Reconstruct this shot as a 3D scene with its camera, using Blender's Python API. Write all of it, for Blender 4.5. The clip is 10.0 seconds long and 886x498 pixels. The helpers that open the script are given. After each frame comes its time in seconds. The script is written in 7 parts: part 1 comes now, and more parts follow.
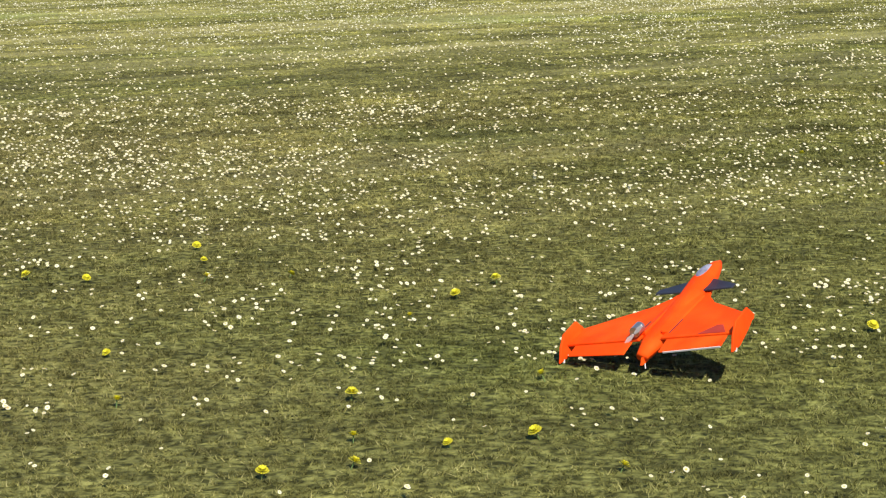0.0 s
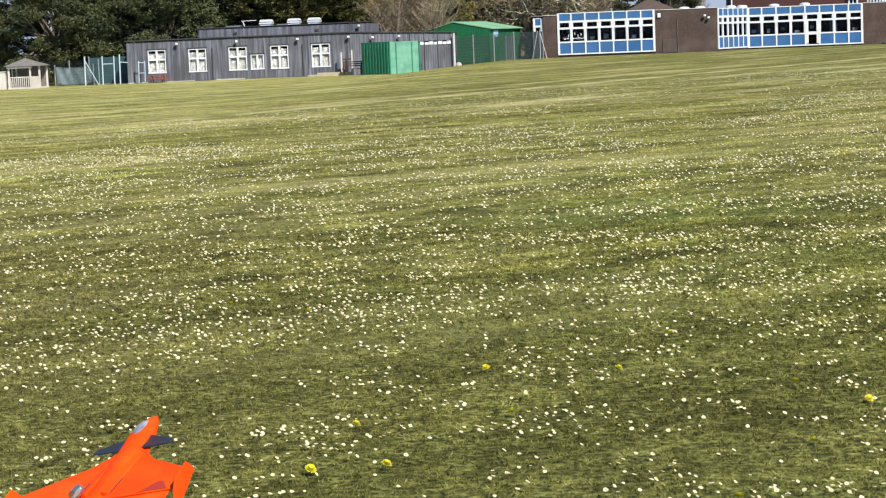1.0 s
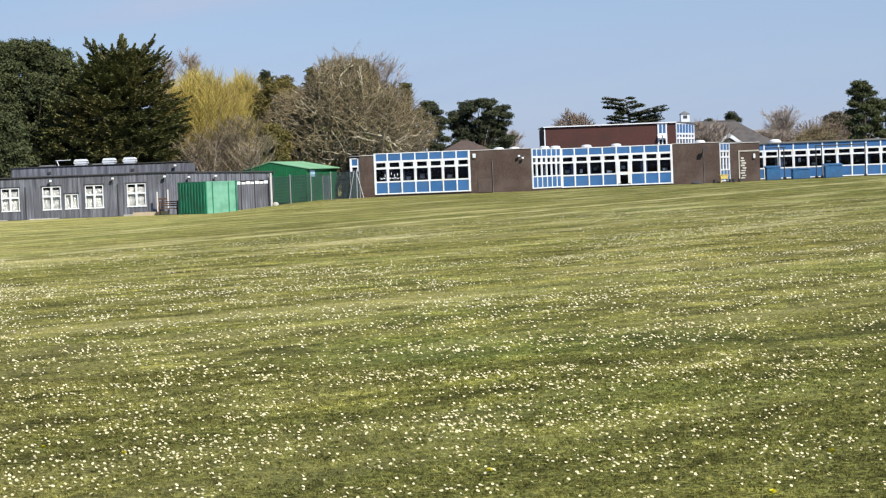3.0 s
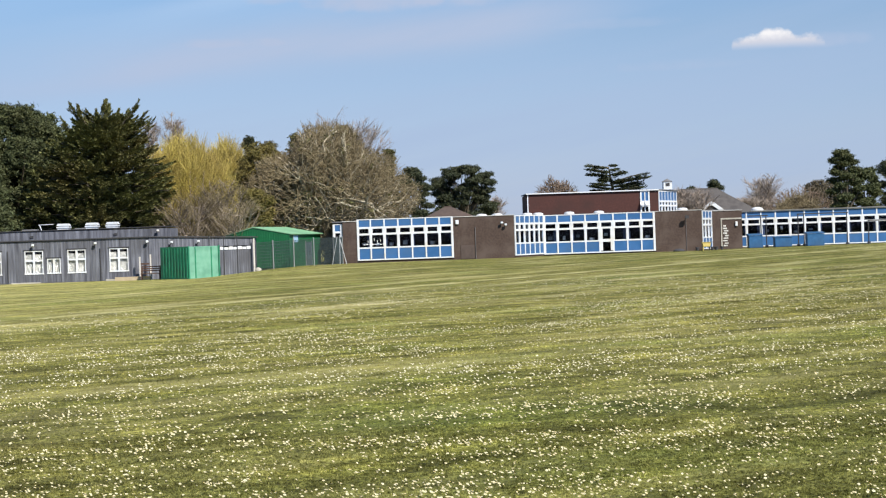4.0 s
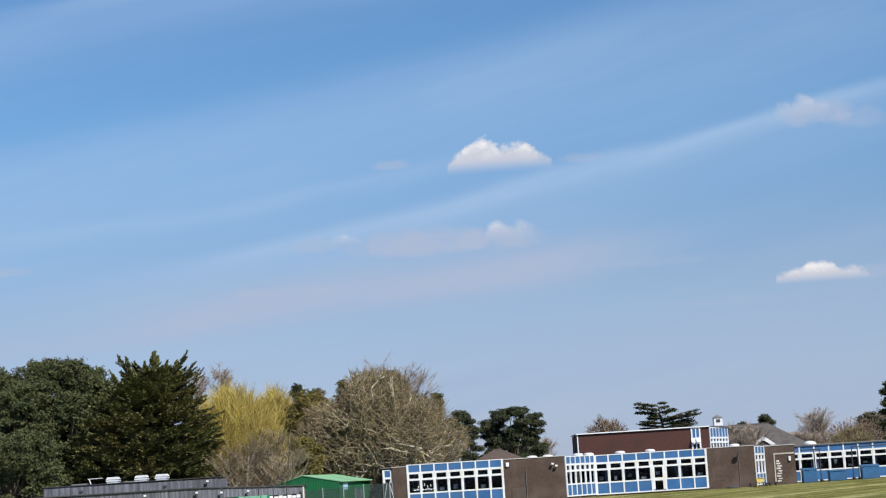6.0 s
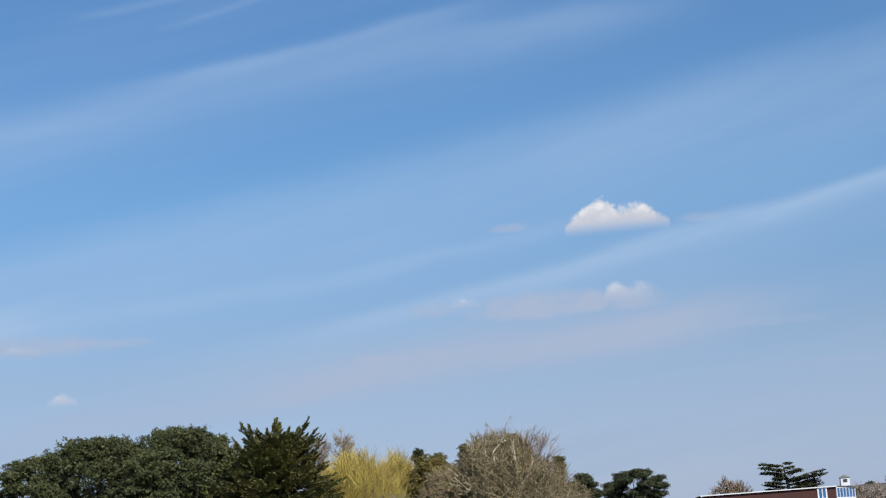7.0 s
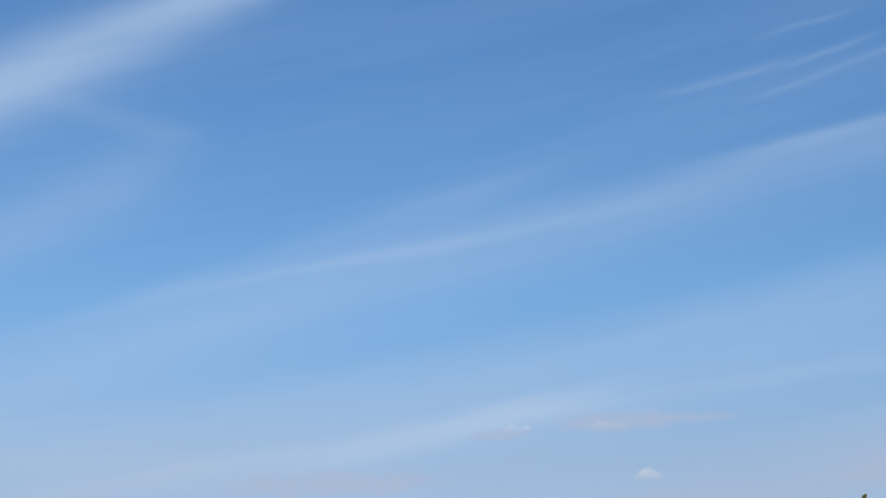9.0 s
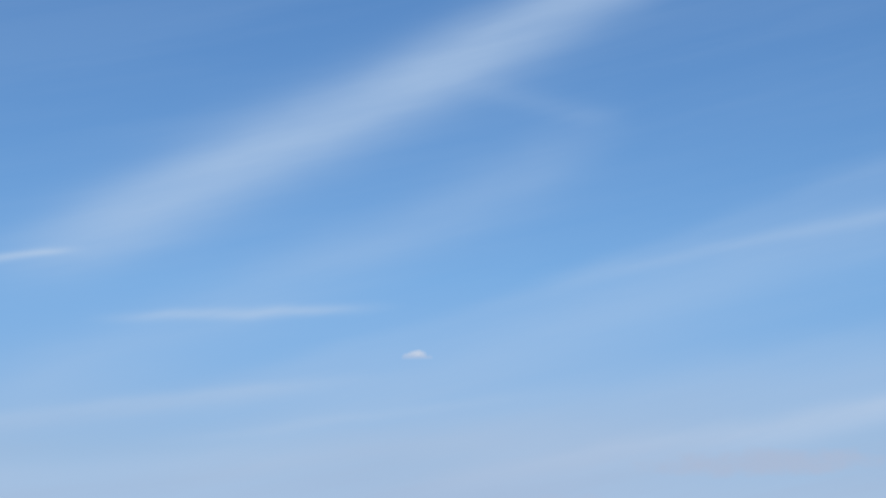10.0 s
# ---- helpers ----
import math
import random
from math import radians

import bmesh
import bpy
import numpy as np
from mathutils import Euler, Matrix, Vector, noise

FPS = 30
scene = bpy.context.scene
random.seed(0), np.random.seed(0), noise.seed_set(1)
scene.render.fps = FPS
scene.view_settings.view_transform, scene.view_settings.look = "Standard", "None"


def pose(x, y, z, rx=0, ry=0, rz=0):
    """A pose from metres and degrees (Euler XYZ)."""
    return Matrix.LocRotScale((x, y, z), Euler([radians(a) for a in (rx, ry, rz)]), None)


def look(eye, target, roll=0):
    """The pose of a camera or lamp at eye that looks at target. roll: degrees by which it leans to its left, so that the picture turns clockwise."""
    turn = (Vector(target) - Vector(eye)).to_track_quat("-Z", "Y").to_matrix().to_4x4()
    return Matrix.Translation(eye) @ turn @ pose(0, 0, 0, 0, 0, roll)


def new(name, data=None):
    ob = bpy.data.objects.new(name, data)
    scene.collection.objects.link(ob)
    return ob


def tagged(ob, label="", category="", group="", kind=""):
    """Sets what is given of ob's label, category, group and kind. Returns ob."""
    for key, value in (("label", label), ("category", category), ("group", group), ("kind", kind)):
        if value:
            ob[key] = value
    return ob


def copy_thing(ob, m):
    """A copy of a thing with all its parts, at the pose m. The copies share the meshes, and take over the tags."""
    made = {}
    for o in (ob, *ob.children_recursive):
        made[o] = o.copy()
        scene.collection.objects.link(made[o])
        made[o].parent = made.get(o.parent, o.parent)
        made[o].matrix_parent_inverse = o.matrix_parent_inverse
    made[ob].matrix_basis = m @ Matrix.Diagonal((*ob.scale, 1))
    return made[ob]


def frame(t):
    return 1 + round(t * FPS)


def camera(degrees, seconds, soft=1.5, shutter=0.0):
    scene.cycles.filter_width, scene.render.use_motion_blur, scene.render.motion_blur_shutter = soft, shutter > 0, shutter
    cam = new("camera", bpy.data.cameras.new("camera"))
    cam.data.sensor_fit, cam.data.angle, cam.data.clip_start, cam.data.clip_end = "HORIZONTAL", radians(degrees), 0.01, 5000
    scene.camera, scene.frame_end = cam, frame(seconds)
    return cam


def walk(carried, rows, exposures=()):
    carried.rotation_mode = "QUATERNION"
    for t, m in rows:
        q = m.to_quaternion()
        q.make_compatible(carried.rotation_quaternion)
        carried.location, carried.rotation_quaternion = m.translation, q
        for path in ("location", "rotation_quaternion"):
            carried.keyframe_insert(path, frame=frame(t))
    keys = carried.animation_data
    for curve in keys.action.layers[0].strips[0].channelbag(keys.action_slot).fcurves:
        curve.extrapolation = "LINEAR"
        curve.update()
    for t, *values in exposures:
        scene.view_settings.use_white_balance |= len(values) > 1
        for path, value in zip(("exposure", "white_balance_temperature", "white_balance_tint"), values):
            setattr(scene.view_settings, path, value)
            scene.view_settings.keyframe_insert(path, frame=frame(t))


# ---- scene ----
cam = camera(26.0, 10.0, soft=1.2)
walk(cam, [
    (0.0, pose(0, 0, 1.65, 79.768, 1.399, 21.797)),
    (0.1, pose(0, 0, 1.65, 80.059, 2.093, 17.555)),
    (0.2, pose(0, 0, 1.65, 80.432, 2.128, 14.414)),
    (0.3, pose(0, 0, 1.65, 80.864, 2.139, 12.025)),
    (0.4, pose(0, 0, 1.65, 81.310, 2.178, 10.144)),
    (0.5, pose(0, 0, 1.65, 81.754, 2.240, 8.686)),
    (0.7, pose(0, 0, 1.65, 82.680, 2.100, 6.627)),
    (1.0, pose(0, 0, 1.65, 83.833, 2.328, 4.642)),
    (1.5, pose(0, 0, 1.65, 85.278, 2.409, 2.487)),
    (2.0, pose(0, 0, 1.65, 86.317, 2.356, 0.958)),
    (2.5, pose(0, 0, 1.65, 87.097, 2.397, -0.121)),
    (4.0, pose(0, 0, 1.65, 89.725, 2.002, -1.320)),
    (4.5, pose(0, 0, 1.65, 91.418, 1.999, -1.287)),
    (5.0, pose(0, 0, 1.65, 93.412, 2.336, -1.101)),
    (5.5, pose(0, 0, 1.65, 95.447, 2.912, -0.695)),
    (7.0, pose(0, 0, 1.65, 99.177, 4.124, 3.842)),
    (7.5, pose(0, 0, 1.65, 99.993, 3.460, 6.920)),
    (8.0, pose(0, 0, 1.65, 100.803, 2.899, 10.732)),
    (8.5, pose(0, 0, 1.65, 101.725, 2.252, 15.456)),
    (9.0, pose(0, 0, 1.65, 102.272, 1.794, 20.977)),
    (9.5, pose(0, 0, 1.65, 102.390, 1.078, 27.111)),
    (10.0, pose(0, 0, 1.65, 101.944, 0.833, 33.688)),
], exposures=[(0.0, 0.44), (0.5, 0.50), (0.8, 0.47), (1.5, 0.49), (4.5, 0.47), (5.5, 0.38), (7.0, 0.29), (8.0, 0.37), (8.5, 0.27), (10.0, 0.30)])

# ---- world, sun ----
SUN_AZ, SUN_EL = 142.0, 44.0
world = bpy.data.worlds.new("world")
scene.world = world
world.use_nodes = True
wt = world.node_tree
wt.nodes.clear()


def wmath(op, a, b=None, c=None):
    n = wt.nodes.new("ShaderNodeMath")
    n.operation = op
    for i, s in enumerate((a, b, c)):
        if s is None:
            continue
        if isinstance(s, (int, float)):
            n.inputs[i].default_value = s
        else:
            wt.links.new(s, n.inputs[i])
    return n.outputs[0]


def wsmooth(x, a, b):
    n = wt.nodes.new("ShaderNodeMapRange")
    n.interpolation_type = "SMOOTHSTEP"
    n.inputs[1].default_value, n.inputs[2].default_value = a, b
    wt.links.new(x, n.inputs[0])
    return n.outputs[0]


sky = wt.nodes.new("ShaderNodeTexSky")
sky.sky_type = "NISHITA"
sky.sun_disc = False
sky.sun_elevation, sky.sun_rotation = radians(SUN_EL), radians(SUN_AZ)
sky.air_density, sky.dust_density, sky.ozone_density = 1.0, 0.4, 2.0
# cloud streaks and small cumulus, laid out by azimuth and elevation in degrees
wtc = wt.nodes.new("ShaderNodeTexCoord")
wsep = wt.nodes.new("ShaderNodeSeparateXYZ")
wt.links.new(wtc.outputs["Generated"], wsep.inputs[0])
AZ = wmath("MULTIPLY", wmath("ARCTAN2", wsep.outputs[0], wsep.outputs[1]), 57.29578)
EL = wmath("MULTIPLY", wmath("ARCSINE", wsep.outputs[2]), 57.29578)


def wnoise(su, sv, slope, scale, detail, seed, rough=0.55):
    """Noise stretched along a slanting run over the sky."""
    v = wmath("SUBTRACT", EL, wmath("MULTIPLY", AZ, slope))
    cmb = wt.nodes.new("ShaderNodeCombineXYZ")
    wt.links.new(wmath("MULTIPLY", AZ, su), cmb.inputs[0])
    wt.links.new(wmath("MULTIPLY", v, sv), cmb.inputs[1])
    cmb.inputs[2].default_value = seed
    n = wt.nodes.new("ShaderNodeTexNoise")
    n.inputs["Scale"].default_value, n.inputs["Detail"].default_value, n.inputs["Roughness"].default_value = scale, detail, rough
    wt.links.new(cmb.outputs[0], n.inputs["Vector"])
    return n.outputs["Fac"]


LONG = wnoise(0.05, 0.55, 0.18, 1.0, 5, 1.0)
FINE = wnoise(0.16, 1.1, 0.24, 1.0, 4, 7.0)
PUFF = wnoise(1.5, 2.1, 0.0, 1.0, 4, 3.0, 0.5)
HEAP = wnoise(0.7, 1.1, 0.0, 1.0, 3, 13.0, 0.5)
LUMP = wnoise(2.6, 3.2, 0.0, 1.0, 3, 21.0, 0.5)
WARP = wmath("MULTIPLY", wmath("SUBTRACT", wnoise(0.10, 0.2, 0.0, 1.0, 3, 5.0), 0.5), 1.1)
ELW = wmath("ADD", EL, WARP)


def streak(a0, e0, slope, sigma, power, lo, hi, curve=0.0, soft=3.0, tex=0.5, under=1.0, widen=0.0):
    """A soft band through (a0, e0) with the given slope; under > 1 spreads it below its line, widen broadens it with falling azimuth."""
    d = wmath("SUBTRACT", AZ, a0)
    line = wmath("ADD", wmath("MULTIPLY", d, slope), e0)
    if curve:
        line = wmath("ADD", line, wmath("MULTIPLY", wmath("MULTIPLY", d, d), curve))
    v = wmath("SUBTRACT", ELW, line)
    if widen:
        v = wmath("DIVIDE", v, wmath("MAXIMUM", wmath("SUBTRACT", 1.0, wmath("MULTIPLY", d, widen)), 0.3))
    neg = wmath("MINIMUM", v, 0.0)
    pos = wmath("MAXIMUM", v, 0.0)
    q = wmath("ADD", wmath("POWER", wmath("DIVIDE", wmath("ABSOLUTE", neg), sigma * under), 2.0), wmath("POWER", wmath("DIVIDE", pos, sigma), 2.0))
    g = wmath("EXPONENT", wmath("MULTIPLY", q, -1.0))
    win = wmath("MULTIPLY", wsmooth(AZ, lo - soft, lo + soft), wmath("SUBTRACT", 1.0, wsmooth(AZ, hi - soft, hi + soft)))
    t = wmath("ADD", wmath("MULTIPLY", wsmooth(FINE, 0.25, 0.75), tex), 1.0 - tex * 0.5)
    return wmath("MULTIPLY", wmath("MULTIPLY", wmath("MULTIPLY", g, win), t), power)


def sheet(a0, e0, slope, edge, depth, power, lo, hi, soft=4.0, tex=0.35):
    """A veil with a fairly crisp upper edge along a slanting line, fading out below it over depth degrees."""
    line = wmath("ADD", wmath("MULTIPLY", wmath("SUBTRACT", AZ, a0), slope), e0)
    v = wmath("SUBTRACT", line, ELW)
    g = wmath("MULTIPLY", wsmooth(v, -edge, edge), wmath("SUBTRACT", 1.0, wsmooth(v, depth * 0.35, depth)))
    win = wmath("MULTIPLY", wsmooth(AZ, lo - soft, lo + soft), wmath("SUBTRACT", 1.0, wsmooth(AZ, hi - soft, hi + soft)))
    t = wmath("ADD", wmath("MULTIPLY", wsmooth(FINE, 0.25, 0.75), tex), 1.0 - tex * 0.5)
    return wmath("MULTIPLY", wmath("MULTIPLY", wmath("MULTIPLY", g, win), t), power)


def cumulus(a, e, w, h, power, ragged=1.3):
    """A small pale cloud with soft ragged edges."""
    x = wmath("DIVIDE", wmath("SUBTRACT", AZ, a), w)
    y = wmath("DIVIDE", wmath("SUBTRACT", EL, e), h)
    y = wmath("MAXIMUM", y, wmath("MULTIPLY", y, -1.5))
    d = wmath("ADD", wmath("MULTIPLY", x, x), wmath("MULTIPLY", y, y))
    lump = wmath("ADD", wmath("MULTIPLY", wmath("SUBTRACT", PUFF, 0.5), ragged * 2.6), wmath("MULTIPLY", wmath("SUBTRACT", HEAP, 0.5), ragged * 2.2))
    m = wmath("ADD", wmath("SUBTRACT", 0.85, d), lump)
    return wmath("MULTIPLY", wsmooth(m, 0.0, 1.0), power)


def heap(a, base, w, h, lumps, power=1.0, soft=0.18):
    """A heaped cloud: domes of (place, half width, height) over a flat soft base. Returns its body and its sunlit upper part."""
    top = None
    for dx, hw, hh in lumps:
        x = wmath("DIVIDE", wmath("SUBTRACT", AZ, a + dx * w), hw * w)
        dome_ = wmath("MULTIPLY", wmath("SQRT", wmath("MAXIMUM", wmath("SUBTRACT", 1.0, wmath("MULTIPLY", x, x)), 0.0)), hh * h)
        top = dome_ if top is None else wmath("MAXIMUM", top, dome_)
    rise = wmath("SUBTRACT", EL, base)
    rag = wmath("ADD", wmath("MULTIPLY", wmath("SUBTRACT", LUMP, 0.5), 0.75 * h), wmath("MULTIPLY", wmath("SUBTRACT", PUFF, 0.5), 0.75 * h))
    inside_ = wmath("SUBTRACT", wmath("ADD", top, rag), rise)
    body = wmath("MULTIPLY", wsmooth(inside_, -0.04, soft), wsmooth(rise, -0.45 * h, 0.25 * h))
    body = wmath("MULTIPLY", body, wsmooth(top, 0.0, 0.25 * h))
    lit = wmath("MULTIPLY", body, wsmooth(wmath("ADD", rise, rag), 0.10 * h, 0.85 * h))
    return wmath("MULTIPLY", body, power), wmath("MULTIPLY", lit, power)


def total(items):
    s = items[0]
    for i in items[1:]:
        s = wmath("ADD", s, i)
    return s


CIRRUS = total([
    # broad bright plume with a hook under it
    streak(-36.7, 15.95, 0.44, 1.0, 0.60, -45.5, -22, tex=0.22, under=1.25, widen=0.02),
    streak(-30.2, 16.2, -0.25, 0.40, 0.10, -32.5, -28.4, soft=1.2, tex=0.5),
    streak(-33.0, 13.2, 0.42, 1.1, 0.22, -47, -29.0, soft=2.0, tex=0.3),
    # long streak with a bright core
    streak(-11.3, 14.05, 0.180, 0.60, 0.24, -42, 4, curve=-0.004, tex=0.25, under=1.8, widen=0.025),
    streak(-7.4, 15.28, 0.165, 0.19, 0.22, -12.0, -2.0, soft=3.0, tex=0.5, under=1.6),
    streak(-21.5, 12.15, 0.155, 0.22, 0.14, -29, -14, soft=4.0, tex=0.6),
    streak(-32.9, 9.95, 0.29, 0.40, 0.17, -39, -18, tex=0.4, under=2.6),
    # veils over the lower sky
    sheet(-12.8, 10.35, 0.165, 0.75, 4.5, 0.26, -34, 15),
    streak(-11.3, 8.1, 0.125, 0.20, 0.16, -19, 2, tex=0.5, under=1.6),
    sheet(1.0, 8.75, 0.17, 0.25, 2.4, 0.22, -10, 22),
    streak(2.4, 8.75, 0.185, 0.22, 0.26, -6, 14, tex=0.4, under=1.8),
    streak(-25.0, 6.35, 0.17, 0.34, 0.62, -35, -16.5, tex=0.35, under=2.0),
    streak(-38.0, 5.7, 0.06, 0.55, 0.30, -52, -30, tex=0.4),
    streak(-39.8, 10.05, 0.05, 0.17, 0.42, -43, -36, soft=1.6, tex=0.5),
    streak(-46.0, 11.66, 0.18, 0.14, 0.42, -60, -44.9, soft=0.8, tex=0.5),
    streak(-40.0, 7.6, 0.105, 0.22, 0.34, -55, -36.5, soft=2.5, tex=0.5, under=1.8),
    streak(-36.0, 6.9, 0.10, 0.16, 0.16, -41, -31, soft=2.5, tex=0.6),
    # short wisps high up
    streak(-11.6, 17.05, 0.215, 0.12, 0.13, -13.6, -9.9, soft=0.9, tex=0.8),
    streak(-7.9, 17.15, 0.245, 0.12, 0.14, -10.8, -4.2, soft=1.2, tex=0.8),
    streak(-9.0, 17.45, 0.23, 0.10, 0.13, -10.0, -7.4, soft=0.9, tex=0.8),
    streak(-9.4, 18.3, 0.21, 0.10, 0.13, -10.5, -8.0, soft=0.9, tex=0.8),
    wmath("MULTIPLY", wsmooth(LONG, 0.38, 0.70), 0.07),
])
HAZE = wmath("MULTIPLY", wmath("SUBTRACT", 1.0, wsmooth(wmath("ADD", EL, wmath("MULTIPLY", WARP, 1.5)), 2.0, 9.5)), wmath("ADD", 0.45, wmath("MULTIPLY", wsmooth(LONG, 0.35, 0.7), 0.4)))
PALE = total([
    cumulus(-0.3, 7.20, 3.0, 0.72, 0.95, 0.40),
    cumulus(2.1, 7.20, 1.6, 0.62, 0.80, 0.40),
    cumulus(-3.4, 7.30, 1.3, 0.36, 0.55, 0.5),
    streak(-3.2, 6.0, 0.09, 0.60, 0.70, -9.5, 6.0, soft=2.5, tex=0.35),
    cumulus(-5.0, 6.0, 2.2, 0.22, 0.40, 0.6),
    streak(-9.0, 4.9, 0.10, 0.45, 0.30, -18, 4.0, soft=4.0, tex=0.5),
    cumulus(11.6, 10.10, 1.5, 0.62, 0.70, 0.45),
    cumulus(13.0, 9.85, 1.4, 0.45, 0.40, 0.6),
    cumulus(-15.2, 6.90, 3.0, 0.52, 0.75, 0.40),
    cumulus(-19.0, 6.65, 1.4, 0.28, 0.70, 0.5),
    cumulus(-13.2, 6.95, 1.6, 0.22, 0.40, 0.6),
    cumulus(-24.2, 5.3, 4.6, 0.66, 0.80, 0.40),
    cumulus(-31.0, 4.3, 4.0, 0.40, 0.45, 0.5),
    cumulus(-1.15, 9.60, 0.7, 0.22, 0.50, 0.5),
    cumulus(4.6, 9.45, 1.0, 0.24, 0.40, 0.5),
    cumulus(12.6, 5.40, 1.9, 0.34, 0.55, 0.5),
    cumulus(8.6, 4.9, 2.6, 0.28, 0.30, 0.5),
    cumulus(6.5, 6.2, 2.6, 0.25, 0.25, 0.5),
])
# heaped clouds: grey-white bodies and sunlit caps
HEAPS = [
    heap(2.05, 9.50, 1.50, 0.76, ((-0.30, 0.46, 1.0), (0.38, 0.52, 0.76), (-0.72, 0.30, 0.45), (0.82, 0.30, 0.35)), 0.95, 0.26),
    heap(11.35, 5.42, 1.30, 0.44, ((0.0, 0.55, 1.0), (-0.55, 0.45, 0.6), (0.6, 0.5, 0.55))),
    heap(2.25, 7.36, 0.80, 0.50, ((-0.4, 0.5, 1.0), (0.4, 0.6, 0.75)), 0.36, 0.3),
    heap(-2.70, 7.42, 0.55, 0.25, ((-0.2, 0.6, 1.0), (0.5, 0.5, 0.7)), 0.28, 0.2),
    heap(-14.72, 5.28, 0.42, 0.30, ((0.0, 0.85, 1.0), (-0.5, 0.6, 0.6), (0.5, 0.6, 0.6)), 0.45, 0.2),
    heap(-34.36, 8.72, 0.42, 0.22, ((0.0, 0.85, 1.0), (-0.5, 0.6, 0.6), (0.6, 0.6, 0.4)), 0.42, 0.2),
    heap(11.2, 10.30, 0.80, 0.50, ((0.1, 0.5, 1.0), (-0.6, 0.4, 0.7), (0.7, 0.4, 0.5)), 0.25, 0.3),
    heap(-18.6, 6.80, 0.50, 0.20, ((-0.2, 0.6, 1.0), (0.5, 0.5, 0.7)), 0.28, 0.2),
    heap(-15.9, 6.80, 0.60, 0.20, ((-0.2, 0.6, 1.0), (0.5, 0.5, 0.7)), 0.18, 0.2),
]
BODY = total([q[0] for q in HEAPS])
CAPS = total([q[1] for q in HEAPS])


def wclamp(x):
    n = wt.nodes.new("ShaderNodeClamp")
    wt.links.new(x, n.inputs[0])
    return n.outputs[0]


def wmix(fac, a, b, kind="MIX"):
    n = wt.nodes.new("ShaderNodeMix")
    n.data_type, n.blend_type = "RGBA", kind
    if isinstance(fac, float):
        n.inputs[0].default_value = fac
    else:
        wt.links.new(fac, n.inputs[0])
    for i, s in ((6, a), (7, b)):
        if isinstance(s, tuple):
            n.inputs[i].default_value = (*s, 1)
        else:
            wt.links.new(s, n.inputs[i])
    return n.outputs[2]


wr = wt.nodes.new("ShaderNodeValToRGB")
wr.color_ramp.elements[0].color = (0.61, 0.635, 0.96, 1)
wr.color_ramp.elements[1].color = (0.50, 0.76, 1.00, 1)
wr.color_ramp.elements.new(0.30).color = (0.565, 0.640, 0.81, 1)
wr.color_ramp.elements.new(0.55).color = (0.540, 0.755, 0.95, 1)
wt.links.new(wmath("DIVIDE", EL, 20.0), wr.inputs[0])
CLEAR = wmix(1.0, sky.outputs[0], wr.outputs[0], "MULTIPLY")
C1 = wmix(wclamp(CIRRUS), CLEAR, (3.72, 4.98, 6.80))
CH = wmix(wclamp(HAZE), C1, (3.10, 3.98, 5.58))
C2 = wmix(wclamp(PALE), CH, (3.52, 4.22, 5.66))
C3 = wmix(wclamp(BODY), C2, (5.1, 5.25, 5.95))
C4 = wmix(wclamp(CAPS), C3, (7.4, 7.3, 7.4))
bg = wt.nodes.new("ShaderNodeBackground")
bg.inputs["Strength"].default_value = 0.094
wout = wt.nodes.new("ShaderNodeOutputWorld")
wt.links.new(C4, bg.inputs["Color"])
wt.links.new(bg.outputs[0], wout.inputs["Surface"])

sun_data = bpy.data.lights.new("sun", "SUN")
sun_data.energy, sun_data.angle, sun_data.color = 5.0, radians(0.53), (1.0, 0.93, 0.82)
sun = new("sun", sun_data)
a_, e_ = radians(SUN_AZ), radians(SUN_EL)
sun.matrix_world = look((60 * math.sin(a_), 60 * math.cos(a_), 80), (60 * math.sin(a_) - math.sin(a_) * math.cos(e_), 60 * math.cos(a_) - math.cos(a_) * math.cos(e_), 80 - math.sin(e_)))


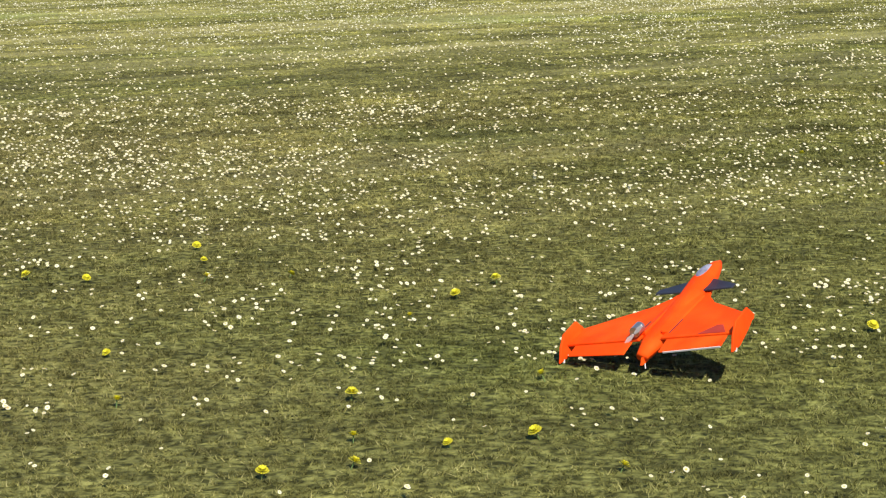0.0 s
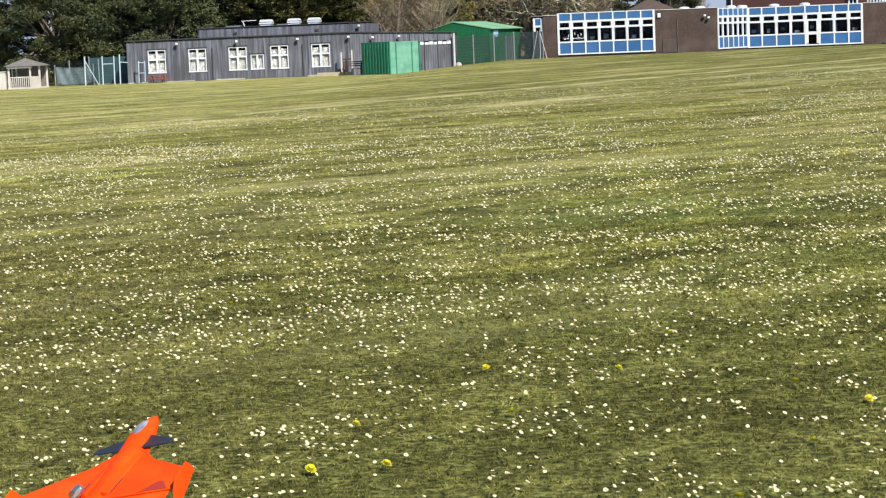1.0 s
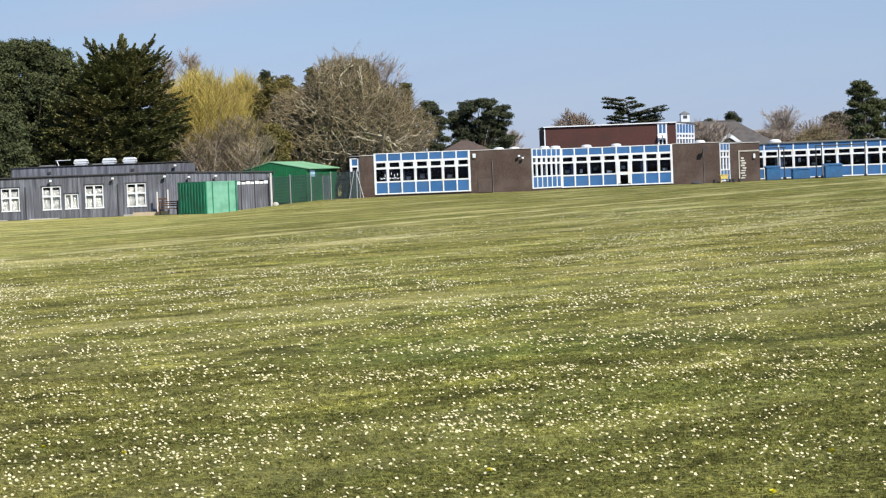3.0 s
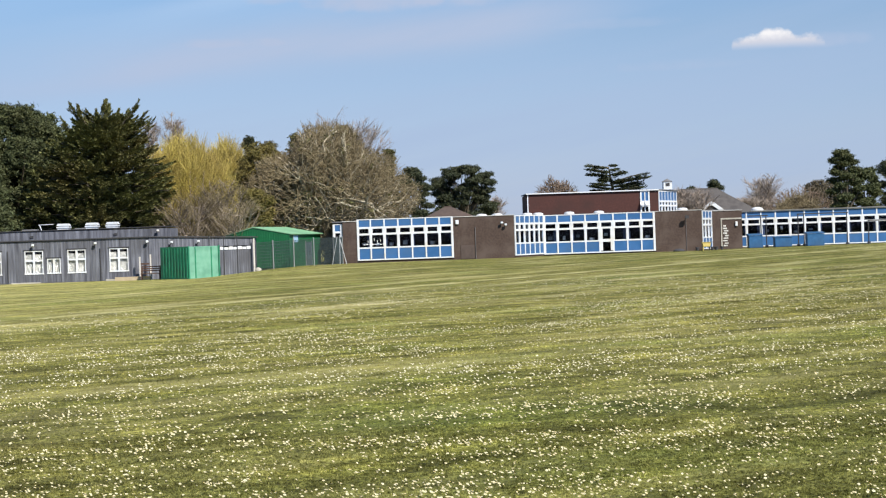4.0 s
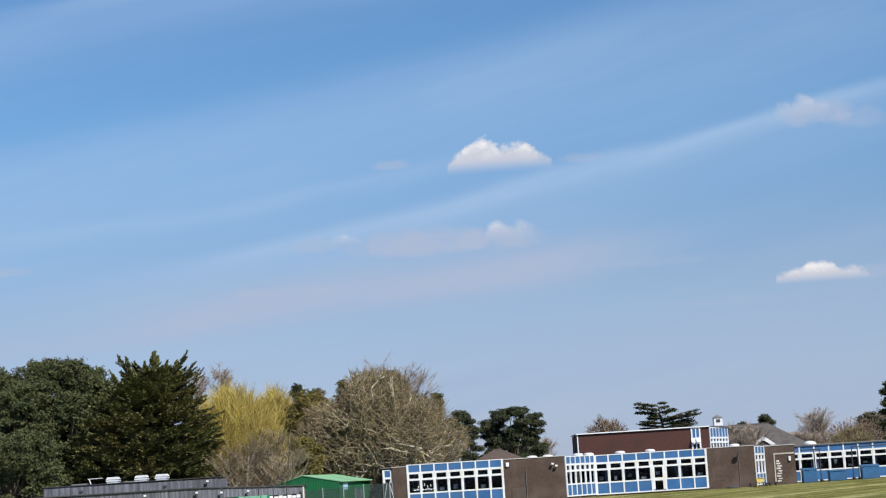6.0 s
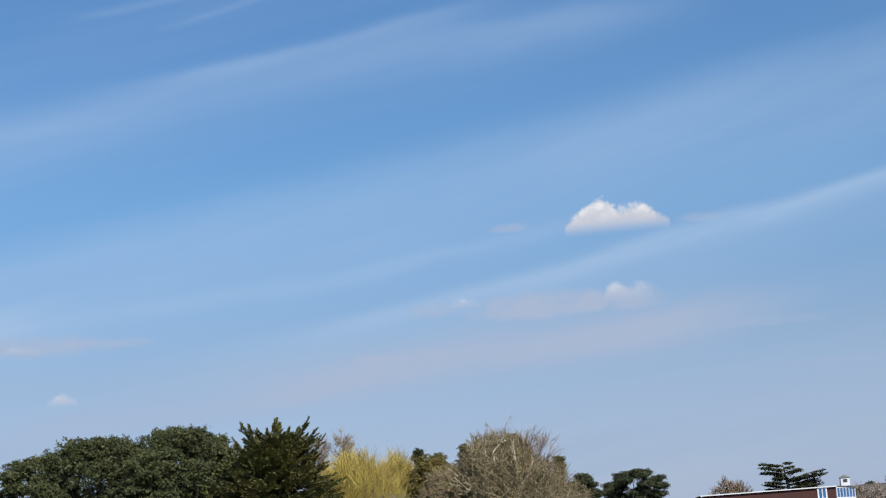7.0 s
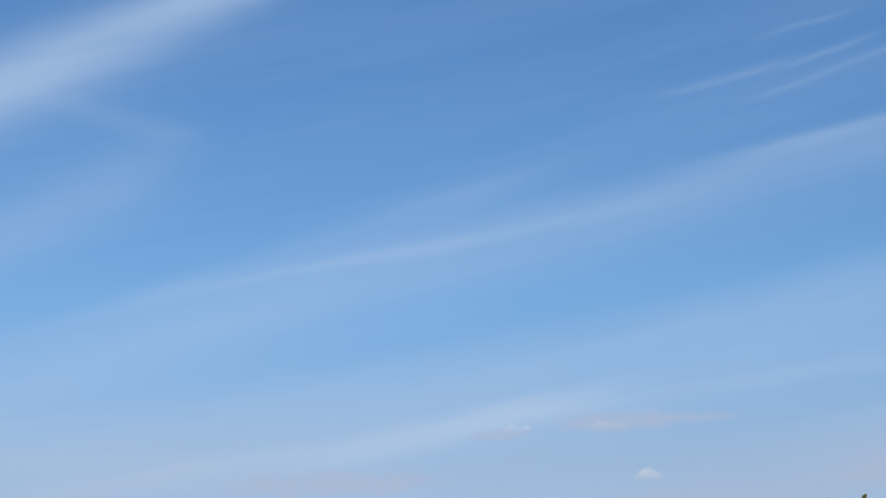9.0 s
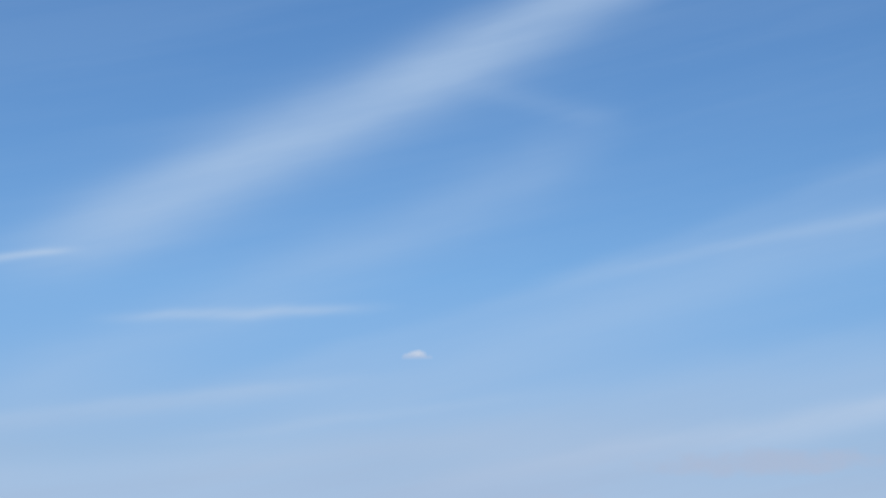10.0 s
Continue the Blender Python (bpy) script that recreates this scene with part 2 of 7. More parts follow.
# ---- materials ----
def mat(name, c1, c2=None, scale=4.0, rough=0.7, metal=0.0, bump=0.0, bscale=None, stretch=(1, 1, 1), dirt=None, dscale=0.4, rand=0.0, coat=0.0, trans=0.0, ior=1.45):
    m = bpy.data.materials.new(name)
    m.use_nodes = True
    nt = m.node_tree
    b = nt.nodes["Principled BSDF"]
    b.inputs["Roughness"].default_value, b.inputs["Metallic"].default_value = rough, metal
    b.inputs["Base Color"].default_value = (*c1, 1)
    b.inputs["IOR"].default_value = ior
    b.inputs["Coat Weight"].default_value = coat
    b.inputs["Transmission Weight"].default_value = trans
    if c2 is None:
        return m
    tc = nt.nodes.new("ShaderNodeTexCoord")
    mp = nt.nodes.new("ShaderNodeMapping")
    mp.inputs["Scale"].default_value = stretch
    nt.links.new(tc.outputs["Object"], mp.inputs["Vector"])
    n1 = nt.nodes.new("ShaderNodeTexNoise")
    n1.inputs["Scale"].default_value, n1.inputs["Detail"].default_value = scale, 6.0
    nt.links.new(mp.outputs[0], n1.inputs["Vector"])
    r = nt.nodes.new("ShaderNodeValToRGB")
    r.color_ramp.elements[0].position, r.color_ramp.elements[1].position = 0.35, 0.65
    r.color_ramp.elements[0].color, r.color_ramp.elements[1].color = (*c1, 1), (*c2, 1)
    nt.links.new(n1.outputs["Fac"], r.inputs[0])
    col = r.outputs[0]
    if dirt:
        n2 = nt.nodes.new("ShaderNodeTexNoise")
        n2.inputs["Scale"].default_value, n2.inputs["Detail"].default_value = dscale, 4.0
        nt.links.new(tc.outputs["Object"], n2.inputs["Vector"])
        r2 = nt.nodes.new("ShaderNodeValToRGB")
        r2.color_ramp.elements[0].position, r2.color_ramp.elements[1].position = 0.45, 0.7
        r2.color_ramp.elements[0].color, r2.color_ramp.elements[1].color = (0, 0, 0, 1), (1, 1, 1, 1)
        nt.links.new(n2.outputs["Fac"], r2.inputs[0])
        mx = nt.nodes.new("ShaderNodeMix")
        mx.data_type = "RGBA"
        nt.links.new(r2.outputs[0], mx.inputs[0])
        nt.links.new(col, mx.inputs[6])
        mx.inputs[7].default_value = (*dirt, 1)
        col = mx.outputs[2]
    if rand:
        info = nt.nodes.new("ShaderNodeObjectInfo")
        geo = nt.nodes.new("ShaderNodeNewGeometry")
        add = nt.nodes.new("ShaderNodeMath")
        add.operation = "ADD"
        nt.links.new(info.outputs["Random"], add.inputs[0])
        nt.links.new(geo.outputs["Random Per Island"], add.inputs[1])
        fr = nt.nodes.new("ShaderNodeMath")
        fr.operation = "FRACT"
        nt.links.new(add.outputs[0], fr.inputs[0])
        mr = nt.nodes.new("ShaderNodeMapRange")
        mr.inputs[3].default_value, mr.inputs[4].default_value = 1 - rand, 1 + rand
        nt.links.new(fr.outputs[0], mr.inputs[0])
        hs = nt.nodes.new("ShaderNodeHueSaturation")
        nt.links.new(mr.outputs[0], hs.inputs["Value"])
        nt.links.new(col, hs.inputs["Color"])
        col = hs.outputs[0]
    nt.links.new(col, b.inputs["Base Color"])
    if bump:
        n3 = nt.nodes.new("ShaderNodeTexNoise")
        n3.inputs["Scale"].default_value, n3.inputs["Detail"].default_value = bscale or scale * 4, 4.0
        nt.links.new(mp.outputs[0], n3.inputs["Vector"])
        bp = nt.nodes.new("ShaderNodeBump")
        bp.inputs["Strength"].default_value, bp.inputs["Distance"].default_value = bump, 0.02
        nt.links.new(n3.outputs["Fac"], bp.inputs["Height"])
        nt.links.new(bp.outputs[0], b.inputs["Normal"])
    return m


M_WHITE = mat("white_paint", (0.67, 0.71, 0.77), (0.61, 0.645, 0.70), 3, 0.45, dirt=(0.62, 0.61, 0.58), dscale=1.5)
M_BLUE = mat("blue_panel", (0.026, 0.104, 0.265), (0.040, 0.128, 0.310), 1.2, 0.4, dirt=(0.042, 0.115, 0.26), dscale=0.8, rand=0.08)
M_BRICK = mat("brown_brick", (0.050, 0.033, 0.027), (0.074, 0.050, 0.041), 6, 0.9, bump=0.3, bscale=30, dirt=(0.092, 0.068, 0.058), dscale=0.7)
M_REDBRICK = mat("red_brown_brick", (0.055, 0.020, 0.017), (0.070, 0.027, 0.022), 6, 0.9, bump=0.3, bscale=30, dirt=(0.048, 0.021, 0.018), dscale=0.6)
M_TIMBER = mat("grey_timber", (0.070, 0.074, 0.094), (0.180, 0.190, 0.228), 1.6, 0.85, bump=0.4, stretch=(3, 3, 0.22), dirt=(0.085, 0.087, 0.102), dscale=0.4, rand=0.16)
M_DARK = mat("dark_felt", (0.035, 0.035, 0.04), (0.05, 0.05, 0.055), 8, 0.8, bump=0.2)
M_ROOFGREY = mat("grey_roof_felt", (0.14, 0.14, 0.15), (0.20, 0.20, 0.21), 2, 0.85, bump=0.2, dirt=(0.10, 0.10, 0.10))
M_GLASS = mat("window_glass", (0.45, 0.56, 0.76), rough=0.02, trans=1.0, ior=1.22)
M_CLEAR = mat("clear_glass", (0.93, 0.95, 0.95), rough=0.02, trans=1.0, ior=1.3)
# near-black: the dimness of unlit rooms is put into this colour
M_DARKROOM = mat("room_wall", (0.010, 0.013, 0.022), (0.018, 0.022, 0.033), 0.7, 0.9)
M_BLIND = mat("pale_blind", (0.24, 0.25, 0.26), (0.34, 0.34, 0.34), 2, 0.8)
M_CURTAIN = mat("curtain", (0.05, 0.07, 0.12), (0.10, 0.11, 0.15), 2, 0.9, stretch=(6, 6, 0.3))
# one container green: dark where turned from the sun, pale where sunlit
M_GREENBOX = mat("green_container_paint", (0.020, 0.20, 0.105), (0.028, 0.24, 0.13), 3, 0.45, dirt=(0.03, 0.16, 0.09), dscale=1.2)
M_GREENPALE = mat("sunlit_green_paint", (0.14, 0.345, 0.245), (0.18, 0.39, 0.285), 3, 0.5, dirt=(0.11, 0.28, 0.20), dscale=1.2)
M_SHED = mat("green_shed_cladding", (0.010, 0.125, 0.045), (0.014, 0.15, 0.055), 3, 0.5, dirt=(0.012, 0.10, 0.04))
M_SHEDROOF = mat("pale_green_roof", (0.20, 0.42, 0.24), (0.24, 0.47, 0.28), 2, 0.5, dirt=(0.18, 0.36, 0.22))
M_STEEL = mat("galvanised_steel", (0.34, 0.35, 0.36), (0.42, 0.43, 0.44), 5, 0.5, metal=0.6)
M_MESH = mat("fence_wire", (0.032, 0.050, 0.056), (0.050, 0.070, 0.076), 5, 0.6)
M_BARK = mat("bark", (0.115, 0.095, 0.07), (0.19, 0.16, 0.12), 3, 0.9, bump=0.5, stretch=(3, 3, 0.6))
M_TWIG = mat("twig_bark", (0.152, 0.120, 0.068), (0.255, 0.208, 0.122), 0.7, 0.9, rand=0.3)
M_LIMB = mat("pale_oak_limb", (0.34, 0.305, 0.22), (0.50, 0.455, 0.345), 1.5, 0.9, bump=0.4)
M_TWIGPALE = mat("pale_twig_bark", (0.24, 0.195, 0.165), (0.35, 0.295, 0.25), 0.7, 0.9, rand=0.2)
M_CONCRETE = mat("concrete", (0.36, 0.34, 0.30), (0.46, 0.44, 0.39), 3, 0.9, bump=0.3, dirt=(0.28, 0.26, 0.22))


def foliage(name, c1, c2, dirt=None, rand=0.35):
    return mat(name, c1, c2, 0.5, 0.75, rand=rand, dirt=dirt, dscale=0.25)


M_CYPRESS = foliage("cypress_foliage", (0.078, 0.088, 0.027), (0.160, 0.166, 0.054), (0.150, 0.130, 0.046), 0.42)
M_PINE = foliage("pine_foliage", (0.041, 0.054, 0.019), (0.074, 0.087, 0.030), (0.064, 0.069, 0.024), 0.30)
M_PINEDARK = foliage("dark_pine_foliage", (0.028, 0.038, 0.017), (0.054, 0.062, 0.027))
M_WILLOW = foliage("yellow_willow_shoots", (0.36, 0.285, 0.060), (0.48, 0.39, 0.105), (0.30, 0.225, 0.075), 0.35)
M_BUDS = foliage("olive_bud_twigs", (0.085, 0.070, 0.028), (0.145, 0.12, 0.05), (0.07, 0.063, 0.025), 0.35)
M_IVY = foliage("ivy_foliage", (0.095, 0.082, 0.022), (0.165, 0.138, 0.036), (0.19, 0.150, 0.042))
M_IVYDARK = foliage("dull_ivy_foliage", (0.075, 0.078, 0.022), (0.12, 0.115, 0.038))
M_BROWNTWIG = foliage("brown_bud_twigs", (0.150, 0.105, 0.075), (0.230, 0.170, 0.125), (0.12, 0.085, 0.055), 0.3)
M_BROWNLEAF = foliage("brown_bud_foliage", (0.085, 0.070, 0.043), (0.135, 0.11, 0.068))


# ---- mesh helpers ----
def bm_box(bm, x0, x1, y0, y1, z0, z1):
    v = [bm.verts.new(p) for p in ((x0, y0, z0), (x1, y0, z0), (x1, y1, z0), (x0, y1, z0), (x0, y0, z1), (x1, y0, z1), (x1, y1, z1), (x0, y1, z1))]
    for f in ((3, 2, 1, 0), (4, 5, 6, 7), (0, 1, 5, 4), (1, 2, 6, 5), (2, 3, 7, 6), (3, 0, 4, 7)):
        bm.faces.new([v[i] for i in f])
    return v


def bm_prism(bm, pts, axis, a, b):
    """Extrude a closed outline along an axis from a to b."""
    def put(p, s):
        return {"x": (s, p[0], p[1]), "y": (p[0], s, p[1]), "z": (p[0], p[1], s)}[axis]
    va = [bm.verts.new(put(p, a)) for p in pts]
    vb = [bm.verts.new(put(p, b)) for p in pts]
    n = len(pts)
    bm.faces.new(va)
    bm.faces.new(list(reversed(vb)))
    for i in range(n):
        bm.faces.new((va[(i + 1) % n], va[i], vb[i], vb[(i + 1) % n]))
    bmesh.ops.recalc_face_normals(bm, faces=bm.faces)


def bm_rod(bm, p, q, r0, r1=None, n=8):
    """A closed tapered rod from p to q."""
    p, q = Vector(p), Vector(q)
    r1 = r0 if r1 is None else r1
    d = (q - p).normalized()
    u = d.orthogonal().normalized()
    w = d.cross(u)
    ra, rb = [], []
    for i in range(n):
        c = math.cos(2 * math.pi * i / n) * u + math.sin(2 * math.pi * i / n) * w
        ra.append(bm.verts.new(p + c * r0))
        rb.append(bm.verts.new(q + c * r1))
    for i in range(n):
        bm.faces.new((ra[i], ra[(i + 1) % n], rb[(i + 1) % n], rb[i]))
    bm.faces.new(list(reversed(ra)))
    bm.faces.new(rb)


def bevel(bm, w, seg=1):
    bmesh.ops.bevel(bm, geom=list(bm.edges), offset=w, segments=seg, affect="EDGES", clamp_overlap=True)


def thing(name, at=(0, 0, 0), rz=0.0, label="", category="", group="", kind=""):
    ob = new(name)
    ob.empty_display_size = 0.2
    ob.matrix_world = pose(*at, 0, 0, rz)
    return tagged(ob, label, category, group, kind)


def part(name, bm, material, parent=None, label="", smooth=False):
    me = bpy.data.meshes.new(name)
    bm.to_mesh(me)
    bm.free()
    me.materials.append(material)
    if smooth:
        me.polygons.foreach_set("use_smooth", [True] * len(me.polygons))
    ob = new(name, me)
    if parent is not None:
        ob.parent = parent
    return tagged(ob, label)


def box_part(name, dims, material, parent=None, label="", bev=0.0):
    bm = bmesh.new()
    bm_box(bm, *dims)
    if bev:
        bevel(bm, bev)
    return part(name, bm, material, parent, label)


def soup(name, verts, faces, material, parent=None, label=""):
    """A mesh from computed arrays: verts (n, 3), faces (m, 3)."""
    me = bpy.data.meshes.new(name)
    me.vertices.add(len(verts))
    me.vertices.foreach_set("co", np.asarray(verts, dtype=np.float32).ravel())
    faces = np.asarray(faces, dtype=np.int32)
    me.loops.add(faces.size)
    me.loops.foreach_set("vertex_index", faces.ravel())
    me.polygons.add(len(faces))
    me.polygons.foreach_set("loop_start", np.arange(0, faces.size, 3, dtype=np.int32))
    me.update(calc_edges=True)
    me.validate()
    me.materials.append(material)
    ob = new(name, me)
    if parent is not None:
        ob.parent = parent
    return tagged(ob, label)


def sm(x, a, b):
    t = np.clip((x - a) / (b - a), 0, 1)
    return t * t * (3 - 2 * t)


def gz(x, y):
    """Height of the ground: flat playing field that falls a little towards the timber hut."""
    r = np.hypot(x, y)
    return -0.46 * sm(y, 45, 134) * sm(-np.asarray(x, dtype=float), 7, 15) * (1 - sm(r, 230, 400)) - 0.10 * sm(-np.asarray(x, dtype=float), 34, 44) * sm(y, 60, 130) * (1 - sm(r, 230, 400))


rng = np.random.default_rng(7)
# ---- ground ----
def make_ground():
    rad = np.concatenate([np.linspace(0.5, 24, 48), np.geomspace(25, 260, 60), np.geomspace(290, 4500, 14)])
    ang = np.concatenate([np.radians(np.linspace(-50, 50, 101)), np.radians(np.linspace(60, 300, 25))])
    R, A = np.meshgrid(rad, ang, indexing="ij")
    X, Y = R * np.sin(A), R * np.cos(A)
    Z = gz(X, Y)
    nr, na = R.shape
    verts = np.stack([X, Y, Z], -1).reshape(-1, 3)
    verts = np.vstack([verts, [[0, 0, 0]]])
    f = []
    for i in range(nr - 1):
        for j in range(na):
            k = (j + 1) % na
            a, b, c, d = i * na + j, i * na + k, (i + 1) * na + k, (i + 1) * na + j
            f += [(a, b, c), (a, c, d)]
    for j in range(na):
        f.append((len(verts) - 1, (j + 1) % na, j))
    f = np.array(f)[:, ::-1]
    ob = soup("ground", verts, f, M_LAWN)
    ob.data.polygons.foreach_set("use_smooth", [True] * len(ob.data.polygons))
    return tagged(ob, "mown playing field turf with pale dry streaks", "ground", kind="structure")


def turf_material(name, dark, light, straw, contrast, per_blade, far):
    """Turf: fine grain, tussock noise with painted shade, pale dry streaks and greener patches, all laid out over the
    field.
    """
    m = bpy.data.materials.new(name)
    m.use_nodes = True
    nt = m.node_tree
    b = nt.nodes["Principled BSDF"]
    b.inputs["Roughness"].default_value = 0.85
    b.inputs["Specular IOR Level"].default_value = 0.06
    tc = nt.nodes.new("ShaderNodeTexCoord")

    def noise_at(scale, detail, turn, stretch):
        rot = nt.nodes.new("ShaderNodeMapping")
        rot.inputs["Rotation"].default_value = (0, 0, radians(-turn))
        nt.links.new(tc.outputs["Object"], rot.inputs["Vector"])
        mp = nt.nodes.new("ShaderNodeMapping")
        mp.inputs["Scale"].default_value = stretch
        nt.links.new(rot.outputs[0], mp.inputs["Vector"])
        n = nt.nodes.new("ShaderNodeTexNoise")
        n.inputs["Scale"].default_value, n.inputs["Detail"].default_value = scale, detail
        nt.links.new(mp.outputs[0], n.inputs["Vector"])
        return n.outputs["Fac"]

    def noise_along(angle, scale, detail, along, across):
        turn_ = nt.nodes.new("ShaderNodeMapping")
        turn_.inputs["Rotation"].default_value = (0, 0, radians(-angle))
        nt.links.new(tc.outputs["Object"], turn_.inputs["Vector"])
        mp = nt.nodes.new("ShaderNodeMapping")
        mp.inputs["Scale"].default_value = (along, across, 1)
        nt.links.new(turn_.outputs[0], mp.inputs["Vector"])
        n = nt.nodes.new("ShaderNodeTexNoise")
        n.inputs["Scale"].default_value, n.inputs["Detail"].default_value = scale, detail
        nt.links.new(mp.outputs[0], n.inputs["Vector"])
        return n.outputs["Fac"], turn_.outputs[0]

    def ramp(x, *stops):
        r = nt.nodes.new("ShaderNodeValToRGB")
        e = r.color_ramp.elements
        while len(e) < len(stops):
            e.new(0.5)
        for el, (p, c) in zip(e, stops):
            el.position, el.color = p, (*c, 1)
        nt.links.new(x, r.inputs[0])
        return r.outputs[0]

    def mix(kind, fac, a, c):
        x = nt.nodes.new("ShaderNodeMix")
        x.data_type, x.blend_type = "RGBA", kind
        if isinstance(fac, float):
            x.inputs[0].default_value = fac
        else:
            nt.links.new(fac, x.inputs[0])
        nt.links.new(a, x.inputs[6])
        if isinstance(c, tuple):
            x.inputs[7].default_value = (*c, 1)
        else:
            nt.links.new(c, x.inputs[7])
        return x.outputs[2]

    def grey(v):
        return (v, v, v)

    if per_blade:
        geo = nt.nodes.new("ShaderNodeNewGeometry")
        col = ramp(geo.outputs["Random Per Island"], (0.0, dark), (0.72, light), (1.0, straw))
    else:
        # dark grain stands in for the shadow between blades
        col = ramp(noise_at(26, 9, 0, (1, 1, 1)), (0.40, dark), (0.60, light))
    lo, hi = 1 - contrast, 1 + contrast
    sep = nt.nodes.new("ShaderNodeSeparateXYZ")
    nt.links.new(tc.outputs["Object"], sep.inputs[0])
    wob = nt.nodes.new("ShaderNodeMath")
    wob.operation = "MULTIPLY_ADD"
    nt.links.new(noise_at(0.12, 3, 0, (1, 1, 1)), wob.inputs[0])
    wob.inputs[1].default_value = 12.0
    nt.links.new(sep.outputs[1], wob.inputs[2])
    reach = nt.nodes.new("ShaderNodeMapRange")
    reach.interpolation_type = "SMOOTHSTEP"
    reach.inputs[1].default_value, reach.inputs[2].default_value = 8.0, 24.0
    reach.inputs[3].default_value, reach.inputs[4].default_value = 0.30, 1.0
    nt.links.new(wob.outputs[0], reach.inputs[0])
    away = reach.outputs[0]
    # tussock shade painted as dark and light noise
    tuft_shade = ramp(noise_at(9.0, 5, 0, (1, 1, 1)), (0.36, grey(lo)), (0.64, grey(hi)))
    col = mix("MULTIPLY", 1.0, col, tuft_shade)
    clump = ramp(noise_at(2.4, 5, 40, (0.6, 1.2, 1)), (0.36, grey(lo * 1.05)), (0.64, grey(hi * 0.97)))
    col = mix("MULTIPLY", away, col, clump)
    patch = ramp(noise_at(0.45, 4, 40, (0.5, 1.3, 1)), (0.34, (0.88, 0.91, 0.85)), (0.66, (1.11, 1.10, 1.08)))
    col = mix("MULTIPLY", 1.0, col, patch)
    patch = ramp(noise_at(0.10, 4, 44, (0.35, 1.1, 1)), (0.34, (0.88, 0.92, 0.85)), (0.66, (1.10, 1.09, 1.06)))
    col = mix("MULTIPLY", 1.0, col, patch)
    # short dark dashes imitate the shaded sides of tussocks
    dash_shade = ramp(noise_at(1.1, 4, 40, (0.7, 1, 1)), (0.34, grey(0.62)), (0.46, grey(0.96)), (0.55, grey(1.03)), (0.67, (1.50, 1.46, 1.34)))
    col = mix("MULTIPLY", away, col, dash_shade)
    gate = ramp(noise_at(0.06, 3, 20, (0.6, 1, 1)), (0.38, grey(0.20)), (0.62, grey(0.9)))
    # mown lines that run slantwise over the field
    for sc, run, across, lo_, hi_, top in ((0.42, 0.24, 1.6, 0.53, 0.67, 0.50), (0.20, 0.20, 1.5, 0.53, 0.68, 0.50), (0.9, 0.30, 1.4, 0.55, 0.70, 0.40)):
        lines = noise_at(sc, 5, 42, (run, across, 1))
        pale_line = ramp(lines, (lo_, (0, 0, 0)), (hi_, grey(top)))
        col = mix("MIX", mix("MULTIPLY", 1.0, mix("MULTIPLY", 1.0, pale_line, gate), away), col, straw)
        col = mix("MULTIPLY", away, col, ramp(lines, (0.33, grey(0.78)), (0.47, (1, 1, 1))))
    green = ramp(noise_at(0.21, 4, 30, (0.7, 1, 1)), (0.54, (0, 0, 0)), (0.68, grey(0.6)))
    col = mix("MIX", green, col, mix("MULTIPLY", 1.0, col, (0.84, 1.04, 0.80)))
    # turf painted darker near and lighter far, imitating lit blade sides at a slant
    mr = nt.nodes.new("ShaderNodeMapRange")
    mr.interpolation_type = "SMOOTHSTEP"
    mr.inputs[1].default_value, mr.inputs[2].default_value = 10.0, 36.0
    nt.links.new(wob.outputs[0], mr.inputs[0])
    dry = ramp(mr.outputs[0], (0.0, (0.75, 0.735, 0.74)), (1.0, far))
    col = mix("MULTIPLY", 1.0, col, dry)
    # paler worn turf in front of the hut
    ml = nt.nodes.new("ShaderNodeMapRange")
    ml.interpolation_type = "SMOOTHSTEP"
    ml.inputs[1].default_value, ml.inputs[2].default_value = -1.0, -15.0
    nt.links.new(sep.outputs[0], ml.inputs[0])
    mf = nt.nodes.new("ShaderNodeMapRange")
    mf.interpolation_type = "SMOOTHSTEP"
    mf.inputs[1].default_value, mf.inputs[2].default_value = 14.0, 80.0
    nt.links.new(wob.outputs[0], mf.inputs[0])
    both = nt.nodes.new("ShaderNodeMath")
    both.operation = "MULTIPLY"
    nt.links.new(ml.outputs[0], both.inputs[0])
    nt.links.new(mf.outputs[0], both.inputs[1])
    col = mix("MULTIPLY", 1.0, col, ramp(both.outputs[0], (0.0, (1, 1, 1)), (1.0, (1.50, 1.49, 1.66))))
    # dry mower tracks that run up the far field, and one worn pale line
    rows_, _ = noise_along(64, 0.25, 6, 0.30, 2.2)
    faint = ramp(rows_, (0.53, (0, 0, 0)), (0.66, grey(0.60)))
    col = mix("MIX", mix("MULTIPLY", 1.0, faint, mf.outputs[0]), col, straw)
    dull = ramp(rows_, (0.34, (0.78, 0.82, 0.76)), (0.46, (1, 1, 1)))
    col = mix("MULTIPLY", mf.outputs[0], col, dull)
    fray, along = noise_along(64.2, 0.9, 5, 0.35, 1.0)
    cut = nt.nodes.new("ShaderNodeSeparateXYZ")
    nt.links.new(along, cut.inputs[0])
    side = nt.nodes.new("ShaderNodeMath")
    side.operation = "MULTIPLY_ADD"
    nt.links.new(fray, side.inputs[0])
    side.inputs[1].default_value = 1.6
    nt.links.new(cut.outputs[1], side.inputs[2])
    off = nt.nodes.new("ShaderNodeMath")
    off.operation = "SUBTRACT"
    nt.links.new(side.outputs[0], off.inputs[0])
    off.inputs[1].default_value = 30.6
    far_off = nt.nodes.new("ShaderNodeMath")
    far_off.operation = "ABSOLUTE"
    nt.links.new(off.outputs[0], far_off.inputs[0])
    worn = ramp(far_off.outputs[0], (0.25, grey(0.85)), (0.75, (0, 0, 0)))
    worn = mix("MULTIPLY", 1.0, worn, ramp(fray, (0.36, (0, 0, 0)), (0.52, (1, 1, 1))))
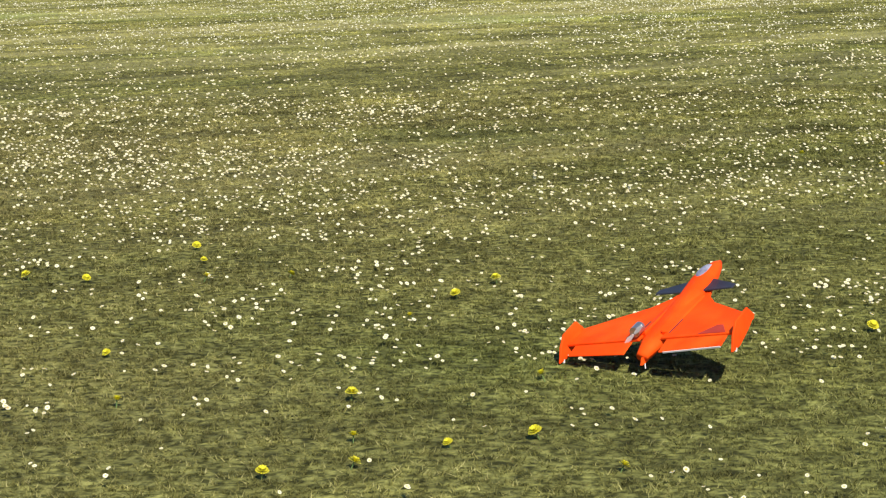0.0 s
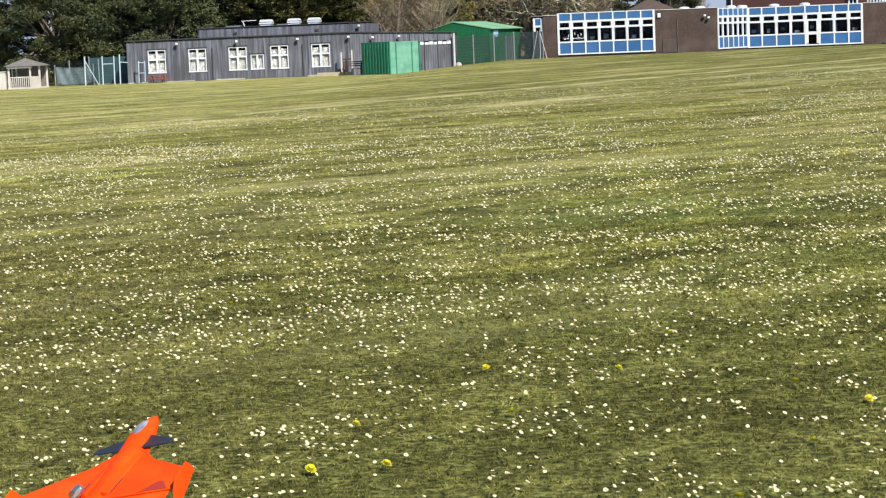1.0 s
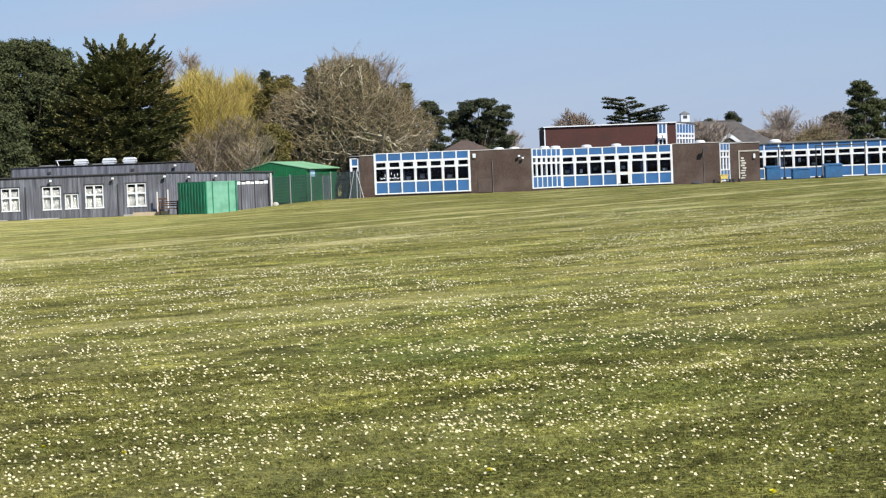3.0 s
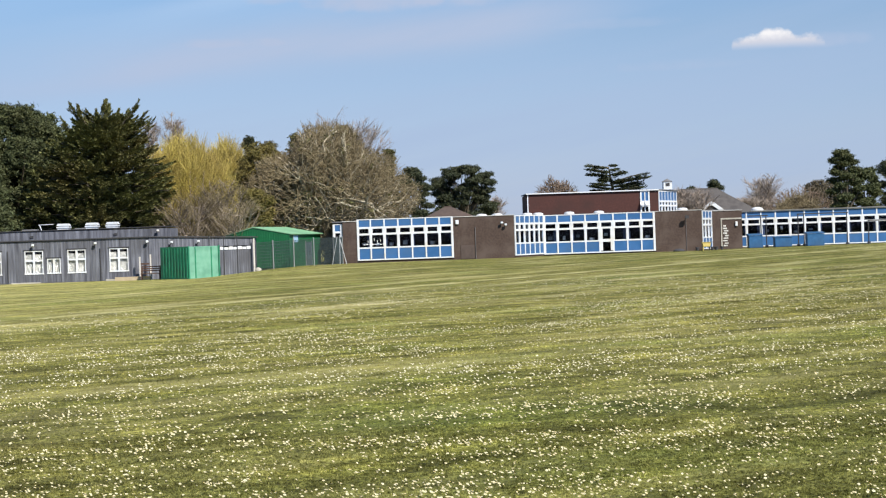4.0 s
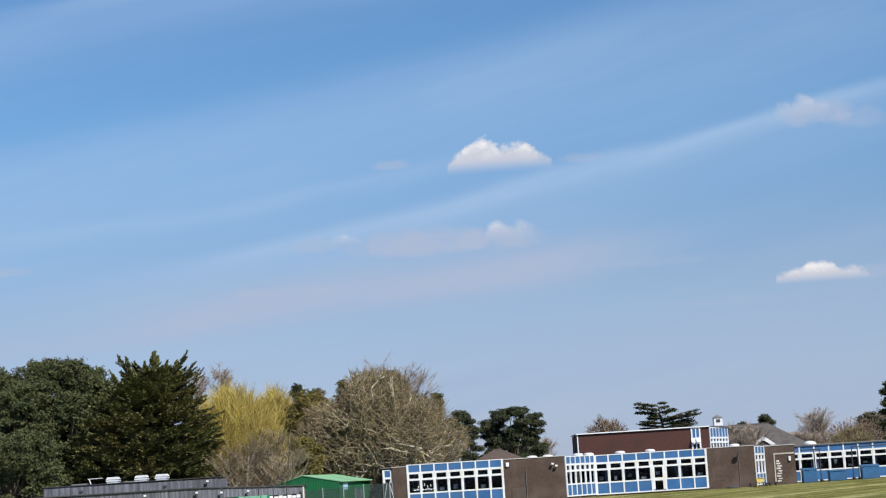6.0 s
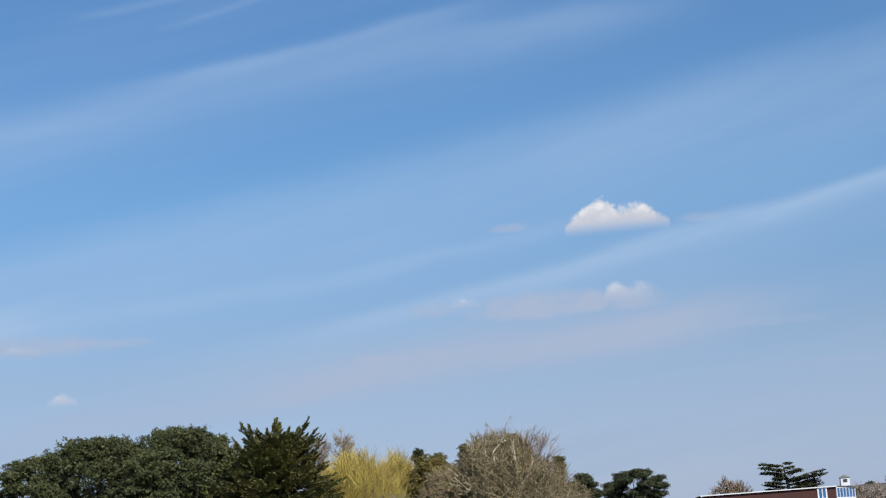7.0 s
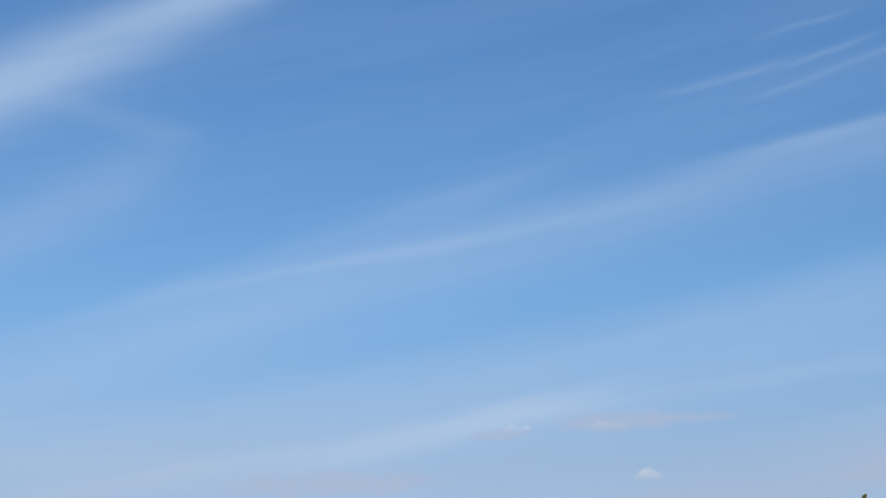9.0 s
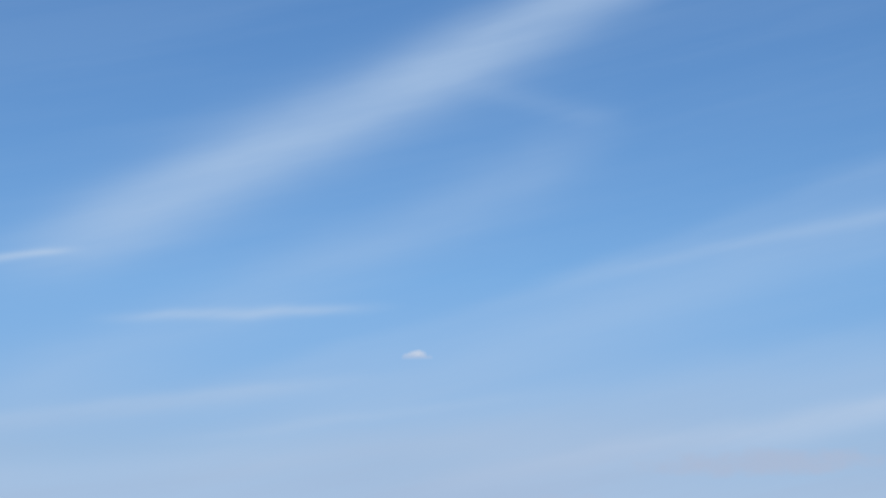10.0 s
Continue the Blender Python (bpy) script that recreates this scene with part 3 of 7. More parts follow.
    col = mix("MIX", mix("MULTIPLY", 1.0, worn, mf.outputs[0]), col, straw)
    # darker, barely greener turf before the classrooms
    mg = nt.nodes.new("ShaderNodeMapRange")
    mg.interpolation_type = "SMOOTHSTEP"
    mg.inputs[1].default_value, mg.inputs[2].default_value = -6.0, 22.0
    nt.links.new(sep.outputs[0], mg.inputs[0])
    right_tone = nt.nodes.new("ShaderNodeMath")
    right_tone.operation = "MULTIPLY"
    nt.links.new(mg.outputs[0], right_tone.inputs[0])
    nt.links.new(mf.outputs[0], right_tone.inputs[1])
    col = mix("MULTIPLY", 1.0, col, ramp(right_tone.outputs[0], (0.0, (1, 1, 1)), (1.0, (0.80, 0.82, 0.80))))
    # darker, greener turf on one side of the near field
    side_ramp = nt.nodes.new("ShaderNodeMapRange")
    side_ramp.interpolation_type = "SMOOTHSTEP"
    side_ramp.inputs[1].default_value, side_ramp.inputs[2].default_value = -6.0, 1.0
    nt.links.new(sep.outputs[0], side_ramp.inputs[0])
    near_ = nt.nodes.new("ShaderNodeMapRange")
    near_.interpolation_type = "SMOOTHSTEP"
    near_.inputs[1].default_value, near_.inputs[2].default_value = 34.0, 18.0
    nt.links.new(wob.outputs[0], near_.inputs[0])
    side_near = nt.nodes.new("ShaderNodeMath")
    side_near.operation = "MULTIPLY"
    nt.links.new(side_ramp.outputs[0], side_near.inputs[0])
    nt.links.new(near_.outputs[0], side_near.inputs[1])
    col = mix("MULTIPLY", 1.0, col, ramp(side_near.outputs[0], (0.0, (1, 1, 1)), (1.0, (0.84, 0.92, 0.77))))
    nt.links.new(col, b.inputs["Base Color"])
    if not per_blade:
        bp = nt.nodes.new("ShaderNodeBump")
        bp.inputs["Strength"].default_value, bp.inputs["Distance"].default_value = 0.6, 0.04
        nt.links.new(noise_at(30, 6, 0, (1, 1, 1)), bp.inputs["Height"])
        nt.links.new(bp.outputs[0], b.inputs["Normal"])
    return m


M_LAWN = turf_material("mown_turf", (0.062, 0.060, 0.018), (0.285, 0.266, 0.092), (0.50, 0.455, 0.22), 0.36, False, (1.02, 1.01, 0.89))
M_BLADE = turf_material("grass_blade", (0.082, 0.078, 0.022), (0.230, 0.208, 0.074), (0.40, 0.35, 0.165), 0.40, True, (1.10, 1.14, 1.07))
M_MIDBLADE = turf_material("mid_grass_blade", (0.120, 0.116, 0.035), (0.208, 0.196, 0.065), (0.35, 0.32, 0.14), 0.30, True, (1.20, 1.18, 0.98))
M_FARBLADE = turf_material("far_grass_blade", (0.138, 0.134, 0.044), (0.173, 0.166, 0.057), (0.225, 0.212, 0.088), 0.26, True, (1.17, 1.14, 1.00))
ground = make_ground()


# ---- trees ----
def leaf_soup(centres, size, k, flat=0.0, lift=0.0, up=None):
    """k small triangles round every centre; flat: squashed towards the horizontal."""
    n = len(centres)
    c = np.repeat(np.asarray(centres, float), k, 0)
    s = np.repeat(np.broadcast_to(size, n), k)[:, None]
    off = rng.normal(0, 1, (n * k, 3)) * s * 0.55
    off[:, 2] *= 1 - flat
    a = rng.normal(0, 1, (n * k, 3))
    a[:, 2] = a[:, 2] * (1 - flat) + lift
    a /= np.linalg.norm(a, axis=1, keepdims=True)
    b = rng.normal(0, 1, (n * k, 3))
    b[:, 2] *= 1 - flat * 0.6
    b -= a * (a * b).sum(1, keepdims=True)
    b /= np.linalg.norm(b, axis=1, keepdims=True) + 1e-9
    p = c + off
    ln = s * rng.uniform(0.6, 1.2, (n * k, 1))
    v = np.stack([p - a * ln * 0.5 - b * ln * 0.22, p - a * ln * 0.4 + b * ln * 0.26, p + a * ln * 0.7], 1)
    return v.reshape(-1, 3), np.arange(n * k * 3).reshape(-1, 3)


def limbs_mesh(segs, sides=4):
    """Tapered prisms for (p, q, r0, r1) segments."""
    p = np.array([s[0] for s in segs], float)
    q = np.array([s[1] for s in segs], float)
    r0 = np.array([s[2] for s in segs])[:, None]
    r1 = np.array([s[3] for s in segs])[:, None]
    d = q - p
    d /= np.linalg.norm(d, axis=1, keepdims=True) + 1e-9
    h = np.where(np.abs(d[:, 2:3]) > 0.9, [[1.0, 0, 0]], [[0, 0, 1.0]])
    u = np.cross(d, h)
    u /= np.linalg.norm(u, axis=1, keepdims=True)
    w = np.cross(d, u)
    n = len(segs)
    ring = []
    for e, r in ((p, r0), (q, r1)):
        for i in range(sides):
            t = 2 * math.pi * i / sides
            ring.append(e + (math.cos(t) * u + math.sin(t) * w) * r)
    v = np.stack(ring, 1).reshape(-1, 3)
    f = []
    for i in range(sides):
        j = (i + 1) % sides
        f += [(i, j, sides + j), (i, sides + j, sides + i)]
    f = (np.arange(n)[:, None, None] * 2 * sides + np.array(f)[None]).reshape(-1, 3)
    return v, f


def grow(seed, height, spread, trunk_r, levels, kids, up=0.25, first=0.2, droop=0.0, dome=None):
    """Branch segments of a deciduous tree, in local metres; returns (thick, thin, tips). dome: (half width, height, foot) of its outline."""
    rnd = random.Random(seed)
    thick, thin, tips = [], [], []

    def inside(q):
        if not dome:
            return True
        w, h, foot = dome
        mid = h * 0.52
        vz = (q.z - mid) / ((h - mid) if q.z > mid else (mid - foot))
        return (q.x * q.x + q.y * q.y) / (w * w) + vz * vz < 1.0

    def go(p, d, ln, r, lev):
        n = 3
        q = p
        for i in range(n):
            d = (d + Vector((rnd.gauss(0, 0.16), rnd.gauss(0, 0.16), rnd.gauss(0, 0.12) + (up if lev > 0 else 0) * 0.25 - droop * 0.1 * lev))).normalized()
            q2 = q + d * ln / n
            if lev > 0 and not inside(q2):
                tips.append(tuple(q))
                return
            ra, rb = r * (1 - 0.35 * i / n), r * (1 - 0.35 * (i + 1) / n)
            (thick if lev < 3 else thin).append((tuple(q), tuple(q2), ra, rb))
            q = q2
            if lev < levels and (lev > 0 or i > 0):
                for _ in range(kids[lev] if lev > 0 else kids[0]):
                    ax = d.orthogonal().normalized()
                    ax.rotate(Matrix.Rotation(rnd.uniform(0, 6.283), 3, d))
                    ang = radians(rnd.uniform(28, 68)) if lev else radians(rnd.uniform(30, 75))
                    nd = (d * math.cos(ang) + ax * math.sin(ang)).normalized()
                    nd = Vector((nd.x * spread, nd.y * spread, nd.z)).normalized()
                    go(q, nd, ln * rnd.uniform(0.55, 0.85), max(rb * rnd.uniform(0.45, 0.7), 0.008), lev + 1)
        if lev >= levels - 1:
            tips.append(tuple(q))

    go(Vector((0, 0, 0)), Vector((rnd.uniform(-0.05, 0.05), 0, 1)), height * first, trunk_r, 0)
    return thick, thin, tips


def fit_box(segs_list, pts, w, h, base=0.0):
    """Scale factors that bring the tree to a width and height."""
    allp = np.array([s[1] for l in segs_list for s in l] + list(pts))
    sx = w / (np.percentile(allp[:, 0], 99.5) - np.percentile(allp[:, 0], 0.5))
    sz = h / np.percentile(allp[:, 2], 99.9)
    return sx, sz


def scaled(segs, sx, sz):
    k = np.array([sx, sx, sz])
    return [(np.array(a) * k, np.array(b) * k, r0, r1) for a, b, r0, r1 in segs]


def bare_tree(name, x, y, w, h, seed, label, twig=M_TWIG, levels=5, kids=(2, 2, 2, 2, 2), trunk_r=0.3, first=0.3, spread=1.1, twig_r=0.02, ivy=0, up=0.25, domed=False, shoots=3, limb=None, haze=0, haze_mat=M_BUDS):
    z0 = float(gz(x, y))
    t = thing(name, (x, y, z0 - 0.05), label=label, category="tree", group="trees behind the school")
    thick, thin, tips = grow(seed, h, spread, trunk_r, levels, kids, first=first, up=up, dome=(w / 2, h, h * 0.06) if domed else None)
    sx, sz = (1.0, 1.0) if domed else fit_box([thick, thin], tips, w, h)
    thick, thin = scaled(thick, sx, sz), scaled(thin, sx, sz)
    tips = np.array(tips) * [sx, sx, sz]
    big = 2.0 if limb is M_LIMB else 1.0
    v, f = limbs_mesh([(a, b, max(r0 * big, 0.03 * big), max(r1 * big, 0.025 * big)) for a, b, r0, r1 in thick], 6)
    soup("trunk", v, f, limb or M_BARK, t)
    extra = [(a, b, max(r0, twig_r), max(r1, twig_r * 0.8)) for a, b, r0, r1 in thin]
    if len(tips) > 7000:
        tips = tips[rng.permutation(len(tips))[:7000]]
    for p in tips:
        for _ in range(shoots):
            d = rng.normal(0, 1, 3) + [0, 0, 0.5]
            d /= np.linalg.norm(d)
            extra.append((p, p + d * rng.uniform(0.3, 0.8), twig_r * 0.8, twig_r * 0.4))
    v, f = limbs_mesh(extra, 3)
    soup("crown", v, f, twig, t)
    if haze:
        # budded twigs that fill the outline
        d = rng.normal(0, 1, (haze, 3))
        d /= np.linalg.norm(d, axis=1, keepdims=True)
        rr = rng.random((haze, 1)) ** 0.4
        lump = 1 + 0.10 * np.sin(d[:, :1] * 7 + seed) * np.cos(d[:, 2:3] * 6)
        p = d * rr * lump * [w / 2 * 0.97, w / 2 * 0.97, 1.0]
        p[:, 1] = np.where(p[:, 1] < -0.02 * w, -p[:, 1], p[:, 1])
        p[:, 2] = np.where(p[:, 2] > 0, p[:, 2] * h * 0.46, p[:, 2] * h * 0.40) + h * 0.52
        e = d + rng.normal(0, 0.6, (haze, 3)) + [0, 0, 0.25]
        e /= np.linalg.norm(e, axis=1, keepdims=True)
        v, f = limbs_mesh(list(zip(p, p + e * rng.uniform(0.35, 0.9, (haze, 1)), np.full(haze, twig_r * 1.3), np.full(haze, twig_r * 0.6))), 3)
        soup("budding_crown", v, f, haze_mat, t, "fine brown budding twigs")
    if ivy:
        pts = np.array([sg[1] for sg in thick])
        pts = pts[rng.permutation(len(pts))[: max(6, len(pts) // 3)]]
        c = pts[rng.integers(0, len(pts), ivy)] + rng.normal(0, 0.30, (ivy, 3))
        v, f = leaf_soup(c, 0.30, 5)
        soup("ivy", v, f, M_IVY, t, "dark green ivy on the limbs")
    return t


def spray_soup(o, d, ln, n, half, droop=0.12, curl=0.25, leaf=0.26, thick=0.045):
    """A flat fan of scale-leaved twiglets along d from o, drooping a little and turned up at its end."""
    d = np.asarray(d, float) / (np.linalg.norm(d) + 1e-9)
    side = np.array([-d[1], d[0], 0.0])
    side /= np.linalg.norm(side) + 1e-9
    u = rng.random(n) ** 0.8
    s = rng.uniform(-1, 1, n)
    wide = half * (1 - u ** 1.7) + 0.04
    p = o + d * (u * ln)[:, None] + side * (s * wide)[:, None]
    p[:, 2] += (-droop * u + curl * u ** 3) * ln + rng.normal(0, thick, n)
    a = d + side * (s * 0.75)[:, None] + rng.normal(0, 0.22, (n, 3))
    a[:, 2] += -0.12 + 0.5 * curl * u * 2
    a /= np.linalg.norm(a, axis=1, keepdims=True)
    b = np.cross(a, np.array([0, 0, 1.0]) + rng.normal(0, 0.55, (n, 3)))
    b /= np.linalg.norm(b, axis=1, keepdims=True) + 1e-9
    k = (leaf * rng.uniform(0.6, 1.3, n))[:, None]
    return np.stack([p - b * k * 0.30, p + b * k * 0.30, p + a * k], 1).reshape(-1, 3)


def frond_soup(o, d, ln, n, half, leaf=0.17):
    """A bough end: a flattened tapering brush of scale leaves, arched and turned up at its tip."""
    d = np.asarray(d, float) / (np.linalg.norm(d) + 1e-9)
    side = np.array([-d[1], d[0], 0.0])
    side /= np.linalg.norm(side) + 1e-9
    up = np.cross(d, side) * (1 if np.cross(d, side)[2] > 0 else -1)
    u = rng.random(n) ** 0.85
    phi = rng.uniform(0, 6.283, n)
    wide = half * (1 - u ** 1.6) + 0.03
    c, q = np.cos(phi), np.sin(phi)
    rr = np.sqrt(rng.uniform(0.25, 1.0, n))
    p = o + d * (u * ln)[:, None] + side * (c * wide * rr)[:, None] + up * (q * wide * rr * 0.42)[:, None]
    p[:, 2] += (0.10 * np.sin(u * 3.0) + 0.20 * u ** 4) * ln
    a = d * 0.9 + side * (c * 0.7)[:, None] + up * (q * 0.4 + 0.15)[:, None] + rng.normal(0, 0.18, (n, 3))
    a /= np.linalg.norm(a, axis=1, keepdims=True)
    b = np.cross(a, up + rng.normal(0, 0.45, (n, 3)))
    b /= np.linalg.norm(b, axis=1, keepdims=True) + 1e-9
    k = (leaf * rng.uniform(0.6, 1.4, n))[:, None]
    return np.stack([p - b * k * 0.32, p + b * k * 0.32, p + a * k], 1).reshape(-1, 3)


def cypress(name, x, y, w, h, seed, label, leafmat):
    """Monterey cypress: tiers of long boughs that end in flat upturned plumes with dark gaps between them; ragged horns at the top."""
    rnd = random.Random(seed)
    z0 = float(gz(x, y))
    t = thing(name, (x, y, z0 - 0.05), label=label, category="tree", group="trees behind the school")
    segs = [((0, 0, 0), (0.1, 0, h * 0.45), 0.55, 0.36), ((0.1, 0, h * 0.45), (0, 0, h * 0.86), 0.36, 0.06)]
    vs, tops = [], []
    n = 760
    for i in range(n):
        u = ((i + rnd.random()) / n) ** 0.9
        prof = (1 - u ** 3.4) * 0.86 + 0.24
        az = i * 2.39996 + rnd.uniform(-0.5, 0.5)
        reach = max(w / 2 * prof * (rnd.uniform(0.70, 1.0) if i % 3 else rnd.uniform(0.42, 0.75)), 0.8)
        pitch = 0.02 + 0.40 * max(0.0, (u - 0.60) / 0.40) ** 1.5 + rnd.uniform(-0.12, 0.14)
        d = np.array([math.cos(az), math.sin(az), math.tan(pitch)])
        base = np.array([0, 0, h * (0.04 + 0.82 * u)])
        out = base + d * reach
        out[2] = min(out[2], h * rnd.uniform(0.88, 0.94))
        if i % 2 == 0:
            segs.append((tuple(base), tuple(out), 0.07, 0.025))
        ln = rnd.uniform(1.2, 2.4) * (1.0 - 0.25 * u)
        o = out - d / np.linalg.norm(d) * ln * 0.75
        vs.append(frond_soup(o, d + [0, 0, 0.10], ln, 170, rnd.uniform(0.30, 0.50), 0.21))
        for k in (-1, 1):
            tw = k * rnd.uniform(0.4, 0.9)
            c, q = math.cos(tw), math.sin(tw)
            dd = np.array([d[0] * c - d[1] * q, d[0] * q + d[1] * c, d[2] + rnd.uniform(-0.15, 0.12)])
            vs.append(frond_soup(o + dd * 0.2, dd, ln * rnd.uniform(0.5, 0.8), 55, rnd.uniform(0.18, 0.30)))
    # thin inner foliage close to the trunk
    m = 5200
    uu = rng.random(m)
    rr = w / 2 * 0.50 * (1 - uu ** 2.6) * np.sqrt(rng.random(m))
    aa = rng.uniform(0, 6.283, m)
    core, _ = leaf_soup(np.stack([np.cos(aa) * rr, np.sin(aa) * rr, h * (0.03 + 0.80 * uu)], 1), 0.45, 4, flat=0.5)
    vs.append(core)
    # horns at the top, swept up and out
    for dx, top, k0 in ((-3.0, 0.985, 1.0), (-2.3, 0.975, 1.3), (-1.7, 0.955, 1.3), (-0.9, 0.95, 1.3), (-0.1, 1.0, 1.1), (0.25, 0.975, 1.3), (0.9, 0.95, 1.4), (1.7, 0.945, 1.3), (2.6, 0.985, 1.2), (3.2, 0.925, 1.1), (-3.5, 0.90, 1.1), (3.9, 0.88, 1.1)):
        o2 = np.array([dx * 0.52, rnd.uniform(-0.9, 0.3), h * (top - 0.11)])
        t2 = np.array([dx, o2[1] - 0.2, h * top])
        segs.append((tuple(o2), tuple(t2), 0.08, 0.02))
        ax = t2 - o2
        ln = np.linalg.norm(ax)
        tops.append(frond_soup(o2, ax, ln, 240, 0.34 * k0, 0.17))
        for j in range(6):
            f = 0.25 + 0.11 * j
            dd = ax / ln + [rnd.uniform(-0.7, 0.7), rnd.uniform(-0.5, 0.5), rnd.uniform(-0.25, 0.15)]
            tops.append(frond_soup(o2 + ax * f, dd, rnd.uniform(0.45, 0.85) * (1.2 - f * 0.6), 60, 0.14, 0.14))
    v, f = limbs_mesh(segs, 5)
    v[:, 0] += 1.7 * (v[:, 2] / h) ** 1.3
    soup("trunk", v, f, M_BARK, t)
    for nm, part_, lab in (("crown", vs, ""), ("leader", tops, "ragged upswept top branches")):
        v = np.vstack(part_)
        v[:, 0] += 1.7 * (v[:, 2] / h) ** 1.3
        soup(nm, v, np.arange(len(v)).reshape(-1, 3), leafmat, t, lab)
    return t


def oak(name, x, y, w, h, seed, label):
    """Bare oak: short trunk, sinuous pale limbs that fan out to a broad dome, fine twigs at their ends."""
    rnd = random.Random(seed)
    z0 = float(gz(x, y))
    t = thing(name, (x, y, z0 - 0.05), label=label, category="tree", group="trees behind the school")
    limbs, ends = [], []

    def inside(p, k=1.0):
        vz = (p[2] - h * 0.38) / (h * 0.62 if p[2] > h * 0.38 else h * 0.36)
        ang = math.atan2(p[2] - h * 0.38, p[0])
        lump = 1 + 0.06 * math.sin(ang * 5 - 6.3) + 0.04 * math.sin(ang * 11)
        return (math.hypot(p[0], p[1]) / (w / 2)) ** 1.7 + abs(vz) ** 1.7 < (k * lump) ** 1.7

    def run(p, d, step, n, r, lev):
        for i in range(n):
            d = (d + Vector((rnd.gauss(0, 0.20), rnd.gauss(0, 0.20), rnd.gauss(0, 0.17) + 0.03))).normalized()
            q = p + d * step * rnd.uniform(0.7, 1.25)
            if not inside(q):
                break
            r2 = r * (0.90 if lev else 0.91)
            limbs.append((tuple(p), tuple(q), max(r, 0.026), max(r2, 0.022)))
            p, r = q, r2
            if lev < 3 and i > 0:
                for _ in range(2 if lev == 0 and rnd.random() < 0.4 else 1):
                    ax = d.orthogonal().normalized()
                    ax.rotate(Matrix.Rotation(rnd.uniform(0, 6.283), 3, d))
                    an = radians(rnd.uniform(30, 70))
                    run(q, (d * math.cos(an) + ax * math.sin(an)).normalized(), step * 0.74, (9, 6, 5)[lev], r * rnd.uniform(0.5, 0.72), lev + 1)
        ends.append(tuple(p))

    fork = Vector((0.0, 0.0, h * 0.13))
    limbs.append(((0, 0, 0), tuple(fork), 0.62, 0.5))
    for i in range(24):
        a = 2.39996 * i + rnd.uniform(-0.3, 0.3)
        el = radians((8, 30, 55, 75)[i % 4] + rnd.uniform(-6, 8))
        d = Vector((math.cos(a) * math.cos(el), math.sin(a) * math.cos(el), math.sin(el)))
        run(fork + Vector((0, 0, rnd.uniform(-0.4, 0.8))), d, 1.05, 11, rnd.uniform(0.17, 0.26), 0)
    v, f = limbs_mesh([(a, b, r0 * 0.95, r1 * 0.95) for a, b, r0, r1 in limbs if r0 > 0.035], 5)
    soup("trunk", v, f, M_LIMB, t, "pale sinuous limbs")

    def cloud(n, lo, front):
        d = rng.normal(0, 1, (n, 3))
        d /= np.linalg.norm(d, axis=1, keepdims=True)
        d[:, 1] = -np.abs(d[:, 1]) if front else np.abs(d[:, 1])
        d /= (np.hypot(d[:, 0], d[:, 1]) ** 1.7 + np.abs(d[:, 2]) ** 1.7)[:, None] ** (1 / 1.7)
        ang = np.arctan2(d[:, 2], d[:, 0])
        lump = 1 + 0.06 * np.sin(ang * 5 - 6.3) + 0.04 * np.sin(ang * 11)
        rr = (lo + (1 - lo) * rng.random(n) ** 0.7) * lump
        p = d * rr[:, None] * [w / 2, w / 2, 1]
        p[:, 2] = np.where(p[:, 2] > 0, p[:, 2] * h * 0.62, p[:, 2] * h * 0.36) + h * 0.38
        e = d + rng.normal(0, 0.7, (n, 3)) + [0, 0, 0.2]
        e /= np.linalg.norm(e, axis=1, keepdims=True)
        return list(zip(p, p + e * rng.uniform(0.25, 0.75, (n, 1)), np.full(n, 0.024), np.full(n, 0.010)))

    e = np.array(ends)
    e = e[rng.permutation(len(e))[:3500]]
    d = rng.normal(0, 1, (len(e), 3)) + e / [w / 2, w / 2, h] * 0.8
    d /= np.linalg.norm(d, axis=1, keepdims=True)
    tip = list(zip(e, e + d * rng.uniform(0.3, 0.7, (len(e), 1)), np.full(len(e), 0.02), np.full(len(e), 0.009)))
    v, f = limbs_mesh(cloud(2600, 0.82, True) + tip + [l for l in limbs if l[2] <= 0.035], 3)
    soup("crown", v, f, M_TWIG, t)
    # back twigs coloured darker to imitate shade in the gaps between limbs
    v, f = limbs_mesh(cloud(15000, 0.3, False), 3)
    soup("budding_crown", v, f, M_BUDS, t, "fine olive-brown budding twigs")
    c = np.array([l[1] for l in limbs if l[2] > 0.05])
    c = c[np.abs(c[:, 0]) < w * 0.36]
    c = c[rng.integers(0, len(c), 900)] + rng.normal(0, 0.16, (900, 3)) + [0, 0.2, 0]
    v, f = leaf_soup(c, 0.26, 9)
    soup("ivy", v, f, M_IVYDARK, t, "dull green ivy on the inner limbs")
    return t


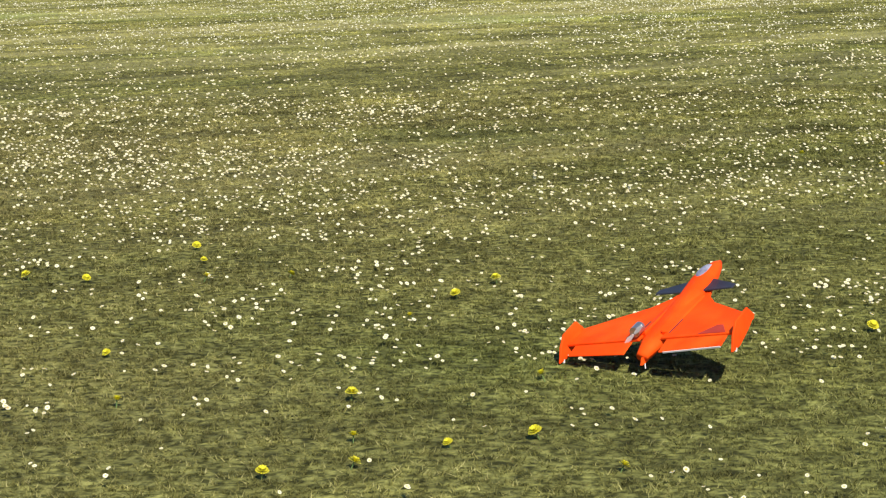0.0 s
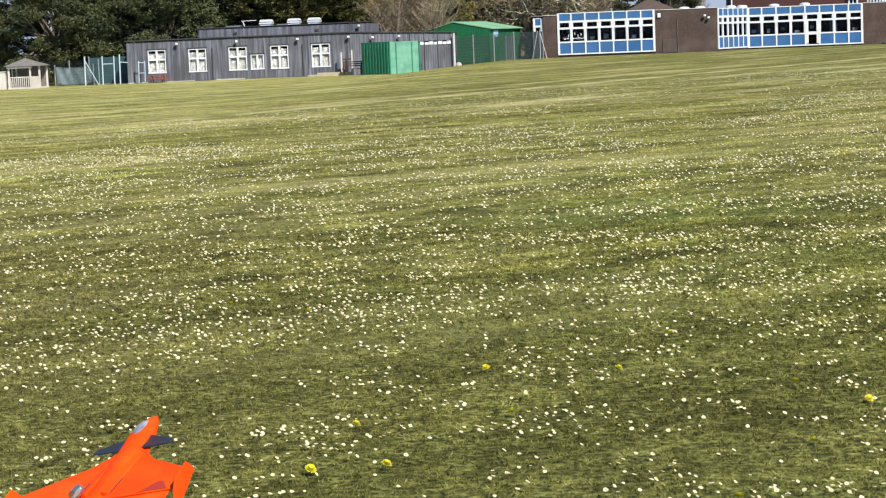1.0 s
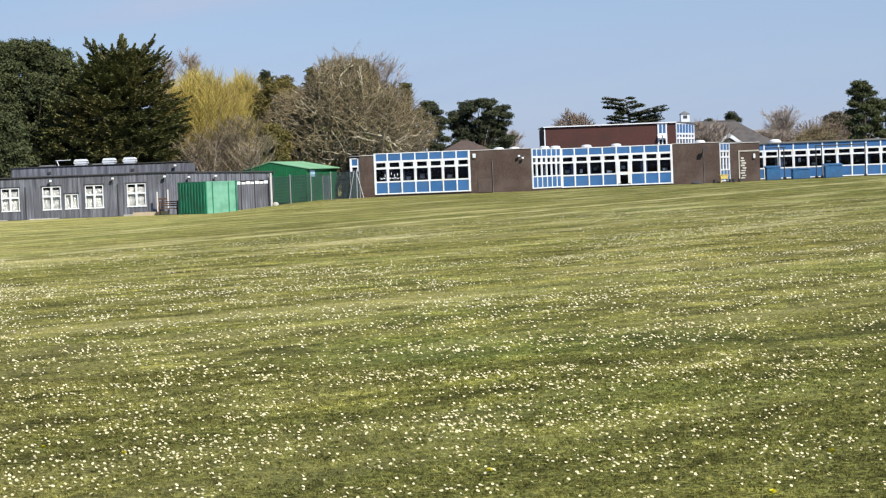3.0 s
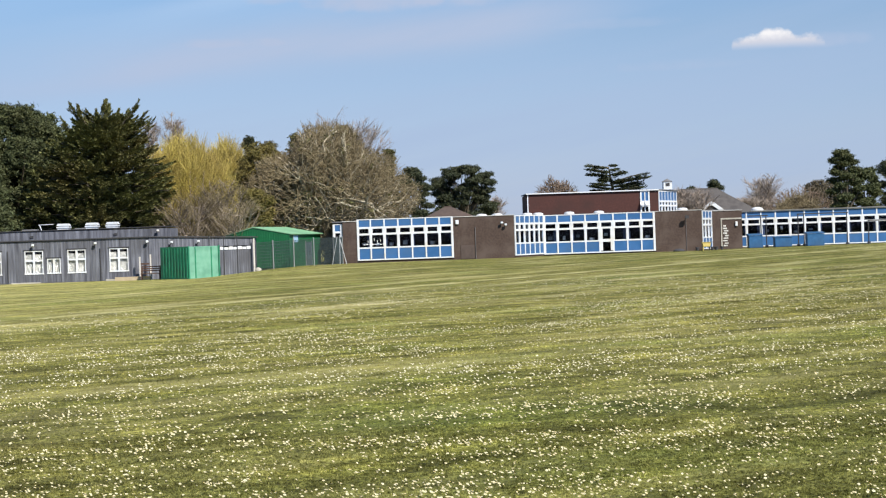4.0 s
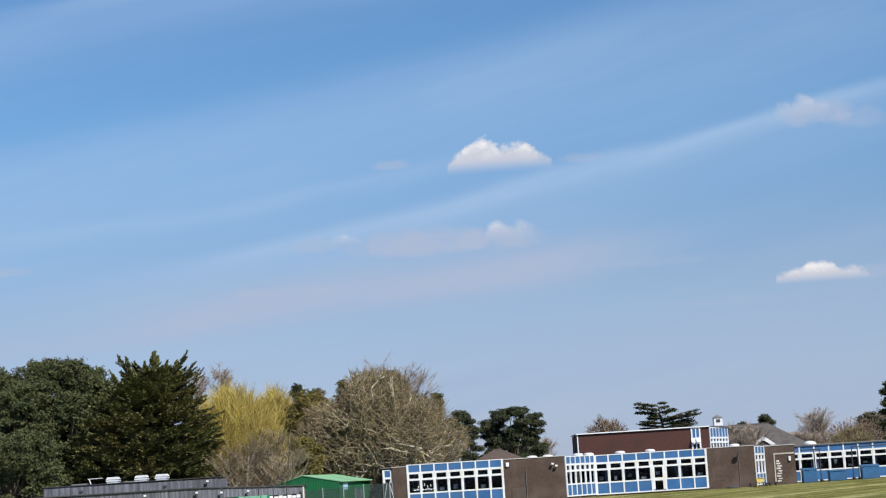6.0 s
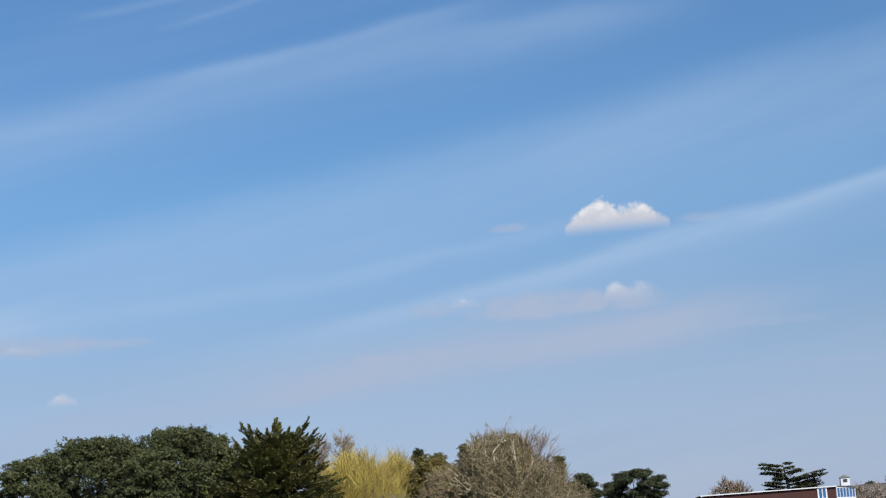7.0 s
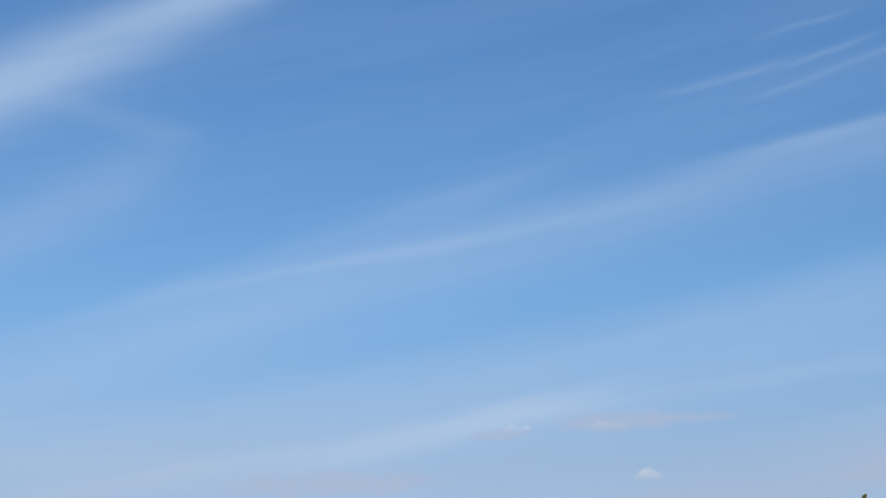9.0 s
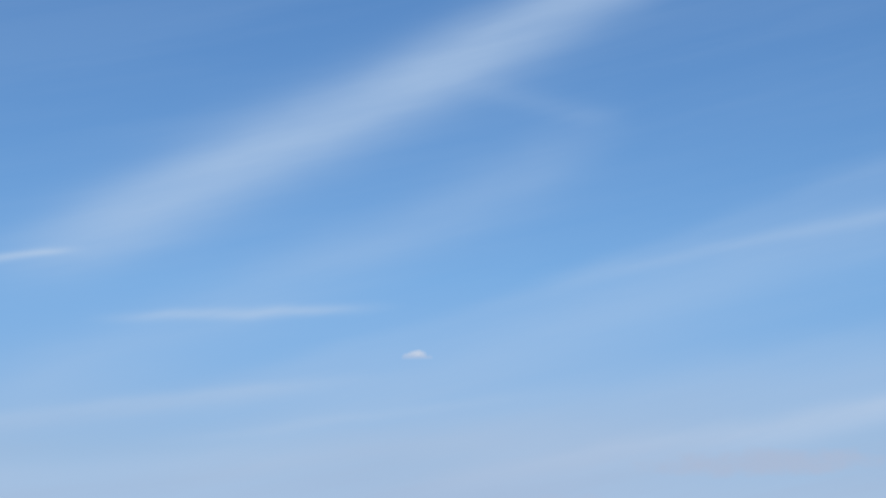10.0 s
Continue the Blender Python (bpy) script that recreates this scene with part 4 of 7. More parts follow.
def fine_tree(name, x, y, w, h, seed, label, twig, stems=3, low=0.25, boughs=34, twigs=16, stem_r=0.09, twig_r=0.013, stem_mat=None, up=1.1):
    """Slender bare tree: upright stems, ascending boughs and many fine twigs."""
    rnd = random.Random(seed)
    z0 = float(gz(x, y))
    t = thing(name, (x, y, z0 - 0.05), label=label, category="tree", group="trees behind the school")
    segs, fine = [], []
    for s in range(stems):
        a = rnd.uniform(0, 6.283)
        lean = w * (0.22 if stems < 6 else 0.34) * (stems > 1) * rnd.uniform(0.3, 1.1)
        top = Vector((math.cos(a) * lean, math.sin(a) * lean, h * rnd.uniform(0.82 if stems < 5 else 0.66, 0.97)))
        mid = top * 0.5 + Vector((rnd.gauss(0, 0.03 * w), 0, 0))
        segs += [((top.x * 0.12, top.y * 0.12, 0), tuple(mid), stem_r, stem_r * 0.7), (tuple(mid), tuple(top), stem_r * 0.7, stem_r * 0.22)]
        for i in range(boughs):
            u = low + (0.98 - low) * (i + rnd.random()) / boughs
            p = mid * (u * 2) if u < 0.5 else mid + (top - mid) * (u * 2 - 1)
            b = rnd.uniform(0, 6.283)
            reach = w / 2 * math.sqrt(max(0.05, 1 - (abs(u - 0.55) / 0.5) ** 2)) * rnd.uniform(0.5, 1.0)
            d = Vector((math.cos(b), math.sin(b), up * rnd.uniform(0.6, 1.3))).normalized()
            q = p + d * reach * 1.1
            q.z = min(q.z, h * rnd.uniform(0.80, 0.98))
            m = p + (q - p) * 0.5 - Vector((0, 0, reach * 0.08))
            segs += [(tuple(p), tuple(m), stem_r * 0.34, stem_r * 0.24), (tuple(m), tuple(q), stem_r * 0.24, twig_r)]
            for k in range(twigs):
                f = rnd.uniform(0.25, 1.0)
                o = p + (q - p) * f
                e = d + Vector((rnd.gauss(0, 0.55), rnd.gauss(0, 0.55), rnd.gauss(0.2, 0.4)))
                z = o + e.normalized() * rnd.uniform(0.3, 0.9)
                z.z = min(z.z, h * rnd.uniform(0.86, 1.0))
                fine.append((tuple(o), tuple(z), twig_r, twig_r * 0.5))
    v, f = limbs_mesh(segs, 5)
    soup("trunk", v, f, stem_mat or twig, t)
    v, f = limbs_mesh(fine, 3)
    soup("crown", v, f, twig, t)
    return t


def plate_tree(name, x, y, h, seed, label, leafmat, plates, lean=0.0, leaf=0.24):
    """Cedar: a few level plates of dark needles on long limbs. plates: (height share, reach to one side, reach to the other)."""
    rnd = random.Random(seed)
    z0 = float(gz(x, y))
    t = thing(name, (x, y, z0 - 0.05), label=label, category="tree", group="trees behind the school")
    segs = [((0, 0, 0), (lean * 0.5, 0, h * 0.6), 0.34, 0.24), ((lean * 0.5, 0, h * 0.6), (lean, 0, h * 0.97), 0.24, 0.05)]
    vs = []
    for u, ra, rb in plates:
        for reach, sx in ((ra, -1), (rb, 1)):
            for k in range(3):
                a = rnd.uniform(-0.55, 0.55)
                d = np.array([sx * math.cos(a), math.sin(a), rnd.uniform(0.08, 0.24)])
                p = np.array([lean * u, 0, h * u - reach * 0.13])
                ln = reach * rnd.uniform(0.8, 1.0)
                q = p + d * ln
                segs.append((tuple(p), tuple(q), 0.10, 0.03))
                for _ in range(int(4 + 4 * ln)):
                    f = rnd.uniform(0.04, 1.0)
                    o = p + (q - p) * f + np.array([0, rnd.gauss(0, 0.35), rnd.gauss(0, 0.05)])
                    b = rnd.uniform(-0.9, 0.9)
                    dd = np.array([d[0] * math.cos(b) - d[1] * math.sin(b), d[0] * math.sin(b) + d[1] * math.cos(b), 0.06])
                    vs.append(spray_soup(o, dd, rnd.uniform(0.6, 1.1), 26, 0.30, droop=0.12, curl=0.10, leaf=leaf, thick=0.05))
    for i in range(70):
        a, u = rnd.uniform(0, 6.283), plates[0][0] - 0.06 + 0.36 * rnd.random() ** 1.6
        o = np.array([lean * u + rnd.gauss(0.5, 1.3) * (1.25 - u) * 2, rnd.uniform(-0.6, 0.6), h * u])
        vs.append(spray_soup(o, (math.cos(a), math.sin(a) - 0.3, 0.1), rnd.uniform(0.7, 1.3), 30, 0.30, droop=0.10, curl=0.06, leaf=leaf, thick=0.08))
    v, f = limbs_mesh(segs, 5)
    soup("trunk", v, f, M_BARK, t)
    v = np.vstack(vs)
    soup("crown", v, np.arange(len(v)).reshape(-1, 3), leafmat, t)
    return t


def layered(name, x, y, w, h, seed, label, leafmat, plates=9, low=0.4, flat_top=True, lean=0.0, leaf=0.36, dense=1.0):
    """Cedar or pine: level plates of foliage on spreading limbs, with gaps of sky between them."""
    rnd = random.Random(seed)
    z0 = float(gz(x, y))
    t = thing(name, (x, y, z0 - 0.05), label=label, category="tree", group="trees behind the school")
    segs = [((0, 0, 0), (lean * 0.4, 0, h * 0.55), h * 0.03, h * 0.02), ((lean * 0.4, 0, h * 0.55), (lean, 0, h * 0.95), h * 0.02, 0.05)]
    cen = []
    for i in range(plates):
        u = low + (0.97 - low) * (i + 0.5) / plates
        prof = (1.0 if flat_top else (1.08 - u) / (1.08 - low)) * rnd.uniform(0.65, 1.05)
        for j in range(4 if flat_top else 5):
            az = rnd.uniform(0, 6.283)
            ln = w / 2 * prof * rnd.uniform(0.6, 1.0)
            p = np.array([lean * u, 0, h * (u - 0.05)])
            q = np.array([lean * u + math.cos(az) * ln, math.sin(az) * ln, h * u + 0.05 * ln])
            q[2] = min(q[2], h - 0.1)
            segs.append((tuple(p), tuple(q), 0.09, 0.03))
            m = int(55 * dense * max(0.5, ln / 2.5))
            s = rng.random(m) ** 0.6
            c = p + (q - p) * s[:, None]
            side = rng.normal(0, 1, m) * 0.22 * ln
            c = c + np.stack([-math.sin(az) * side, math.cos(az) * side, rng.normal(0, 0.10, m)], 1)
            cen.append(c)
    v, f = limbs_mesh(segs, 5)
    soup("trunk", v, f, M_BARK, t)
    c = np.vstack(cen)
    v, f = leaf_soup(c, leaf * rng.uniform(0.7, 1.3, len(c)), 8, flat=0.6, lift=0.15)
    soup("crown", v, f, leafmat, t)
    return t


def clump_tree(name, x, y, w, h, seed, label, leafmat, lobes=16, k=13, leaf=0.25, bottom=0.25, n=1500, top_flat=0.55, squash=0.78, lobe=1.0):
    """Broad evergreen whose crown is many uneven leaf masses on spreading limbs."""
    rnd = random.Random(seed)
    z0 = float(gz(x, y))
    t = thing(name, (x, y, z0 - 0.05), label=label, category="tree", group="trees behind the school")
    segs = [((0, 0, 0), (0.15, 0, h * 0.35), h * 0.03, h * 0.022)]
    cen = []
    for i in range(lobes):
        a = 2.39996 * i + rnd.uniform(-0.4, 0.4)
        u = bottom + (0.97 - bottom) * (i + rnd.random()) / lobes
        v_ = max(0.0, (u - top_flat) / (1.0 - top_flat)) if u > top_flat else (top_flat - u) / (top_flat - bottom + 0.35)
        env = math.sqrt(max(0.04, 1 - v_ * v_))
        rad = w * lobe * rnd.uniform(0.09, 0.15)
        rr = max(0.0, w / 2 * env - rad * 0.8) * math.sqrt(rnd.uniform(0.25, 1.0))
        c = np.array([math.cos(a) * rr, math.sin(a) * rr, h * u])
        c[2] = min(c[2], h - rad * 0.7)
        segs.append(((0.1, 0, h * rnd.uniform(0.25, 0.45)), tuple(c), h * 0.012, 0.04))
        m = int(n / lobes)
        d = rng.normal(0, 1, (m, 3))
        d /= np.linalg.norm(d, axis=1, keepdims=True)
        sub = 1 + 0.28 * np.sin(d[:, :1] * 5 + i) * np.cos(d[:, 1:2] * 6 - i)
        cen.append(c + d * rad * (0.62 + 0.40 * rng.random((m, 1))) * sub * [1.3, 1.3, squash])
    v, f = limbs_mesh(segs, 5)
    soup("trunk", v, f, M_BARK, t)
    c = np.vstack(cen)
    c[:, 2] *= h / np.percentile(c[:, 2], 99.6)
    v, f = leaf_soup(c, leaf * rng.uniform(0.7, 1.3, len(c)), k, flat=0.25, lift=0.1)
    soup("crown", v, f, leafmat, t)
    return t


def at_az(az, y):
    return y * math.tan(radians(az))


def shoots_tree(name, x, y, w, h, seed, label, n=7500, low=0.30):
    """Willow: sprays of fine yellow shoots on spreading limbs."""
    z0 = float(gz(x, y))
    t = thing(name, (x, y, z0 - 0.05), label=label, category="tree", group="trees behind the school")
    thick, thin, tips = grow(seed, h, 0.9, 0.3, 4, (2, 3, 2, 2), first=0.3, up=0.6, dome=(w / 2, h, h * 0.1))
    v, f = limbs_mesh([(a, b, max(r0, 0.03), max(r1, 0.02)) for a, b, r0, r1 in thick + thin], 5)
    soup("trunk", v, f, M_TWIGPALE, t)
    # sprays: bundles of shoots that fan out from a common foot
    segs = []
    m = n // 16
    for _ in range(m):
        a, rr = rng.uniform(0, 6.283), w / 2 * math.sqrt(rng.random()) * 0.95
        env = math.sqrt(max(0.0, 1 - (2 * rr / w) ** 2 * 0.9))
        foot = np.array([math.cos(a) * rr, math.sin(a) * rr, h * (low + (0.86 - low) * env * rng.random() ** 0.6)])
        lean = np.array([foot[0] / w * 0.9, foot[1] / w * 0.9, 1.0])
        for _ in range(16):
            d = lean + rng.normal(0, 0.52, 3) * [1, 1, 0.6]
            d /= np.linalg.norm(d)
            q = foot + rng.normal(0, 0.18, 3)
            e = q + d * rng.uniform(0.5, 1.5)
            e[2] = min(e[2], h * 1.0)
            segs.append((q, e, 0.018, 0.008))
    v, f = limbs_mesh(segs, 3)
    soup("crown", v, f, M_WILLOW, t)
    return t


cypress("cypress_tree", at_az(-9.06, 153), 153, 12.4, 13.8, 3, "dark Monterey cypress with level sprays and upswept ragged top", M_CYPRESS)
clump_tree("pine_tree", at_az(-11.3, 160), 160, 12.5, 14.3, 5, "broad dark green pine with a domed crown", M_PINE, lobes=100, n=11500, bottom=0.10, lobe=0.80, squash=0.56, leaf=0.22, k=14)
clump_tree("pine_tree", at_az(-13.8, 164), 164, 14.0, 14.4, 6, "broad grey-green pine in the belt of trees", M_PINE, lobes=100, n=11500, bottom=0.10, lobe=0.80, squash=0.56, leaf=0.22, k=14)
clump_tree("pine_tree", at_az(-15.6, 168), 168, 9.5, 13.5, 8, "grey-green pine at the end of the belt", M_PINE, lobes=62, n=4400, bottom=0.08, lobe=0.72, squash=0.42, leaf=0.28, k=12)
clump_tree("pine_tree", at_az(-12.8, 149), 149, 13.0, 8.2, 9, "low dark pine behind the timber hut", M_PINE, lobes=44, n=5060, bottom=0.06, lobe=0.80, squash=0.50, leaf=0.22, k=14)
clump_tree("pine_tree", at_az(-16.0, 152), 152, 12.0, 8.5, 10, "low dark pine behind the summer house", M_PINE, lobes=44, n=5060, bottom=0.06, lobe=0.80, squash=0.50, leaf=0.22, k=14)
clump_tree("pine_tree", at_az(-10.4, 160), 160, 7.0, 12.8, 11, "dark evergreen beside the cypress", M_PINE, lobes=80, n=6000, bottom=0.06, lobe=0.8, squash=0.5, leaf=0.28)
clump_tree("pine_tree", at_az(-12.2, 156), 156, 6.4, 12.6, 411, "Scots pine with a bare pale trunk behind the hut", M_PINE, lobes=26, n=2200, bottom=0.62, lobe=0.95, squash=0.5, leaf=0.22)
clump_tree("pine_tree", at_az(-19.0, 160), 160, 12.0, 8.0, 12, "dark evergreen behind the far school block", M_PINEDARK, lobes=30, n=3000, bottom=0.08)
shoots_tree("willow_tree", at_az(-6.3, 158), 158, 8.4, 12.6, 14, "yellow willow with fresh upright spring shoots", n=19000, low=0.20)
fine_tree("birch_tree", at_az(-6.68, 178), 178, 3.6, 16.0, 15, "tall pale bare birch above the willow", M_TWIGPALE, stems=4, boughs=30, twigs=18, low=0.5, twig_r=0.014)
fine_tree("birch_tree", at_az(-7.35, 176), 176, 3.4, 15.0, 119, "pinkish bare birch beside the cypress top", M_TWIGPALE, stems=4, boughs=30, twigs=18, low=0.5, twig_r=0.014)
shoots_tree("willow_tree", at_az(-5.05, 172), 172, 5.2, 13.2, 16, "pale willow behind the yellow one", n=9000)
clump_tree("holly_tree", at_az(-4.0, 168), 168, 8.0, 10.9, 17, "yellow-olive ivy-clad tree with a dark spike", M_IVY, lobes=90, n=6200, bottom=0.06, leaf=0.17, lobe=0.55, top_flat=0.25)
layered("spruce_tree", at_az(-4.36, 173), 173, 1.6, 12.3, 117, "narrow dark spruce tip above the ivy", M_PINEDARK, plates=7, low=0.90, flat_top=False, leaf=0.13)
clump_tree("holly_tree", at_az(-4.35, 160), 160, 4.6, 6.6, 217, "low yellow-olive evergreen beside the oak", M_IVY, lobes=30, n=3000, bottom=0.06, leaf=0.2)
fine_tree("bare_shrub", at_az(-6.15, 153), 153, 6.2, 6.9, 18, "brown bare thicket of pale stems before the willow", M_TWIG, stems=7, boughs=24, twigs=14, low=0.15, stem_r=0.09, twig_r=0.014, stem_mat=M_TWIGPALE)
fine_tree("bare_shrub", at_az(-5.25, 155), 155, 5.4, 8.0, 318, "taller reddish-brown bare tree before the willow", M_TWIG, stems=7, boughs=30, twigs=16, low=0.2, stem_r=0.09, twig_r=0.014, stem_mat=M_TWIGPALE)
fine_tree("bare_shrub", at_az(-4.9, 152), 152, 5.2, 5.8, 118, "brown bare thicket behind the green shed", M_TWIG, stems=6, boughs=22, twigs=12, low=0.15, stem_r=0.06, twig_r=0.014, stem_mat=M_TWIGPALE)
oak("oak_tree", at_az(-2.05, 166), 166, 15.2, 11.9, 21, "large bare oak with pale sinuous limbs and broad crown")
layered("yew_tree", at_az(-2.9, 176), 176, 7.5, 12.4, 401, "dark spiky evergreen behind the bare oak", M_IVYDARK, plates=16, low=0.15, flat_top=False, leaf=0.24, dense=1.2)
layered("yew_tree", at_az(-1.6, 178), 178, 6.0, 13.1, 402, "tall dark spiky evergreen behind the oak's crown", M_IVYDARK, plates=18, low=0.12, flat_top=False, leaf=0.24, dense=1.2)
layered("yew_tree", at_az(-0.2, 177), 177, 5.0, 10.7, 403, "lower dark evergreen behind the oak", M_IVYDARK, plates=14, low=0.15, flat_top=False, leaf=0.24, dense=1.2)
fine_tree("bare_tree", at_az(-1.55, 184), 184, 8.6, 14.9, 121, "pale fine bare tree rising behind the oak", M_TWIGPALE, stems=7, boughs=44, twigs=20, low=0.5, stem_r=0.045, twig_r=0.013)
clump_tree("pine_tree", at_az(2.0, 205), 205, 8.0, 9.4, 24, "dark Scots pine with a broad flat crown", M_PINEDARK, lobes=50, n=5200, bottom=0.40, top_flat=0.66, squash=0.42, leaf=0.19, lobe=0.72)
clump_tree("pine_tree", at_az(0.5, 202), 202, 4.6, 9.3, 25, "dark Scots pine with gaps in its crown", M_PINEDARK, lobes=26, n=2000, bottom=0.36, squash=0.45, leaf=0.20, lobe=0.95)
plate_tree("cedar_tree", at_az(6.62, 225), 225, 9.8, 28, "dark cedar with a leaning top and long level limbs", M_PINEDARK, ((0.62, 2.2, 3.8), (0.66, 2.4, 3.8), (0.70, 2.2, 3.9), (0.74, 2.2, 3.6), (0.78, 2.0, 3.4), (0.82, 1.2, 3.6), (0.855, 0.8, 4.8), (0.90, 2.2, 1.4), (0.945, 2.4, 0.4), (0.995, 2.2, 0.2)), lean=-1.2, leaf=0.22)
bare_tree("round_tree", at_az(4.78, 225), 225, 5.4, 8.4, 29, "small round brown-budded tree above the roof", M_TWIG, spread=1.0, twig_r=0.03, domed=True, kids=(3, 3, 2, 2, 2), haze=5000, haze_mat=M_BROWNTWIG)
fine_tree("bare_tree", at_az(2.9, 225), 225, 3.0, 6.9, 30, "pale pinkish bare tree beyond the roof", M_TWIGPALE, stems=3, boughs=30, twigs=16, twig_r=0.018)
fine_tree("bare_tree", at_az(10.72, 230), 230, 5.4, 8.6, 31, "fine pale bare tree beyond the classrooms", M_TWIGPALE, stems=6, boughs=34, twigs=18, low=0.35, twig_r=0.014)
bare_tree("bare_tree", at_az(11.9, 222), 222, 7.5, 6.4, 32, "brown bare bushy tree beyond the classrooms", M_TWIG, spread=1.2, twig_r=0.028, domed=True, kids=(3, 3, 2, 2, 2), haze=1800, haze_mat=M_BROWNTWIG)
fine_tree("bare_tree", at_az(10.5, 225), 225, 4.8, 5.6, 33, "pinkish bare bush beside the tiled roof", M_TWIGPALE, stems=7, boughs=34, twigs=16, low=0.3, stem_r=0.05, twig_r=0.02)
fine_tree("bare_tree", at_az(8.75, 186), 186, 3.8, 6.3, 34, "pinkish bare tree in front of the tiled roof", M_TWIGPALE, stems=6, boughs=34, twigs=16, low=0.3, stem_r=0.05, twig_r=0.016)
clump_tree("hedge_tree", at_az(12.5, 240), 240, 6.0, 7.4, 35, "brown and green wooded clump", M_BROWNLEAF, lobes=20, n=1600, bottom=0.15)
clump_tree("pine_tree", at_az(13.2, 200), 200, 4.6, 9.5, 36, "tall dark pine beside the classrooms", M_PINE, lobes=34, n=3600, bottom=0.06, top_flat=0.3, squash=0.5, leaf=0.2)
clump_tree("pine_tree", at_az(13.75, 202), 202, 4.0, 7.6, 136, "dark lower pine beside the tall one", M_PINE, lobes=22, n=1900, bottom=0.1)
clump_tree("pine_tree", at_az(14.9, 205), 205, 6.8, 9.6, 37, "dark pine with a broken crown", M_PINEDARK, lobes=30, n=3000, bottom=0.06, top_flat=0.4, squash=0.5, leaf=0.22)
clump_tree("pine_tree", at_az(16.3, 215), 215, 8.0, 8.0, 38, "dark evergreen beyond the classrooms", M_PINEDARK, lobes=20, n=1800, bottom=0.15)
clump_tree("hedge_tree", at_az(8.75, 232), 232, 1.8, 7.0, 237, "small dark bush beyond the grey roof", M_PINEDARK, lobes=12, n=800, bottom=0.3, leaf=0.2, lobe=1.4)
clump_tree("hedge_tree", at_az(9.42, 232), 232, 2.8, 7.7, 236, "small dark evergreen beyond the grey roof", M_PINEDARK, lobes=16, n=1200, bottom=0.3, leaf=0.2, lobe=1.4)
# ---- school: glazed classroom walls ----
ROWS = (("panel", 0.03, 0.285), ("pane", 0.32, 0.61), ("pane", 0.658, 0.765), ("panel", 0.815, 0.98))


def window_wall(parent, p0, p1, n, zb, zt, label, door=-1, rows=ROWS, bar=0.115, special=()):
    """Glazed wall from p0 to p1 (plan), n bays; outside lies to the right of its run."""
    ln = math.hypot(p1[0] - p0[0], p1[1] - p0[1])
    rz = math.degrees(math.atan2(p1[1] - p0[1], p1[0] - p0[0]))
    h = zt - zb
    pitch = ln / n
    bm = bmesh.new()
    for i in range(n + 1):
        w = bar if 0 < i < n else bar * 1.5
        x = min(max(i * pitch, w / 2), ln - w / 2)
        bm_box(bm, x - w / 2, x + w / 2, -0.075, 0.075, 0, h)
    zs = [0.0] + [v for r in rows for v in r[1:]] + [1.0]
    for i in range(n):
        x0 = i * pitch + (bar * 0.75 if i == 0 else bar / 2)
        x1 = (i + 1) * pitch - (bar * 0.75 if i == n - 1 else bar / 2)
        for a, b in zip(zs[0::2], zs[1::2]):
            if i == door and 0.0 < a < 0.5:
                a, b = 0.27, 0.345
            bm_box(bm, x0, x1, -0.06, 0.06, a * h, b * h)
        if x1 - x0 > 0.6:
            for kind, a, b in rows:
                inset = 0.0 if kind == "panel" or (i == door and b < 0.62) else (0.11 if b - a < 0.15 else 0.05)
                if inset:
                    bm_box(bm, x0, x0 + inset, -0.05, 0.05, a * h, b * h)
                    bm_box(bm, x1 - inset, x1, -0.05, 0.05, a * h, b * h)
    fr = part("window_frame", bm, M_WHITE, parent, label)
    fr.matrix_local = pose(p0[0], p0[1], zb, 0, 0, rz)
    for i in range(n):
        x0 = i * pitch + (bar * 0.75 if i == 0 else bar / 2)
        x1 = (i + 1) * pitch - (bar * 0.75 if i == n - 1 else bar / 2)
        for kind, a, b in rows:
            if i == door and b < 0.62:
                if kind == "panel":
                    kind, a, b = "pane", 0.05, 0.27
            if i == door and b < 0.62:
                for xa, xb in ((x0, x0 + 0.20), (x1 - 0.20, x1)):
                    box_part("door_stile", (xa, xb, -0.065, 0.05, a * h, b * h), M_WHITE, fr)
                x0d, x1d = x0 + 0.20, x1 - 0.20
                g = box_part("pane", (x0d, x1d, -0.008, 0.008, a * h, b * h), M_GLASS, fr)
                g.visible_shadow = False
                continue
            if kind == "panel":
                box_part("panel", (x0, x1, -0.03, 0.03, a * h, b * h), M_BLUE, fr)
            else:
                g = box_part("pane", (x0, x1, -0.008, 0.008, a * h, b * h), M_GLASS, fr)
                g.visible_shadow = False
                if (i, round(a, 2)) in special:
                    box_part("blind", (x0 + 0.1, x1 - 0.1, 0.10, 0.12, a * h, b * h - 0.1), M_BLIND, fr, "pale blind behind the glass")
    return fr


def wall_run(parent, name, p0, p1, z0, z1, material, thick=0.3, label=""):
    """Solid wall whose outer face runs from p0 to p1 (plan)."""
    ln = math.hypot(p1[0] - p0[0], p1[1] - p0[1])
    rz = math.degrees(math.atan2(p1[1] - p0[1], p1[0] - p0[0]))
    w = box_part(name, (0, ln, 0, thick, 0, z1 - z0), material, parent, label)
    w.matrix_local = pose(p0[0], p0[1], z0, 0, 0, rz)
    return w


def slab(parent, name, pts, z0, z1, material, label=""):
    bm = bmesh.new()
    bm_prism(bm, pts, "z", z0, z1)
    return part(name, bm, material, parent, label)


